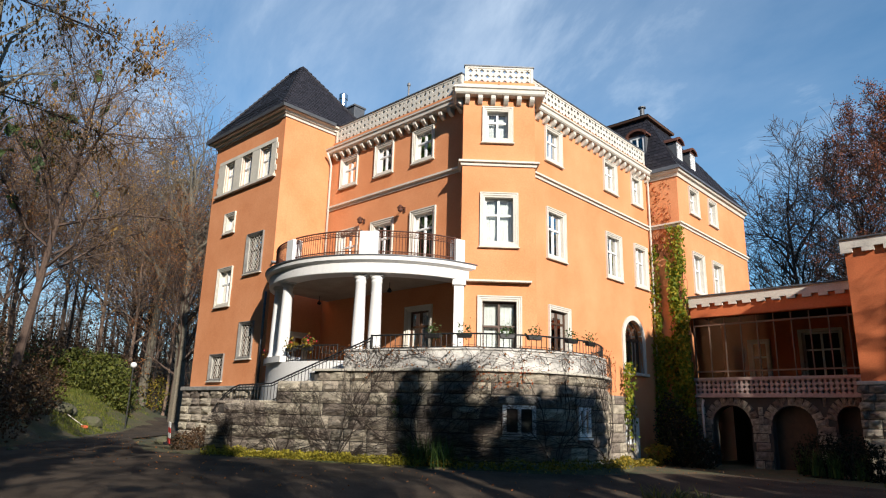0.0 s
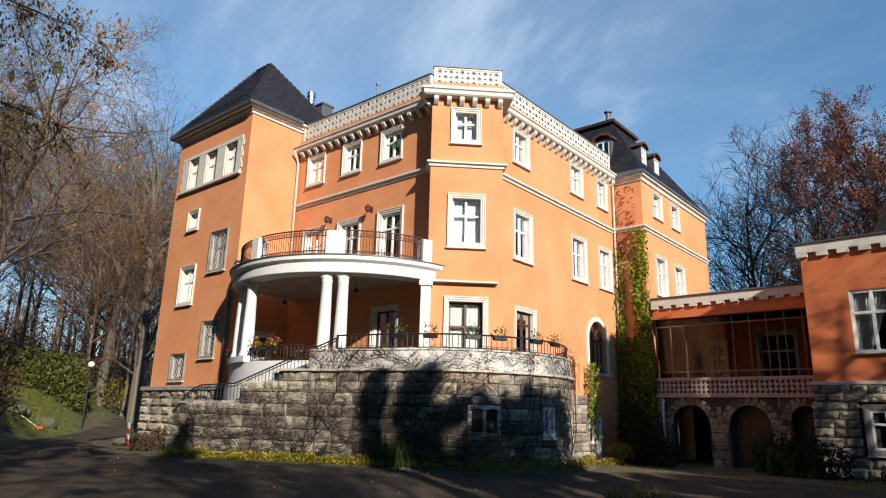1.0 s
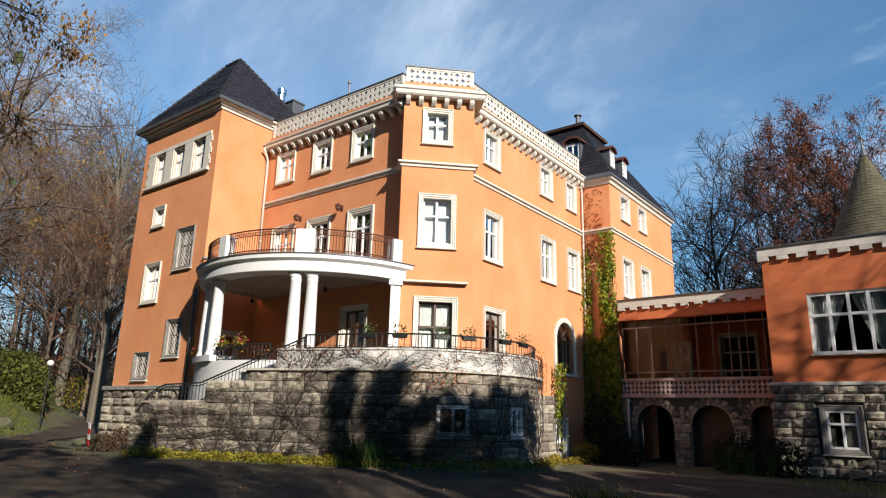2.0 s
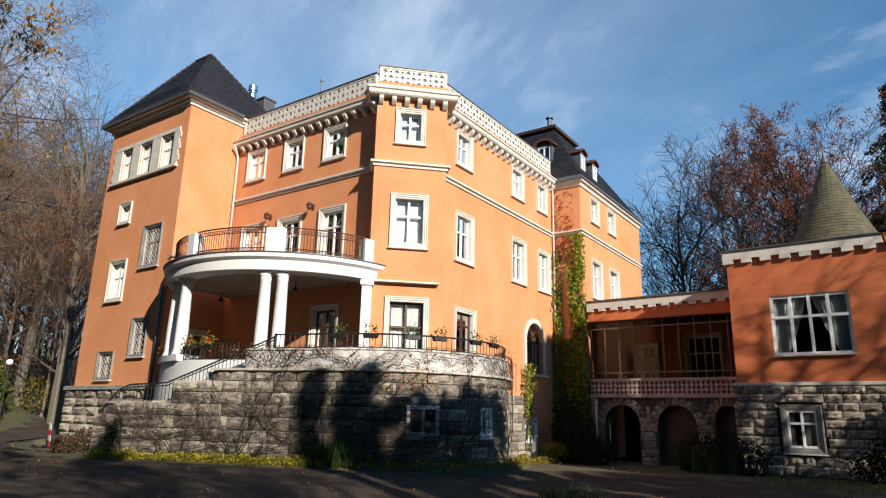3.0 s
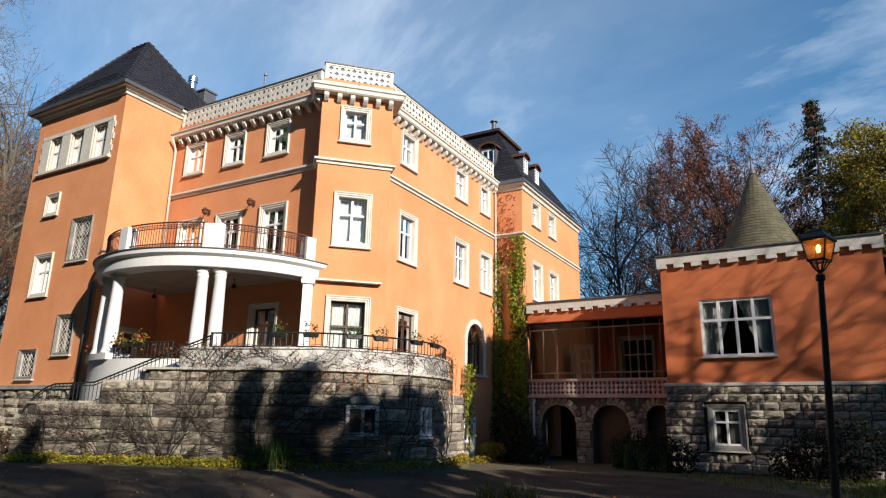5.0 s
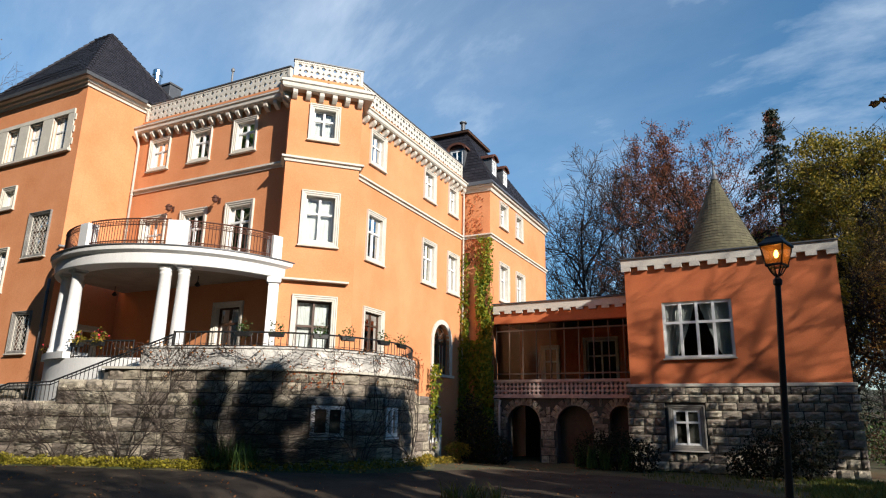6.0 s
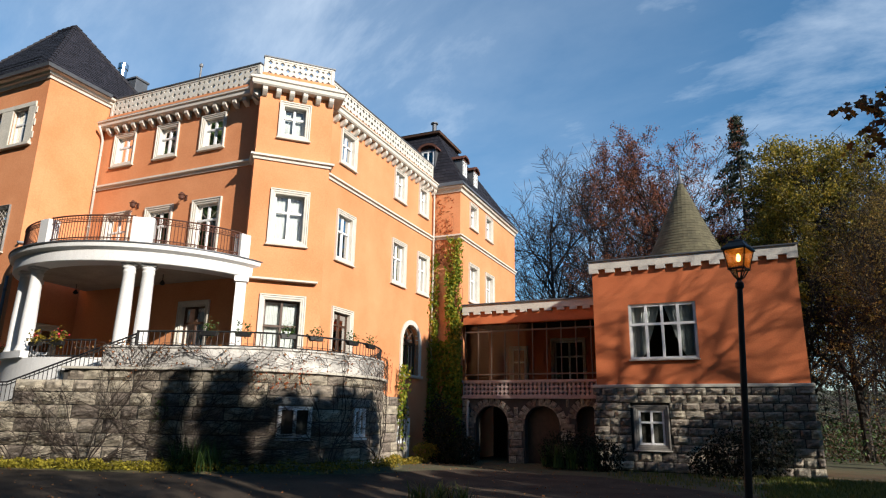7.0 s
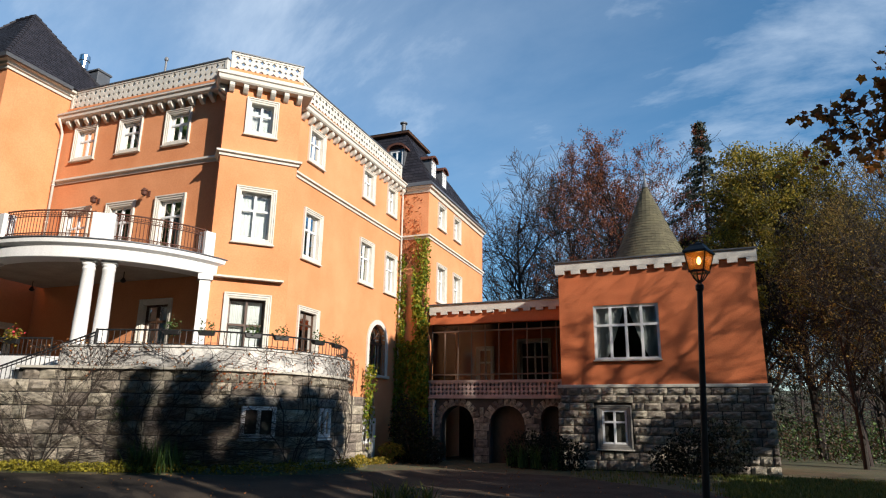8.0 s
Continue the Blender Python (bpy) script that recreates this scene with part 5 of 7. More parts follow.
for a, b, c, d, _ in g_holes[1:]:
    bm = bmesh.new()
    box(bm, a, b, -0.46, -0.4, 0.0, 2.3, F_G)
    part("arch_door", bm, M_DARKWOOD, bridge, "dark wooden door in the arch")

bm = bmesh.new()
tube(bm, [F_G @ Vector((0.3, 0.14, 0.0)), F_G @ Vector((0.3, 0.14, 2.3)), F_G @ Vector((0.3, 0.02, 2.5))], 0.05, 8)
part("downpipe", bm, M_TRIM, bridge, "pale rainwater pipe beside the arches", smooth=True)

# ---- round turret behind the annex ----
turret = thing("turret", "round turret with a steep mossy shingle cone", "turret")
QX, QY = -2.67, 33.8
bm = bmesh.new()
lathe(bm, [(1.55, 0), (1.55, 9.6)], 32, pose(QX, QY, 0))
part("drum", bm, M_STUCCO, turret)
courses_n = 30
for i in range(courses_n):
    f0, f1 = i / courses_n, (i + 1.25) / courses_n
    R = lambda f: 1.95 * (1 - f) ** 1.02 + 0.14 * (1 - f) ** 6 + 0.04
    bm = bmesh.new()
    z0, z1 = 9.4 + 4.75 * f0, 9.4 + 4.75 * min(1.02, f1)
    n = max(8, int(2 * math.pi * R(f0) / 0.2))
    off = 0.5 * (i % 2)
    for k in range(n):
        a, b = 2 * math.pi * (k + off) / n, 2 * math.pi * (k + off + 0.985) / n
        r0, r1 = R(f0) + 0.018 + 0.012 * random.random(), max(0.03, R(min(1, f1)))
        v = [bm.verts.new((QX + r * math.cos(t), QY + r * math.sin(t), z)) for r, t, z in ((r0, a, z0), (r0, b, z0), (r1, b, z1), (r1, a, z1), (r0 - 0.03, a, z0), (r0 - 0.03, b, z0))]
        bm.faces.new(v[:4])
        bm.faces.new((v[4], v[5], v[1], v[0]))
    part("shingle_course", bm, M_SHINGLE, turret)
bm = bmesh.new()
lathe(bm, [(0.2, 0), (0.12, 0.25), (0.09, 0.3), (0.05, 0.5), (0.03, 0.85), (0.07, 0.9), (0.07, 0.98), (0.01, 1.1)], 10, pose(QX, QY, 13.9))
part("finial", bm, M_LEAD, turret, "grey metal finial")

# ---- street lamp ----
lamp = thing("street_lamp", "black iron street lamp with a glowing amber lantern", "street lamp", at=pose(0.03, 8.81, -0.10, 0, 3.2, 25))
LX, LY, lz = 0.0, 0.0, 0.0
bm = bmesh.new()
lathe(bm, [(0.11, 0), (0.11, 0.5), (0.075, 0.55), (0.06, 0.7), (0.047, 0.8), (0.036, 3.55), (0.055, 3.57), (0.055, 3.63), (0.03, 3.66), (0.03, 3.7)], 14, pose(LX, LY, lz))
part("post", bm, M_IRON, lamp, smooth=False)
bm = bmesh.new()
zb, zt, rb, rt = 3.82, 4.08, 0.142, 0.205
corner = [(math.cos(math.pi * k / 2), math.sin(math.pi * k / 2)) for k in range(5)]
for (cx, cy), (dx, dy) in zip(corner, corner[1:]):
    tube(bm, [(rb * cx, rb * cy, zb), (rt * cx, rt * cy, zt)], 0.010, 4)
    for r, z, w in ((rb, zb, 0.016), (rt, zt, 0.014)):
        tube(bm, [(r * cx, r * cy, z), (r * dx, r * dy, z)], w, 4)
    for f in (0.0, 0.5):
        px, py = cx + (dx - cx) * f, cy + (dy - cy) * f
        tube(bm, [(0.03 * px, 0.03 * py, 3.68), (0.07 * px, 0.07 * py, 3.72), (rb * 0.9 * px, rb * 0.9 * py, zb)], 0.010, 4)
part("lantern_frame", bm, M_IRON, lamp)
bm = bmesh.new()
lathe(bm, [(0.235, 0), (0.23, 0.025), (0.135, 0.10), (0.12, 0.13), (0.05, 0.145), (0.02, 0.17)], 4, pose(0, 0, zt))
part("lantern_roof", bm, M_IRON, lamp)
M_BULB = bpy.data.materials.new("amber_bulb")
M_BULB.use_nodes = True
M_BULB.node_tree.nodes["Principled BSDF"].inputs["Emission Color"].default_value = (1.0, 0.42, 0.08, 1)
M_BULB.node_tree.nodes["Principled BSDF"].inputs["Emission Strength"].default_value = 24
bm = bmesh.new()
lathe(bm, [(0.012, 0), (0.026, 0.02), (0.03, 0.05), (0.022, 0.085), (0.008, 0.105)], 10, pose(LX, LY, lz + 3.93))
part("bulb", bm, M_BULB, lamp, "glowing amber bulb", smooth=True)
M_AMBER = bpy.data.materials.new("amber_glass")
M_AMBER.use_nodes = True
an, al = M_AMBER.node_tree.nodes, M_AMBER.node_tree.links
an.remove(an["Principled BSDF"])
a_t, a_d, a_m = an.new("ShaderNodeBsdfTransparent"), an.new("ShaderNodeBsdfTranslucent"), an.new("ShaderNodeMixShader")
a_t.inputs["Color"].default_value = (0.55, 0.42, 0.34, 1)
a_d.inputs["Color"].default_value = (0.72, 0.42, 0.20, 1)
a_m.inputs["Fac"].default_value = 0.22
al.new(a_t.outputs["BSDF"], a_m.inputs[1])
al.new(a_d.outputs["BSDF"], a_m.inputs[2])
al.new(a_m.outputs["Shader"], an["Material Output"].inputs["Surface"])
for (cx, cy), (dx, dy) in zip(corner, corner[1:]):
    bm = bmesh.new()
    quad(bm, [(rb * cx, rb * cy, zb), (rb * dx, rb * dy, zb), (rt * dx, rt * dy, zt), (rt * cx, rt * cy, zt)])
    part("lantern_pane", bm, M_AMBER, lamp).visible_shadow = False

# ---- vegetation helpers ----
def mesh_ob(name, verts, faces, material, parent=None, label=""):
    me = bpy.data.meshes.new(name)
    me.from_pydata([tuple(v) for v in verts], [], faces)
    me.materials.append(material)
    ob = new(name, me)
    ob.parent = parent
    if label:
        ob["label"] = label
    return ob


def leaf_quads(rng, centres, size, droop=0.3, aspect=0.62, jitter=0.35):
    """Pointed leaves as small bent diamonds at the given centres."""
    c = np.asarray(centres, float)
    n = len(c)
    d = rng.normal(size=(n, 3))
    d[:, 2] -= droop * 1.5
    d /= np.linalg.norm(d, axis=1)[:, None]
    e = np.cross(d, rng.normal(size=(n, 3)))
    e /= np.linalg.norm(e, axis=1)[:, None]
    s = size * (1 + jitter * rng.uniform(-1, 1, n))[:, None]
    up = np.cross(d, e) * s * 0.12
    a, b = c - d * s * 0.5, c + d * s * 0.5
    l, r = c + e * s * aspect * 0.5 + up, c - e * s * aspect * 0.5 + up
    v = np.stack([a, l, b, r], 1).reshape(-1, 3)
    return v, [(4 * i, 4 * i + 1, 4 * i + 2, 4 * i + 3) for i in range(n)]


def lobed_leaves(rng, centres, size):
    """Five-lobed leaves, each one flat fan of ten points."""
    v, f = [], []
    rad = [1.0, 0.58, 0.9, 0.55, 0.7, 0.4, 0.7, 0.55, 0.9, 0.58]
    for c in centres:
        d = rng.normal(size=3)
        d[2] -= 1.2
        d /= np.linalg.norm(d)
        e = np.cross(d, rng.normal(size=3))
        e /= np.linalg.norm(e)
        up = np.cross(d, e)
        s = size * rng.uniform(0.6, 1.15) * 0.55
        b = len(v)
        v.append(c)
        for k, r in enumerate(rad):
            a = 2 * math.pi * k / 10
            v.append(c + s * r * (d * math.cos(a) + e * math.sin(a)) + up * s * 0.2 * r * r)
        f += [(b, b + 1 + k, b + 1 + (k + 1) % 10) for k in range(10)]
    return v, f


class Wood:
    """Collects tapered tubes in plain lists."""
    def __init__(self):
        self.v, self.f = [], []

    def tube(self, pts, radii, sides):
        base = len(self.v)
        a = None
        for i, p in enumerate(pts):
            d = (pts[min(i + 1, len(pts) - 1)] - pts[max(i - 1, 0)]).normalized()
            a = d.orthogonal().normalized() if a is None else (a - d * a.dot(d)).normalized()
            b = d.cross(a)
            for k in range(sides):
                t = 2 * math.pi * k / sides
                self.v.append(p + (a * math.cos(t) + b * math.sin(t)) * radii[i])
        for i in range(len(pts) - 1):
            for k in range(sides):
                p, q = base + i * sides, base + (i + 1) * sides
                self.f.append((p + k, p + (k + 1) % sides, q + (k + 1) % sides, q + k))


def grow(wood, tips, rnd, start, way, length, radius, level, top_level, spread, rise, counts, min_r=0.006, first=0.22):
    """One branch and, along it, the next order of branches."""
    n = 6 if level == 0 else (5 if level == 1 else 3)
    sides = 8 if level == 0 else (5 if level == 1 else (4 if level == 2 else 3))
    pts, radii = [start], [radius]
    d = way.normalized()
    p = start
    for i in range(n):
        wob = 0.035 if level == 0 else 0.22
        d = (d + Vector((rnd.gauss(0, wob), rnd.gauss(0, wob), rnd.gauss(0, wob * 0.7) + rise * (0.06 if level else 0.0)))).normalized()
        p = p + d * (length / n)
        pts.append(p)
        radii.append(max(min_r, radius * (1 - 0.86 * (i + 1) / n)))
    if level < 3 or radius > 0.004:
        wood.tube(pts, radii, sides)
    if level >= top_level:
        tips.append((pts[-1], d))
        tips.append((pts[-2], d))
        return
    for k in range(counts[level]):
        f = (first if level == 0 else 0.15) + (0.98 - first if level == 0 else 0.83) * (k + rnd.random()) / counts[level]
        i = min(n - 1, int(f * n))
        q = pts[i].lerp(pts[i + 1], f * n - i)
        ax = (pts[i + 1] - pts[i]).normalized()
        side = ax.orthogonal().normalized()
        side.rotate(Matrix.Rotation(rnd.uniform(0, 2 * math.pi), 3, ax))
        ang = rnd.uniform(0.55, 1.05) * spread
        w = ax * math.cos(ang) + side * math.sin(ang)
        L = length * rnd.uniform(0.36, 0.62) * (1 - 0.5 * f * f if level == 0 else 1 - 0.3 * f)
        r = max(min_r, min(radii[i] * 0.62, radius * 0.45 * (1 - 0.5 * f)))
        grow(wood, tips, rnd, q, w, L, r, level + 1, top_level, spread, rise, counts, min_r)


def make_tree(name, label, seed, height, radius, spread=1.0, rise=1.0, counts=(16, 7, 5), top=3, leaves=0, leaf_size=0.1, leaf_material=None, bark=None, clear=0.0, lean=(0, 0), min_r=0.007, scatter=0.35, first=0.22, clump=1.0):
    """A tree: tapered trunk with limbs and twigs, and a crown of separate leaves."""
    rnd = random.Random(seed)
    rng = np.random.default_rng(seed)
    t = thing(name, label, "tree")
    wood, tips = Wood(), []
    grow(wood, tips, rnd, Vector((0, 0, -0.3)), Vector((lean[0], lean[1], 1)), height * 0.86, radius, 0, top, spread, rise, counts, min_r, first)
    mesh_ob("trunk", wood.v, wood.f, bark or M_BARK, t)
    if leaves:
        tp = np.array([tuple(p) for p, d in tips])
        tp = tp[tp[:, 2] > clear]
        tp = tp[rng.random(len(tp)) < clump]
        pick = tp[rng.integers(0, len(tp), leaves)] + rng.normal(size=(leaves, 3)) * scatter
        v, f = leaf_quads(rng, pick, leaf_size)
        mesh_ob("crown", v, f, leaf_material, t)
    return t


def make_conifer(name, label, seed, height, width):
    rnd = random.Random(seed)
    rng = np.random.default_rng(seed)
    t = thing(name, label, "tree")
    wood = Wood()
    wood.tube([Vector((0, 0, -0.3)), Vector((0.05, 0, height * 0.5)), Vector((0, 0.04, height))], [0.3, 0.16, 0.02], 8)
    cen = []
    z = height * 0.12
    while z < height - 0.3:
        f = z / height
        L = width * (1 - f) ** 1.15 * rnd.uniform(0.45, 1.2) + 0.2
        for k in range(rnd.randint(3, 5)):
            a = rnd.uniform(0, 2 * math.pi)
            Lk = L * rnd.uniform(0.6, 1.15)
            pts = [Vector((0, 0, z))]
            for i in range(1, 5):
                s = i / 4
                pts.append(Vector((math.cos(a) * Lk * s, math.sin(a) * Lk * s, z - 0.42 * Lk * s * s + 0.3 * Lk * max(0, s - 0.55))))
            wood.tube(pts, [0.05, 0.035, 0.025, 0.015, 0.008], 4)
            for i in range(int(60 + 240 * Lk / width)):
                s = rnd.uniform(0.1, 1.0)
                j = min(3, int(s * 4))
                q = pts[j].lerp(pts[j + 1], s * 4 - j)
                w = 0.1 + 0.16 * (1 - s)
                cen.append((q.x + rnd.gauss(0, w), q.y + rnd.gauss(0, w), q.z - abs(rnd.gauss(0.05, 0.2))))
        z += 0.5 + 0.5 * (1 - f)
    mesh_ob("trunk", wood.v, wood.f, M_BARK, t)
    v, f = leaf_quads(rng, cen, 0.27, droop=0.7, aspect=0.4)
    mesh_ob("crown", v, f, M_NEEDLE, t)
    return t


M_NEEDLE = leaf_mat("spruce_needles", [(0.014, 0.022, 0.012), (0.026, 0.036, 0.018), (0.045, 0.048, 0.026)], glow=0.15)
M_RED = leaf_mat("red_beech_leaves", [(0.09, 0.024, 0.012), (0.16, 0.045, 0.018), (0.27, 0.088, 0.03)], glow=0.15)
M_YELLOWGREEN = leaf_mat("yellow_green_leaves", [(0.10, 0.10, 0.014), (0.22, 0.17, 0.02), (0.38, 0.25, 0.03)], glow=0.4)
M_RHODO = leaf_mat("rhododendron_leaves", [(0.035, 0.048, 0.010), (0.075, 0.088, 0.014), (0.13, 0.13, 0.025)], glow=0.2)
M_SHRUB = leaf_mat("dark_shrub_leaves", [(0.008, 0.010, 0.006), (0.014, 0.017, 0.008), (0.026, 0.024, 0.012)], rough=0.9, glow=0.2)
M_OAK = leaf_mat("oak_leaves", [(0.08, 0.08, 0.012), (0.20, 0.16, 0.02), (0.36, 0.25, 0.03)], glow=0.4)
M_LITTER = leaf_mat("withered_leaves", [(0.035, 0.020, 0.011), (0.065, 0.036, 0.017), (0.10, 0.055, 0.024)], glow=0.25)
M_MAPLE = leaf_mat("maple_leaves", [(0.12, 0.045, 0.014), (0.24, 0.095, 0.024), (0.36, 0.17, 0.035)], glow=0.5)
M_FADED = leaf_mat("faded_yellow_brown_leaves", [(0.09, 0.06, 0.014), (0.19, 0.125, 0.025), (0.30, 0.19, 0.045)], glow=0.4)
M_TAN = leaf_mat("tan_leaves", [(0.26, 0.13, 0.04), (0.38, 0.21, 0.065), (0.48, 0.31, 0.11)], glow=0.45)
M_GREEN = leaf_mat("evergreen_leaves", [(0.022, 0.045, 0.012), (0.045, 0.085, 0.018), (0.075, 0.12, 0.025)], glow=0.2)
M_IVY = leaf_mat("ivy_leaves", [(0.08, 0.15, 0.015), (0.16, 0.23, 0.022), (0.30, 0.30, 0.03), (0.40, 0.30, 0.03)], glow=0.45)
M_REDIVY = leaf_mat("red_creeper_leaves", [(0.30, 0.045, 0.02), (0.42, 0.12, 0.03), (0.2, 0.10, 0.02)], glow=0.35)
M_RUSTY = leaf_mat("rusty_leaves", [(0.18, 0.065, 0.022), (0.30, 0.11, 0.035), (0.40, 0.20, 0.065)], glow=0.35)
M_YELLOWPLANT = leaf_mat("yellow_plants", [(0.15, 0.14, 0.018), (0.36, 0.30, 0.035), (0.55, 0.46, 0.06)], glow=0.35)

M_PALEBARK = mat("lichen_bark", (0.12, 0.108, 0.082), 0.95, spots=0.6, scale=1.6, fine=12, bump=0.9, bump_dist=0.03, tint=(0.13, 0.11, 0.08), grain_mix=0.6)
# ---- trees that stand in view ----
PARK = "trees of the park"
beech = make_tree("bare_tree", "tall leafless beech with fine brown twigs", 3, 22, 0.30, 0.95, 1.3, (26, 11, 8), 3, min_r=0.016, bark=M_TWIG)
beech_b = make_tree("bare_tree", "tall leafless beech with fine brown twigs", 8, 20, 0.24, 0.9, 1.6, (22, 10, 7), 3, min_r=0.016, bark=M_TWIG)
beech_c = make_tree("bare_tree", "slender pale forest tree with a few brown leaves", 14, 21, 0.17, 0.85, 1.3, (22, 9, 7), 3, leaves=7000, leaf_size=0.11, leaf_material=M_TAN, min_r=0.009, scatter=0.2, clump=0.35, bark=M_SUNLITTWIG)
wide = make_tree("bare_tree", "broad old beech with long spreading limbs and a few russet leaves", 23, 24, 0.27, 1.2, 0.55, (22, 11, 8, 4), 4, leaves=5000, leaf_size=0.09, leaf_material=M_TAN, min_r=0.0055, bark=M_BROWNTWIG, scatter=0.25, first=0.3, clump=0.1)
russet = make_tree("bare_tree", "thin forest beech holding its last russet leaves", 27, 20, 0.2, 0.95, 1.2, (24, 9, 7), 3, leaves=9000, leaf_size=0.12, leaf_material=M_RUSTY, min_r=0.009, bark=M_BROWNTWIG, scatter=0.22, clump=0.3)
red_beech = make_tree("copper_beech", "copper beech with reddish brown autumn leaves", 5, 23, 0.32, 0.95, 1.3, (30, 11, 8), 3, leaves=60000, leaf_size=0.115, leaf_material=M_RED, min_r=0.014, scatter=0.16, clear=9, clump=0.5, bark=M_DARKBARK)
oak = make_tree("autumn_tree", "autumn tree with yellow-green leaves", 31, 20, 0.3, 1.0, 1.1, (28, 11, 7), 3, leaves=34000, leaf_size=0.19, leaf_material=M_OAK, min_r=0.014, scatter=0.36, clear=8, clump=0.04, bark=M_DARKBARK)
brown_tree = make_tree("autumn_tree", "tall autumn tree with sparse yellowish brown leaves", 37, 22, 0.26, 0.95, 0.9, (24, 10, 7), 3, leaves=7000, leaf_size=0.15, leaf_material=M_FADED, min_r=0.011, scatter=0.3, clump=0.2, bark=M_DARKBARK)
spruce = make_conifer("spruce", "dark green spruce with drooping boughs", 2, 24.5, 12.5)
old_trunk = make_tree("bare_tree", "old tree with a thick pale lichen-grey trunk", 77, 24, 0.46, 0.9, 0.8, (16, 7, 5), 3, min_r=0.012, bark=M_PALEBARK, first=0.55)


def place(t, spots, group=PARK):
    t["group"] = group
    for i, (x, y, s, r) in enumerate(spots):
        m = pose(x, y, ground_z(x, y) - 0.1, 0, 0, r)
        if i == 0:
            t.matrix_basis = m @ Matrix.Diagonal((s, s, s, 1))
        else:
            c = copy_thing(t, m)
            c.scale = (s, s, s)


def polar(az, dist):
    """A spot by its bearing from the first eye, degrees left of +y, and its distance."""
    return -math.sin(radians(az)) * dist, math.cos(radians(az)) * dist


def spots(rows):
    return [(*polar(az, d), s, r) for az, d, s, r in rows]


place(wide, spots([(79.0, 36, 0.84, 110), (71.5, 58, 0.8, 30)]))
place(old_trunk, spots([(83.5, 28, 0.9, 0), (69.9, 50, 0.78, 100), (67.3, 46, 0.9, 220)]))
place(beech, spots([(70.3, 60, 1.0, 0), (15.6, 56, 1.08, 100), (66.8, 66, 1.05, 250), (12.6, 64, 1.1, 30)]))
place(beech_b, spots([(70.5, 75, 1.0, 130), (10.6, 58, 1.15, 190), (-9.8, 36, 0.55, 40), (-11.4, 41, 0.6, 150), (-13.0, 33, 0.5, 250), (67.5, 88, 1.2, 80)]))
place(beech_c, spots([(71.2, 50, 0.8, 0), (73.6, 52, 0.95, 40), (76.2, 56, 1.0, 80), (79.4, 48, 0.95, 120), (69.0, 60, 0.9, 200), (74.8, 60, 1.0, 240), (68.2, 52, 0.8, 25), (65.5, 72, 1.0, 105), (79.8, 72, 1.2, 145)]))
place(red_beech, spots([(5.9, 50, 0.99, 30), (3.4, 62, 0.9, 210)]))
place(russet, spots([(67.6, 46, 0.8, 300), (70.6, 64, 0.8, 120), (82.0, 40, 0.7, 40), (78.2, 62, 0.9, 200)]))
place(spruce, spots([(-0.2, 47, 0.96, 0), (-2.6, 53, 0.80, 100)]))
place(oak, spots([(-3.4, 41, 0.82, 40), (-6.8, 41, 0.90, 160), (-10.6, 46, 0.72, 280)]))
place(brown_tree, spots([(-9.6, 33, 0.5, 0), (-11.3, 36, 0.60, 100), (-13.2, 33, 0.62, 200), (-15.5, 40, 0.8, 300), (-11.8, 50, 0.85, 60), (-1.0, 64, 0.8, 20)]))


def far_woods(name, label, seed, az0, az1, d0, d1, n, hmax, bark):
    """Distant bare woodland: thin trunks with brushy twigs, too many to count."""
    rnd = random.Random(seed)
    wood = Wood()
    for i in range(n):
        az, d = rnd.uniform(az0, az1), rnd.uniform(d0, d1)
        x, y = polar(az, d)
        z = ground_z(x, y) - 0.3
        h = hmax * rnd.uniform(0.55, 1.0)
        lx, ly = rnd.gauss(0, 0.5), rnd.gauss(0, 0.5)
        p0, p1 = Vector((x, y, z)), Vector((x + lx, y + ly, z + h))
        r = rnd.uniform(0.08, 0.2)
        wood.tube([p0, p0.lerp(p1, 0.5), p1], [r, r * 0.7, 0.02], 5)
        for k in range(26):
            f = rnd.uniform(0.12, 1.0)
            a = rnd.uniform(0, 6.28)
            L = h * 0.24 * (1.15 - f * 0.8)
            q = p0.lerp(p1, f)
            e = q + Vector((math.cos(a) * L, math.sin(a) * L, L * rnd.uniform(0.1, 0.9)))
            wood.tube([q, e], [0.03, 0.012], 3)
            for s_ in range(5):
                g = q.lerp(e, rnd.uniform(0.3, 1.0))
                wood.tube([g, g + Vector((rnd.gauss(0, 0.6), rnd.gauss(0, 0.6), rnd.uniform(-0.1, 0.9)))], [0.016, 0.009], 3)
    tagged(mesh_ob(name, wood.v, wood.f, bark), label, "woodland", kind="stuff")


far_woods("far_woods", "distant leafless woodland on the slope", 1, 64, 100, 60, 130, 170, 11, M_SUNLITTWIG)
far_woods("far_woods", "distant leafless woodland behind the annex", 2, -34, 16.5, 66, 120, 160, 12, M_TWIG)


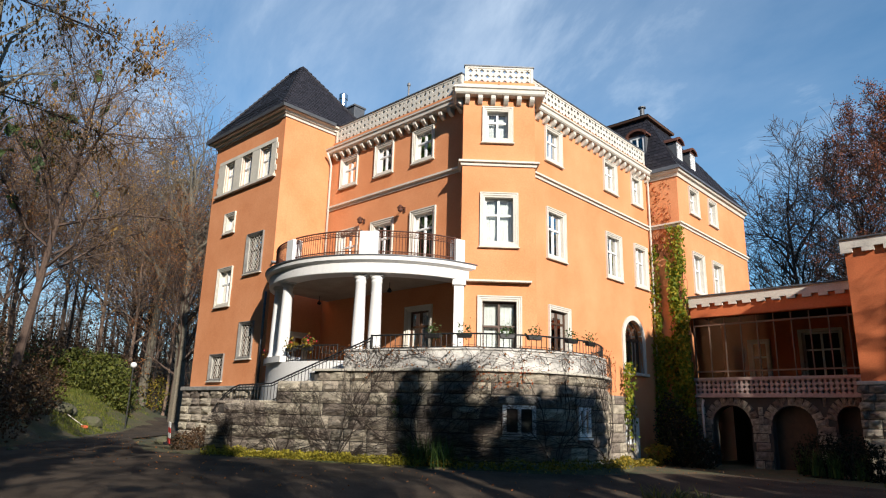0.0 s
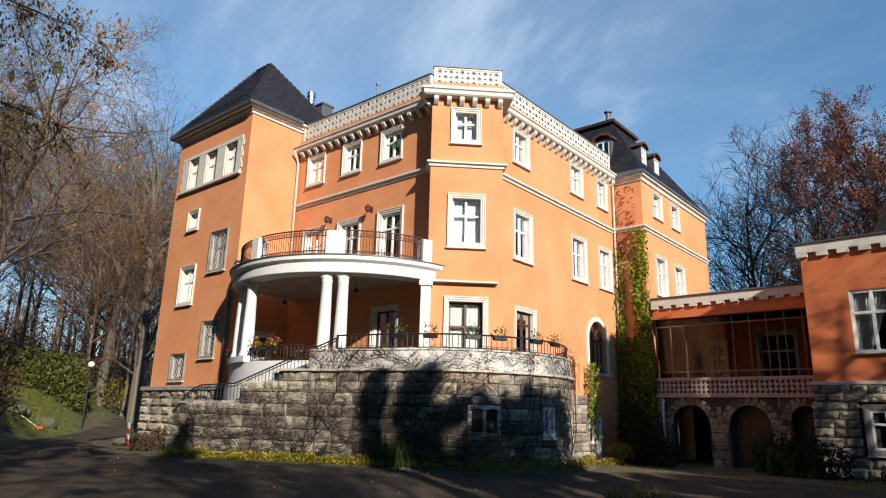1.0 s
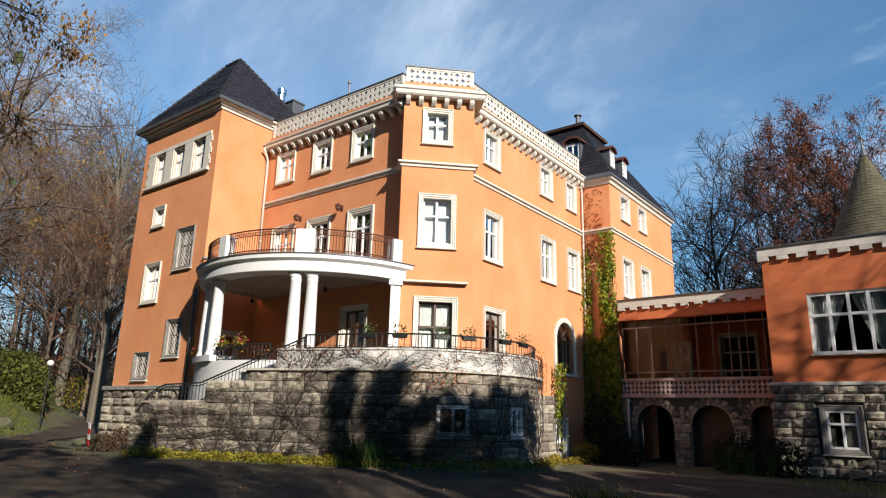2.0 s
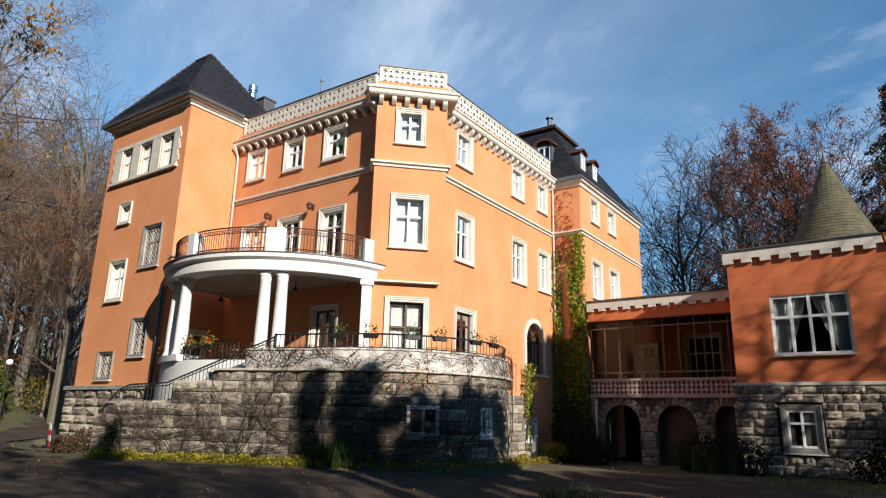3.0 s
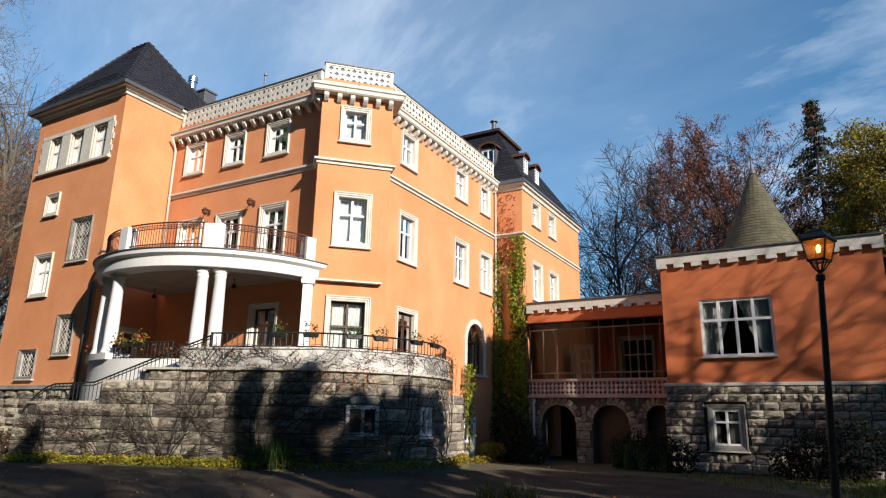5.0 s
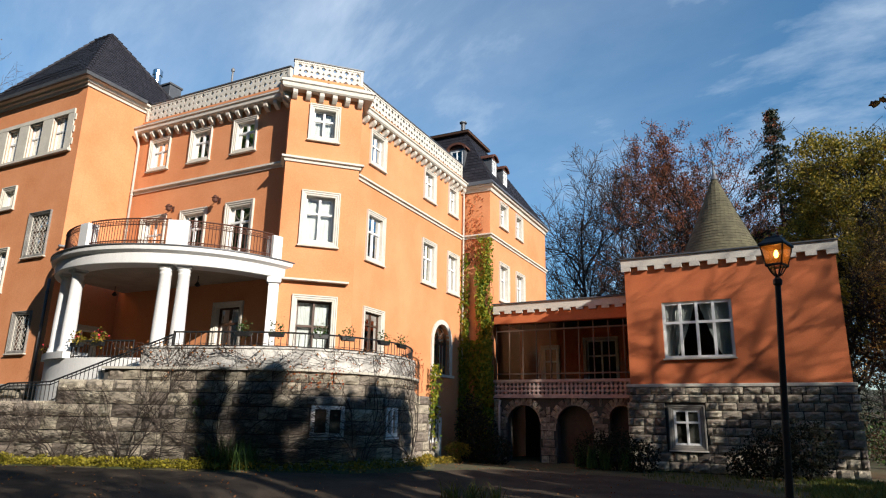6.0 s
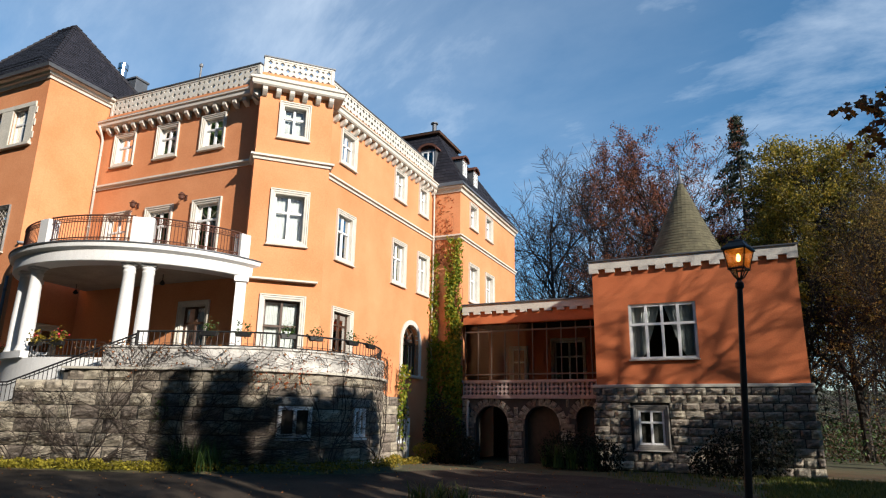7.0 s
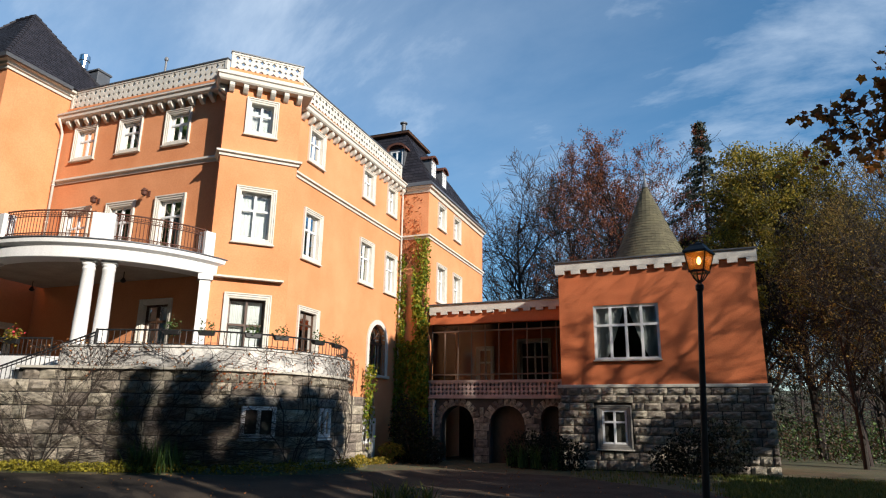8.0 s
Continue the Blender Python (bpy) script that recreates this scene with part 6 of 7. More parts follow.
def undergrowth(name, label, seed, az0, az1, d0, d1, n, h, material, size):
    rng_ = np.random.default_rng(seed)
    az, d = np.radians(rng_.uniform(az0, az1, n)), rng_.uniform(d0, d1, n)
    x, y = -np.sin(az) * d, np.cos(az) * d
    keep = np.array([(bank(px, py) > 0.6 or dd > 60 or px > -20) and not (-14 < px < 2.7 and py < 36) for px, py, dd in zip(x, y, d)])
    x, y, n = x[keep], y[keep], int(keep.sum())
    lump = np.array([0.5 + 0.5 * noise.noise((px * 0.35, py * 0.35, seed)) for px, py in zip(x, y)])
    z = np.array([ground_z(px, py) for px, py in zip(x, y)]) + rng_.uniform(0, 1, n) ** 1.5 * h * lump
    v, f = leaf_quads(rng_, np.stack([x, y, z], 1), size)
    tagged(mesh_ob(name, v, f, material), label, "undergrowth", kind="stuff")


undergrowth("undergrowth", "brown bracken and brush under the trees", 1, 66, 100, 44, 110, 85000, 6.5, M_LITTER, 0.17)
undergrowth("undergrowth", "dark evergreen brush under the trees", 2, 66, 100, 46, 95, 18000, 2.6, M_GREEN, 0.18)
undergrowth("undergrowth", "brown brush in the wood beyond the annex", 3, -32, 2, 38, 100, 52000, 3.6, M_LITTER, 0.14)
undergrowth("undergrowth", "dark brush in the wood beyond the annex", 4, -32, 1, 36, 90, 18000, 3.4, M_GREEN, 0.18)

# ---- unseen wood added behind the viewer, on the sunny side: its crowns shade the drive and the stone walls ----
shade = make_tree("shade_tree", "unseen dense tree added to hold back sun and sky", 51, 17, 0.35, 1.1, 0.6, (18, 8, 5), 3, leaves=5200, leaf_size=0.62, leaf_material=M_GREEN, min_r=0.02, scatter=0.7)
bare_shade = make_tree("bare_tree", "leafless park tree with long limbs", 61, 22, 0.4, 1.1, 0.8, (18, 8, 5), 3, min_r=0.02, first=0.5)
place(shade, [(25, 5, 0.8, 250), (26, -15.5, 1.0, 200), (33, 4, 1.0, 310), (30, -24, 1.2, 30)], "trees behind the drive")
thin_shade = make_tree("bare_tree", "leafless park tree with thin limbs", 63, 22, 0.32, 1.1, 0.8, (13, 6, 4), 3, min_r=0.011, first=0.5)
place(thin_shade, [(9.7, 19.1, 0.72, 260), (16.5, 20.2, 0.75, 200), (22, 16.2, 0.8, 160), (26, 17.6, 0.95, 240)], "trees behind the drive")
place(bare_shade, [(9.5, -1.6, 0.6, 0), (9.0, -6.5, 0.72, 300), (17, -2.5, 0.8, 140), (13, 1.2, 0.5, 60)], "trees behind the drive")


def yew(x, y, z0, z1, r, seed, dense=480, gap=-0.05, lump=0.55):
    """An unseen narrow evergreen added to cast shade: many small leaves round a stem, in lumps with gaps between them.
    """
    rng_ = np.random.default_rng(seed)
    t = thing("yew", "unseen evergreen added to throw shade across the drive", "tree", "yews behind the drive")
    n = int(1.7 * dense * r * (z1 - z0))
    zz = rng_.uniform(0, 1, n)
    prof = np.clip(1 - np.abs(2 * zz - 1) ** 8 / 1.6, 0.05, 1) ** 0.5 * (0.85 + 0.45 * np.array([noise.noise((q * 9, seed * 3.1, 0)) for q in zz]))
    a = rng_.uniform(0, 2 * math.pi, n)
    rr = r * prof * np.sqrt(rng_.uniform(0.1, 1, n))
    c = np.stack([x + rr * np.cos(a), y + rr * np.sin(a), z0 + (z1 - z0) * zz], 1)
    c = c[[noise.noise((p[0] * lump, p[1] * lump, p[2] * lump + seed)) > gap and p[2] < z1 - 1.6 * abs(noise.noise((p[0] * 1.1, p[1] * 1.1, seed * 0.7))) for p in c]]
    v, f = leaf_quads(rng_, c, 0.3)
    mesh_ob("crown", v, f, M_GREEN, t)
    wood = Wood()
    wood.tube([Vector((x, y, ground_z(x, y) - 0.3)), Vector((x + 0.1, y, z0 + 1)), Vector((x, y + 0.1, z1 - 2.6))], [0.22, 0.17, 0.04], 8)
    mesh_ob("trunk", wood.v, wood.f, M_BARK, t)


# placed and topped so their shadows fall on terrace wall, drive and gallery
for k, (x_, y_, top_, r_, gap_) in enumerate([(10.7, -2.2, 15.6, 0.9, 0.1), (10.7, 2.65, 14.5, 0.3, -0.1), (10.7, 3.75, 14.0, 0.7, -0.04), (10.9, 4.2, 13.0, 0.8, 0.0), (10.6, 5.2, 12.5, 0.85, -0.02),
                                              (11.0, 6.2, 12.6, 0.85, -0.02), (10.7, 7.2, 12.6, 0.85, -0.04), (10.9, 8.3, 12.5, 0.9, 0.0), (11.0, 10.2, 9.6, 1.3, -0.05), (11.2, 12.1, 9.2, 1.2, -0.05)]):
    yew(x_, y_, 1.5, top_, r_, 20 + k, 620, gap_, 0.9)
yew(9.4, 16.4, 1.5, 16.2, 1.5, 4, 1100, -0.5)
yew(9.4, 17.9, 1.5, 16.0, 1.35, 14, 1100, -0.5)
yew(16.5, 12.5, 2.0, 11.0, 2.0, 6)
yew(14.0, 19.4, 1.0, 9.3, 1.2, 16, 560, 0.0)
yew(17.5, 9.7, 1.5, 12.0, 2.2, 10)
yew(-8.6, -2.7, 1.0, 9.3, 1.5, 15)
yew(19.0, 15.4, 1.0, 9.2, 1.8, 11)
yew(14.5, 13.2, 1.0, 9.5, 1.8, 12)
# extra unseen crowns that cut skylight and darken what the windows reflect
ring_spots = []
for k, az in enumerate(range(-178, -136, 10)):
    x_, y_ = polar(az, 16 + 5 * (k % 2))
    if not (x_ > 6 and y_ > -8):
        ring_spots.append((x_, y_, 1.35, 40 * k))
for k, az in enumerate(range(142, 182, 9)):
    ring_spots.append((*polar(az, 18 + 5 * (k % 2)), 1.3, 50 * k))
ring_spots += [(*polar(101, 40), 1.5, 35), (*polar(107, 47), 1.6, 95), (*polar(113, 39), 1.45, 155), (*polar(118, 50), 1.6, 215), (*polar(132, 34), 1.5, 15), (*polar(124, 42), 1.6, 75), (*polar(138, 27), 1.3, 135)]
for sp in ring_spots:
    c_ = copy_thing(shade, pose(sp[0], sp[1], ground_z(sp[0], sp[1]) - 0.1, 0, 0, sp[3]))
    c_.scale = (sp[2],) * 3


# ---- overhanging boughs near the viewer ----
def bough(name, label, seed, foot, crotch, tip, leaves, size, material, reach=1.0, aspect=0.55, crown=5.0):
    """A tree out of view whose lowest bough hangs into it."""
    rnd = random.Random(seed)
    rng = np.random.default_rng(seed)
    t = thing(name, label, "tree")
    wood, tips = Wood(), []
    foot, crotch, tip = Vector(foot), Vector(crotch), Vector(tip)
    wood.tube([foot - Vector((0, 0, 0.3)), foot.lerp(crotch, 0.5) + Vector((0.05, 0.03, 0)), crotch, crotch + Vector((0.1, -0.1, crown))], [0.32, 0.27, 0.22, 0.12], 9)
    mid = crotch.lerp(tip, 0.5) + Vector((0, 0, 0.5))
    pts = [crotch.lerp(mid, k / 4) for k in range(4)] + [mid.lerp(tip, k / 5) for k in range(6)]
    wood.tube(pts, [0.042 * (1 - 0.9 * k / 9) for k in range(10)], 6)
    for k in range(3, 10):
        for s in range(4):
            d = (tip - crotch).normalized() * 0.7 + Vector((rnd.gauss(0, 0.5), rnd.gauss(0, 0.5), rnd.gauss(-0.25, 0.4)))
            grow(wood, tips, rnd, pts[k], d * reach, rnd.uniform(0.5, 1.3) * reach, 0.010, 2, 3, 0.9, -0.9, (0, 0, 5), 0.003)
    mesh_ob("trunk", wood.v, wood.f, M_TWIG, t)
    tp = np.array([tuple(p) for p, d in tips])
    pick = tp[rng.integers(0, len(tp), leaves)] + rng.normal(size=(leaves, 3)) * 0.07
    if aspect > 0.8:
        v, f = lobed_leaves(rng, pick, size)
    else:
        v, f = leaf_quads(rng, pick, size, droop=1.6, aspect=aspect)
    mesh_ob("crown", v, f, material, t)
    return t


bx, by = polar(93, 14)
tx, ty = polar(75.0, 12)
bough("overhanging_tree", "tree with a low bough of drooping brown leaves", 4, (bx, by, 0), (bx, by, 8.6), (tx, ty, 8.3), 1300, 0.10, M_TAN, 1.3, 0.42)
bx, by = polar(94, 17)
tx, ty = polar(76.8, 14)
bough("overhanging_tree", "tree with a low bough of drooping tan leaves", 9, (bx, by, 0), (bx, by, 8.0), (tx, ty, 7.2), 1000, 0.10, M_TAN, 1.5, 0.42)
bx, by = polar(-29, 10)
tx, ty = polar(-14.5, 9.4)
bough("overhanging_maple", "maple with a low bough of brown autumn leaves", 6, (bx, by, 0), (bx, by, 6.2), (tx, ty, 5.65), 560, 0.155, M_MAPLE, 0.75, 0.85, 1.4)


# ---- bushes, ivy, plants ----
def leaf_mass(name, label, category, seed, blobs, n, size, material, kind="", stems=True, parent=None):
    """Foliage as many leaves on the skin and inside of a few overlapping lumps (x, y, z, rx, ry, rz)."""
    rng = np.random.default_rng(seed)
    vol = np.array([b[3] * b[4] * b[5] for b in blobs]) ** 0.67
    pick = rng.choice(len(blobs), n, p=vol / vol.sum())
    B = np.array(blobs)[pick]
    d = rng.normal(size=(n, 3))
    d /= np.linalg.norm(d, axis=1)[:, None]
    r = rng.uniform(0.55, 1.08, n)[:, None]
    c = B[:, :3] + d * r * B[:, 3:]
    v, f = leaf_quads(rng, c, size)
    t = thing(name, label, category, kind=kind)
    mesh_ob("foliage", v, f, material, t)
    if stems:
        wood = Wood()
        for x, y, z, rx, ry, rz in blobs:
            for k in range(5):
                a = rng.uniform(0, 6.28)
                wood.tube([Vector((x, y, ground_z(x, y) - 0.05)), Vector((x + rx * 0.4 * math.cos(a), y + ry * 0.4 * math.sin(a), z)), Vector((x + rx * 0.8 * math.cos(a), y + ry * 0.8 * math.sin(a), z + rz * 0.6))], [0.035, 0.022, 0.008], 4)
        mesh_ob("stem", wood.v, wood.f, M_BARK, t)["kind"] = "stuff"
    return t


def at_polar(az, dist, dz, rx, ry, rz):
    x, y = polar(az, dist)
    return (x, y, ground_z(x, y) + dz, rx, ry, rz)


leaf_mass("rhododendron", "large rounded evergreen rhododendron bush", "bush", 1, [at_polar(73.0, 45, 1.0, 1.7, 1.7, 1.5), at_polar(71.7, 45, 0.8, 1.1, 1.1, 1.1), at_polar(74.6, 46, 1.0, 1.4, 1.4, 1.3)], 11000, 0.17, M_RHODO)
leaf_mass("bank_shrub", "dark leafless-looking brush on the shaded bank", "bush", 31, [at_polar(80.5, 27, 1.0, 2.0, 1.6, 1.6), at_polar(78.2, 31, 0.8, 1.5, 1.2, 1.2), at_polar(77.2, 34, 0.9, 1.4, 1.2, 1.2), at_polar(83, 25, 1.2, 2.2, 1.6, 1.8)], 9000, 0.13, M_LITTER)
leaf_mass("yellow_bush", "small bush with yellow autumn leaves", "bush", 2, [at_polar(69.0, 50, 1.4, 1.0, 1.0, 1.2)], 500, 0.15, M_YELLOWGREEN)
leaf_mass("dark_shrub", "dark low shrub beneath the tower", "bush", 3, [(-23.0, 10.6, 0.55, 0.6, 0.5, 0.5), (-22.2, 9.6, 0.5, 0.5, 0.4, 0.4)], 1500, 0.09, M_LITTER)
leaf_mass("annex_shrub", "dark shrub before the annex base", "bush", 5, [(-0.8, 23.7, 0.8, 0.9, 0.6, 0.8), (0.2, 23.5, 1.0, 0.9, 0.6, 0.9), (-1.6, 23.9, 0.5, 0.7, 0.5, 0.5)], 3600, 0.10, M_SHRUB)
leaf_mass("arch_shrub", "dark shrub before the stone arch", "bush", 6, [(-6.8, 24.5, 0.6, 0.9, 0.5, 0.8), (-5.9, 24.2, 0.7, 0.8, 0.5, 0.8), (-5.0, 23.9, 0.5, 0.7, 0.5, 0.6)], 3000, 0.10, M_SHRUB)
# near-black lumps enlarged to double as shade over the low ivy here
leaf_mass("corner_shrub", "dark shrub filling in the shade of the gallery corner", "bush", 7, [(-12.2, 24.9, 1.3, 0.7, 0.5, 1.4), (-11.5, 24.4, 0.9, 0.8, 0.6, 1.0), (-10.7, 24.3, 0.5, 0.6, 0.5, 0.6)], 4200, 0.11, M_SHRUB)
for i, (x, y, w) in enumerate([(-13.0, 12.2, 0.5), (-12.3, 24.0, 0.6)]):
    leaf_mass("garden_plant", "brownish garden plants at the wall's foot", "plant", 20 + i, [(x, y, 0.5, w, w * 0.6, 0.3)], 500, 0.1, M_YELLOWGREEN, stems=False)


def blades(name, label, seed, spots_, h, n, material, width=0.02, arch=0.5, category="plant", kind=""):
    """Long arching blades in clumps."""
    rnd = random.Random(seed)
    v, f = [], []
    for x, y, z in spots_:
        for k in range(n):
            a = rnd.uniform(0, 6.28)
            L = h * rnd.uniform(0.6, 1.15)
            bx_, by_ = x + rnd.gauss(0, 0.1), y + rnd.gauss(0, 0.1)
            d = Vector((math.cos(a), math.sin(a), 0))
            s = Vector((-d.y, d.x, 0)) * width * rnd.uniform(0.6, 1.2)
            out = arch * rnd.uniform(0.3, 1.0)
            base = len(v)
            for j in range(4):
                t = j / 3
                p = Vector((bx_, by_, z)) + d * L * out * t * t + Vector((0, 0, L * (t - 0.3 * out * t * t)))
                w = (1 - t) ** 0.7
                v += [p - s * w, p + s * w]
            for j in range(3):
                b0 = base + 2 * j
                f.append((b0, b0 + 1, b0 + 3, b0 + 2))
    t = thing(name, label, category, kind=kind)
    mesh_ob("foliage", v, f, material, t)
    return t


def wall_foot(s, out):
    return wall_at(s, out)[:2]


iris = [(*wall_foot(q, 0.4), 0.35) for q in (9.0, 9.3, 9.6, 9.9)]
blades("iris_clump", "clump of long arching green leaves at the wall's foot", 3, iris, 0.85, 50, M_GREEN, 0.02, 0.6)
blades("iris_clump", "clump of long arching green leaves by the arches", 4, [(-7.3, 24.3, 0.05), (-6.8, 24.0, 0.05), (-6.2, 23.8, 0.05), (-5.5, 23.8, 0.05)], 1.0, 60, M_GREEN, 0.022, 0.6)
px_, py_ = -5.76, 12.10
blades("fern", "low green fern at the edge of the drive", 5, [(px_, py_, 0.03), (px_ + 0.4, py_ + 0.1, 0.03), (px_ - 0.45, py_, 0.03)], 0.5, 45, M_GRASS, 0.02, 0.9)
# earth bed and yellowing plants along the foot of the wall
bm = bmesh.new()
extrude_path(bm, wall_pts(1.2, RUN[-1] - 1.5, 50), [(0.06, 0.1), (0.75, 0.1), (0.62, 0.36), (0.06, 0.42)])
tagged(part("planting_bed", bm, M_SOIL), "low earth bed along the stone wall", "planting bed", kind="structure")
rng = np.random.default_rng(9)
cl = []
for q in np.linspace(2.2, 9.2, 44):
    cl.append((*wall_foot(q, 0.42 + 0.1 * rng.random()), 0.43, 0.17 + 0.1 * rng.random(), 0.16, 0.09 + 0.13 * rng.random()))
leaf_mass("border_plants", "strip of yellow-green border plants along the stone wall", "plants", 11, cl, 6500, 0.07, M_YELLOWPLANT, kind="stuff", stems=False)
cl = [(*wall_foot(q, 0.42 + 0.1 * rng.random()), 0.42, 0.22, 0.2, 0.1 + 0.14 * rng.random()) for q in np.linspace(9.0, 17, 36)] + [(-12.4 + 0.1 * rng.random(), 20.5 + 0.3 * k, 0.12, 0.3, 0.2, 0.16) for k in range(12)]
leaf_mass("border_plants", "low green and brown border plants along the wall", "plants", 12, cl, 4600, 0.075, M_YELLOWGREEN, kind="stuff", stems=False)

# grass blades on the verges, fallen leaves on the drive
rnd = random.Random(12)
gv = []
for i in range(5200):
    az, d = rnd.uniform(-14, 20), rnd.uniform(16, 26)
    x, y = polar(az, d)
    if y < 24.6 and y > 21.2 - 0.853 * (x + 4.5) and (x > 0.2 or (x > -4.6 and rnd.random() < 0.12)):
        gv.append((x, y, ground_z(x, y)))
for i in range(4500):
    az, d = rnd.uniform(69, 76), rnd.uniform(33, 50)
    x, y = polar(az, d)
    if 0.2 < bank(x, y) < 4.5:
        gv.append((x, y, ground_z(x, y)))
blades("grass", "short grass on the verges", 6, gv, 0.16, 9, M_GRASS, 0.012, 0.6, category="grass", kind="stuff")
lv = []
for i in range(2200):
    x, y = rnd.uniform(-34, 12), rnd.uniform(5, 23.5)
    lv.append((x, y, ground_z(x, y) + 0.065))
v, f = leaf_quads(np.random.default_rng(3), lv, 0.06)
v[:, 2] = np.clip(v[:, 2], np.repeat(np.array(lv)[:, 2], 4) - 0.01, np.repeat(np.array(lv)[:, 2], 4) + 0.03)
tagged(mesh_ob("fallen_leaves", v, f, M_RUSTY), "brown leaves scattered on the drive", "leaves", kind="stuff")


# ---- climbing plants ----
def creeper(name, label, seed, m, u0, u1, w0, w1, n, size, material, stems=6, lift=0.12, dens=None, stem_mat=None, sr=0.018):
    """A climber on a wall frame: stems and many leaves; dens(u, w) thins it."""
    rnd = random.Random(seed)
    rng_ = np.random.default_rng(seed)
    t = thing(name, label, "climbing plant")
    wood = Wood()
    for k in range(stems):
        u = rnd.uniform(u0, u1)
        pts = []
        w = w0
        while w < w1 * rnd.uniform(0.8, 1.0):
            pts.append(m @ Vector((u, 0.04 + 0.02 * rnd.random(), w)))
            u = min(u1, max(u0, u + rnd.gauss(0, 0.12)))
            w += 0.3
        if len(pts) > 2:
            wood.tube(pts, [sr * (1 - 0.7 * i / len(pts)) for i in range(len(pts))], 4)
    mesh_ob("stem", wood.v, wood.f, stem_mat or M_BARK, t)
    cen = []
    while len(cen) < n:
        u, w = rnd.uniform(u0, u1), rnd.uniform(w0, w1)
        if dens is None or rnd.random() < dens((u - u0) / (u1 - u0), (w - w0) / (w1 - w0)):
            cen.append(tuple(m @ Vector((u, abs(rnd.gauss(0.02, lift)) + 0.01, w))))
    v, f = leaf_quads(rng_, cen, size, droop=0.8, aspect=0.8)
    mesh_ob("foliage", v, f, material, t)
    return t


creeper("ivy", "green and yellow climber in the corner of the palace", 1, PAL @ F_NL, 0.78, 1.62, 0.1, 10.1, 6400, 0.13, M_IVY, 8, 0.2, lambda u, w: (0.4 if w > 0.84 else 1.0) * (0.12 + 0.88 * (noise.noise((u * 2.2, w * 10, 1)) > -0.12)) * (1 if w < 0.4 or abs(u - 0.5) < 0.38 else 0.25))
creeper("ivy", "green and yellow climber beside the downpipe", 2, PAL @ F_NL, -0.12, 0.42, 0.1, 9.4, 2900, 0.12, M_IVY, 4, 0.15, lambda u, w: (1.0 if w < 0.75 else 0.35) * (0.2 + 0.8 * (noise.noise((u * 2, w * 11, 4)) > -0.1)))
creeper("ivy", "mass of climber leaves low in the corner", 8, PAL @ F_NL, -0.05, 1.6, 0.1, 5.2, 3200, 0.13, M_IVY, 4, 0.16, lambda u, w: 0.25 + 0.75 * (noise.noise((u * 3, w * 6, 9)) > -0.2))
creeper("red_creeper", "thin red-brown creeper on the stucco", 3, PAL @ F_NL, 0.1, 1.1, 8.8, 12.4, 190, 0.09, M_REDIVY, 14, 0.04, None, M_RUST, 0.008)
creeper("ivy", "yellowing climber at the end of the terrace", 4, PAL @ wall_frame(-12.85, 20.9, 0, 0, 1), 2.1, 2.7, 0.5, 3.9, 420, 0.12, M_IVY, 4, 0.12, lambda u, w: 0.3 + 0.7 * (w > 0.35))
creeper("red_creeper", "thin red creeper spreading on the stucco wall", 5, PAL @ F_C, 5.6, 7.4, 2.7, 4.4, 160, 0.07, M_REDIVY, 12, 0.02, lambda u, w: 1 - u * 0.6, M_RUST, 0.006)


def bare_vines(name, label, seed, run, roots, w1, n_side=7, top=None, sweep=1.0):
    """Leafless creeper stems fanning over a wall run: each root sends up a few limbs that fork into thin shoots."""
    rnd = random.Random(seed)
    total, at = run
    t = thing(name, label, "climbing plant")

    def stem(wood, u, w, ang, length, r, depth):
        pts, rad = [], []
        n = max(4, int(length / 0.16))
        for i in range(n):
            if not (0.02 < u < total - 0.02) or w > (top(u) if top else w1) or w < 0.25:
                break
            pts.append(at(u) @ Vector((0, 0.045 + 0.02 * rnd.random(), w)))
            rad.append(max(0.0035, r * (1 - 0.8 * i / n)))
            ang += rnd.gauss(0, 0.17) + (0.035 if ang > 0 else -0.035) * (w < 2.4)
            ang = max(-1.75, min(1.75, ang))
            u, w = u + 0.16 * math.sin(ang), w + 0.16 * math.cos(ang)
            if depth < 3 and i > 1 and rnd.random() < (0.46, 0.36, 0.2)[depth]:
                stem(wood, u, w, ang + rnd.choice((-1, 1)) * rnd.uniform(0.3, 0.8), length * rnd.uniform(0.35, 0.75) * (1 - 0.4 * i / n), max(0.0035, rad[-1] * 0.55), depth + 1)
        if len(pts) > 2:
            wood.tube(pts, rad, 4 if depth else 5)
    for u in roots:
        for k in range(n_side):
            wood = Wood()
            stem(wood, u + rnd.gauss(0, 0.05), 0.32, (2 * (k + 0.5) / n_side - 1) * sweep + rnd.gauss(0, 0.12), w1 * rnd.uniform(1.0, 2.0), 0.014, 0)
            mesh_ob("limb", wood.v, wood.f, M_VINE, t)
    return t


M_VINE = mat("vine_wood", (0.036, 0.024, 0.018), 0.9, spots=0.3, scale=3, fine=20, bump=0.2)


def vine_top(s):
    return PAR_Z + 0.02 if s + S_FOOT > S_PAR else stair_top(s)


VINE_RUN = wall_run(S_FOOT, S_END - 2.0, 0.05)
bare_vines("bare_creeper", "leafless creeper fanning over the garden wall", 1, VINE_RUN, [6.43 - S_FOOT], 3.2, 11, vine_top, 1.4)
bare_vines("bare_creeper", "leafless creeper fanning over the terrace wall", 2, VINE_RUN, [9.05 - S_FOOT], 3.2, 8, vine_top, 1.0)
bare_vines("bare_creeper", "leafless creeper at the foot of the stair wall", 5, VINE_RUN, [4.6 - S_FOOT, 2.9 - S_FOOT], 1.6, 8, vine_top, 1.4)
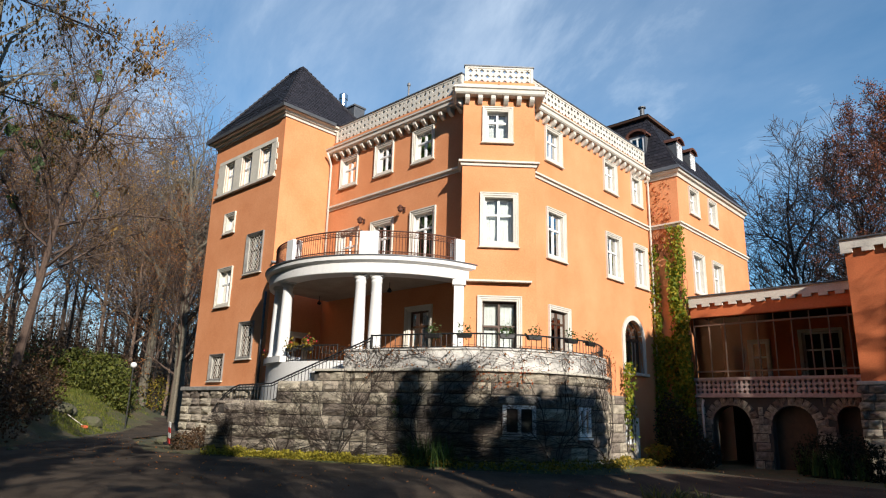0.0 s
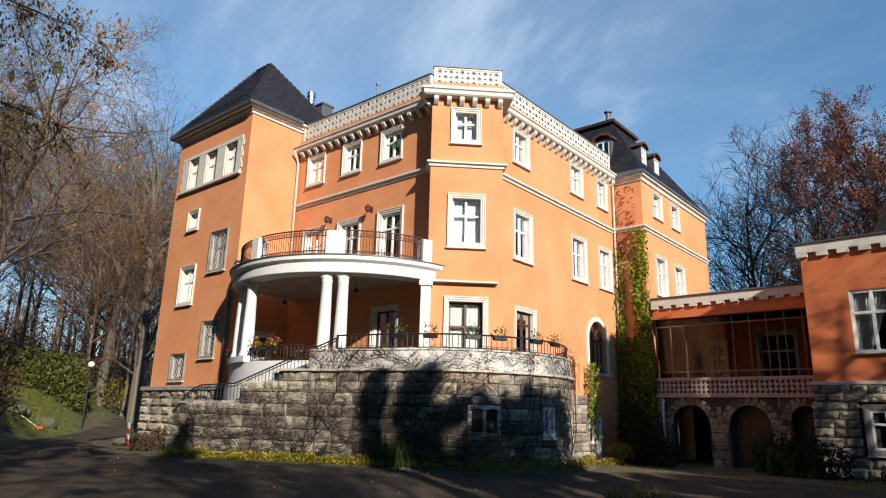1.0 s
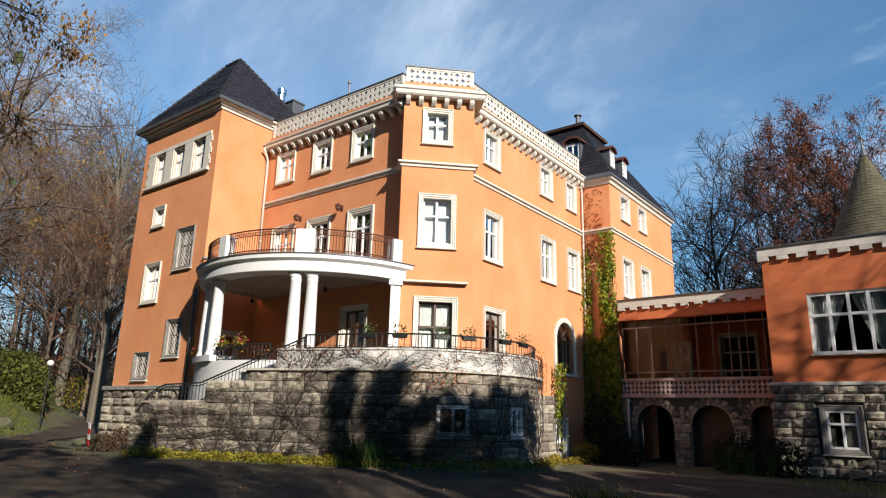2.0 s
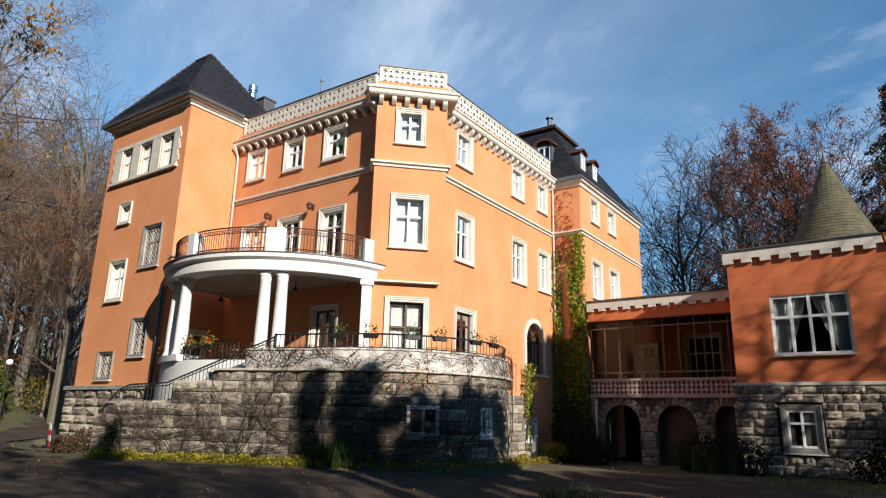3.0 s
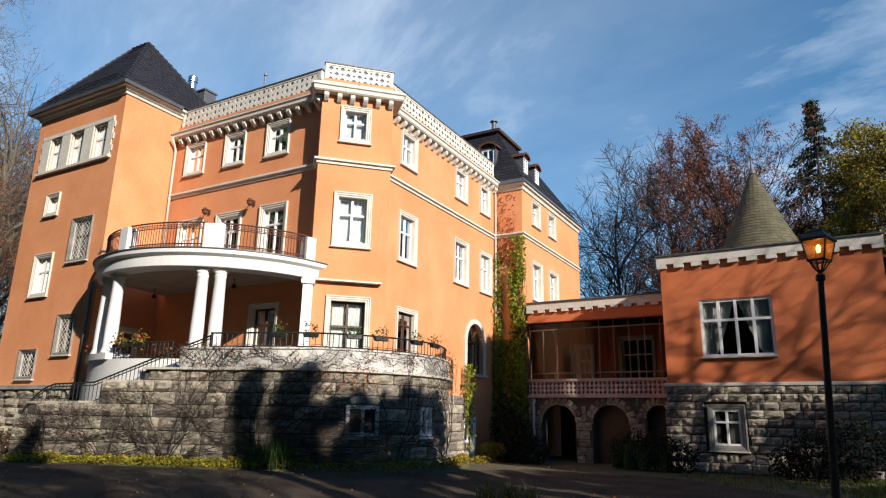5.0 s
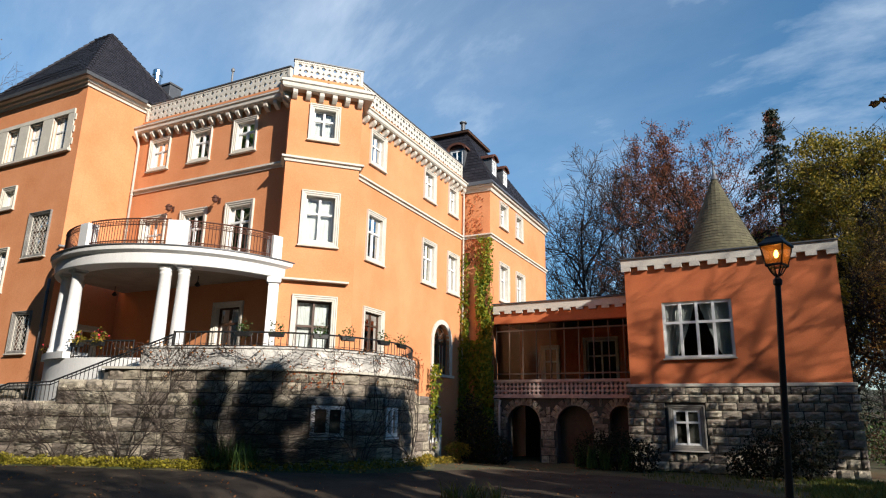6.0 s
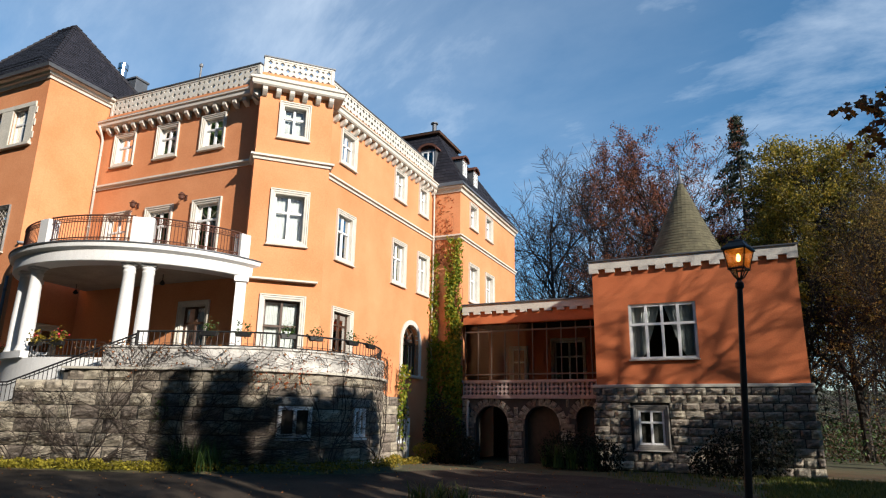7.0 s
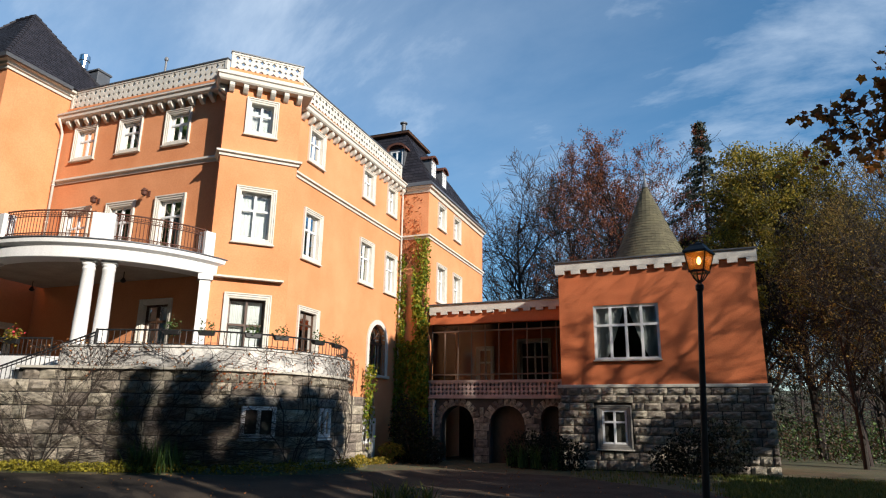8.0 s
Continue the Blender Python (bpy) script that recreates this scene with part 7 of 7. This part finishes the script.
bare_vines("bare_creeper", "leafless creeper at the end of the terrace wall", 3, VINE_RUN, [12.7 - S_FOOT, 15.0 - S_FOOT], 3.0, 5, vine_top, 0.7)


def draped_vines(name, label, seed, s0, s1, n):
    """A tangle of dry shoots lying over the parapet and its ledge, with withered leaves."""
    rnd = random.Random(seed)
    t = thing(name, label, "climbing plant")
    wood, cen = Wood(), []
    for k in range(n):
        s, w = rnd.uniform(s0, s1), rnd.choice((PAR_Z - 0.02, PAR_Z - 0.12, PAR_Z - 0.3, LEDGE_Z + 0.1)) + rnd.gauss(0, 0.06)
        ds, dw = rnd.choice((-1, 1)) * rnd.uniform(0.4, 1.2), rnd.gauss(0, 0.5)
        pts = []
        for i in range(rnd.randint(6, 16)):
            w = min(PAR_Z + 0.07, max(LEDGE_Z - 0.25, w))
            if not s0 < s < s1:
                break
            x, y, d = wall_at(s, 0.05 + 0.05 * rnd.random())
            pts.append(Vector((x, y, w)))
            if rnd.random() < 0.38:
                cen.append((x + rnd.gauss(0, 0.04), y + rnd.gauss(0, 0.04), w + rnd.gauss(-0.02, 0.04)))
            ds += rnd.gauss(0, 0.5)
            dw = dw * 0.7 + rnd.gauss(-0.05, 0.45)
            k_ = 0.12 / max(0.25, math.hypot(ds, dw))
            s, w = s + ds * k_, w + dw * k_
        if len(pts) > 2:
            wood.tube(pts, [max(0.003, 0.009 * (1 - 0.6 * i / len(pts))) for i in range(len(pts))], 4)
    mesh_ob("stem", wood.v, wood.f, M_VINE, t)
    v, f = leaf_quads(np.random.default_rng(seed), cen, 0.065, droop=1.0)
    mesh_ob("foliage", v, f, M_RUSTY, t)


draped_vines("dry_creeper", "tangle of dry brown creeper draped over the parapet", 4, S_PAR - 0.8, S_END - 2.6, 105)
creeper("ivy", "patch of green leaves on the terrace wall", 9, wall_run(0, 1)[1](8.1), 0.0, 0.4, 1.5, 2.1, 60, 0.065, M_GREEN, 2, 0.05, None, M_VINE, 0.006)
creeper("red_creeper", "sparse red autumn leaves on the terrace wall", 6, wall_run(0, 1, 0.05)[1](11.2), -0.8, 0.9, 2.4, 2.95, 110, 0.07, M_REDIVY, 3, 0.03, None, M_VINE, 0.006)


# ---- flower boxes ----
def flower_box(x, y, z, ang, seed, red=False, w=0.38):
    t = thing("flower_box", "dark flower box with trailing geraniums" if red else "dark flower box with sparse green plants", "flower box", "flower boxes on the railings", at=pose(x, y, z, 0, 0, ang))
    bm = bmesh.new()
    box(bm, -w / 2, w / 2, -0.07, 0.07, -0.12, 0, taper=-0.03)
    soften(bm, 0.01)
    part("trough", bm, M_IRON, t)
    rng_ = np.random.default_rng(seed)
    n = 110 if red else 90
    c = np.stack([rng_.uniform(-w / 2, w / 2, n), rng_.normal(0, 0.09, n), rng_.normal(0.08 if not red else 0.1, 0.10, n)], 1)
    v, f = leaf_quads(rng_, c, 0.085 if red else 0.07)
    mesh_ob("foliage", v, f, M_GREEN if not red else M_YELLOWGREEN, t)
    if red:
        c = np.stack([rng_.uniform(-w / 2, w / 2, 14), rng_.normal(0, 0.09, 14), rng_.normal(0.2, 0.08, 14)], 1)
        v, f = leaf_quads(rng_, c, 0.06, aspect=0.95)
        mesh_ob("blossoms", v, f, M_GERANIUM, t)
    return t


M_GERANIUM = leaf_mat("geranium_red", [(0.45, 0.02, 0.03), (0.6, 0.05, 0.07)], glow=0.2)
for i, q in enumerate((9.3, 10.2, 11.4, 12.2, 13.5, 14.4)):
    x, y, d = wall_at(q, -0.05)
    flower_box(x, y, 3.86, math.degrees(math.atan2(d.y, d.x)), 40 + i)
for i, d in enumerate((-88, -77)):
    a = radians(d)
    flower_box(KX + (KR - 0.3) * math.cos(a), KY + (KR - 0.3) * math.sin(a), 3.68, d + 90, 60 + i, True, 0.4)
a = radians(-128)
flower_box(KX + (KR - 0.2) * math.cos(a), KY + (KR - 0.2) * math.sin(a), 3.5, -38, 70, True, 0.5)

# ---- small things ----
for x, z in ((-20.0, 9.22), (-17.63, 9.24)):
    l = thing("wall_lamp", "small rusty wall lantern on a bracket", "wall lamp", "wall lamps above the balcony", at=PAL)
    bm = bmesh.new()
    tube(bm, [(x, 15.32, z), (x + 0.02, 15.2, z + 0.1), (x + 0.04, 15.05, z + 0.08)], 0.02, 5)
    box(bm, x - 0.04, x + 0.04, 15.29, 15.328, z - 0.1, z + 0.1)
    part("bracket", bm, M_RUST, l)
    bm = bmesh.new()
    lathe(bm, [(0.03, 0), (0.09, 0.04), (0.10, 0.16), (0.13, 0.17), (0.04, 0.28)], 8, pose(x + 0.04, 15.05, z - 0.16))
    part("shade", bm, M_RUST, l)
for x, y in ((-21.2, 14.0), (-16.9, 14.0)):
    l = thing("pendant_lamp", "small dark pendant lamp under the porch ceiling", "pendant lamp", "pendant lamps of the porch")
    bm = bmesh.new()
    tube(bm, [(x, y, 6.12), (x, y, 5.9)], 0.014, 5)
    part("chain", bm, M_IRON, l)
    bm = bmesh.new()
    lathe(bm, [(0.03, 0), (0.08, 0.03), (0.09, 0.06), (0.03, 0.16)], 10, pose(x, y, 5.76))
    part("shade", bm, M_IRON, l)
# globe lamp at the drive's end
gx, gy = polar(70.8, 41)
gl_ = thing("globe_lamp", "white globe lamp on a thin dark post", "lamp")
bm = bmesh.new()
gz = ground_z(gx, gy)
tube(bm, [(gx, gy, gz - 0.1), (gx, gy, 3.82)], 0.035, 8)
part("post", bm, M_IRON, gl_)
bm = bmesh.new()
bmesh.ops.create_icosphere(bm, subdivisions=3, radius=0.17, matrix=pose(gx, gy, 3.97))
part("globe", bm, M_WHITE, gl_, smooth=True)
M_MARKER = mat("marker_red", (0.55, 0.05, 0.04), 0.5)
# red and white marker post leaning by the drive
mk = thing("marker_post", "leaning red and white road marker", "marker", at=pose(*polar(67.6, 27.5), 0.36, 8, 12, 0))
for k in range(4):
    bm = bmesh.new()
    box(bm, -0.09, 0.09, -0.015, 0.015, k * 0.2, k * 0.2 + 0.198)
    part("stripe", bm, M_MARKER if k % 2 == 0 else M_WHITE, mk)
bm = bmesh.new()
box(bm, -0.22, 0.22, -0.14, 0.14, -0.1, -0.002)
soften(bm, 0.02)
part("foot", bm, M_IRON, mk)
# a broom lying on the verge
bmx, bmy = polar(73.7, 36.5)
bz = ground_z(bmx, bmy)
br = thing("broom", "broom with an orange head leaning on the verge", "broom")
bm = bmesh.new()
tube(bm, [(bmx, bmy, bz + 0.12), (bmx - 0.3, bmy - 1.25, bz + 1.05)], 0.02, 6)
part("handle", bm, M_LIME, br)
bm = bmesh.new()
box(bm, bmx - 0.1, bmx + 0.35, bmy - 0.1, bmy + 0.12, bz + 0.02, bz + 0.16)
soften(bm, 0.03)
part("head", bm, mat("orange_plastic", (0.62, 0.13, 0.05), 0.5), br)
M_ROCK = mat("mossy_rock", (0.085, 0.075, 0.055), 0.95, spots=0.6, scale=3, fine=18, bump=0.9, bump_dist=0.03, tint=(0.06, 0.065, 0.025), grain_mix=0.6)
# rocks of the bank and by the tower
for i, (az, d, s) in enumerate([(75.6, 36.5, 0.6), (74.9, 37.5, 0.5), (73.2, 38.5, 0.55), (77.5, 33, 0.7), (67.9, 28.5, 0.35), (67.2, 29.5, 0.4), (78.2, 23.5, 0.2)]):
    x, y = polar(az, d)
    bm = bmesh.new()
    bmesh.ops.create_icosphere(bm, subdivisions=2, radius=s)
    for v_ in bm.verts:
        v_.co *= 1 + 0.35 * noise.noise(v_.co * 2.2 + Vector((i * 3.1, 0, 0)))
        v_.co.z *= 0.6
    ob = part("rock", bm, M_ROCK, None)
    ob.matrix_basis = pose(x, y, ground_z(x, y) + s * 0.2, 0, 0, i * 50)
    tagged(ob, "grey weathered rock on the verge", "rock", "rocks along the drive")
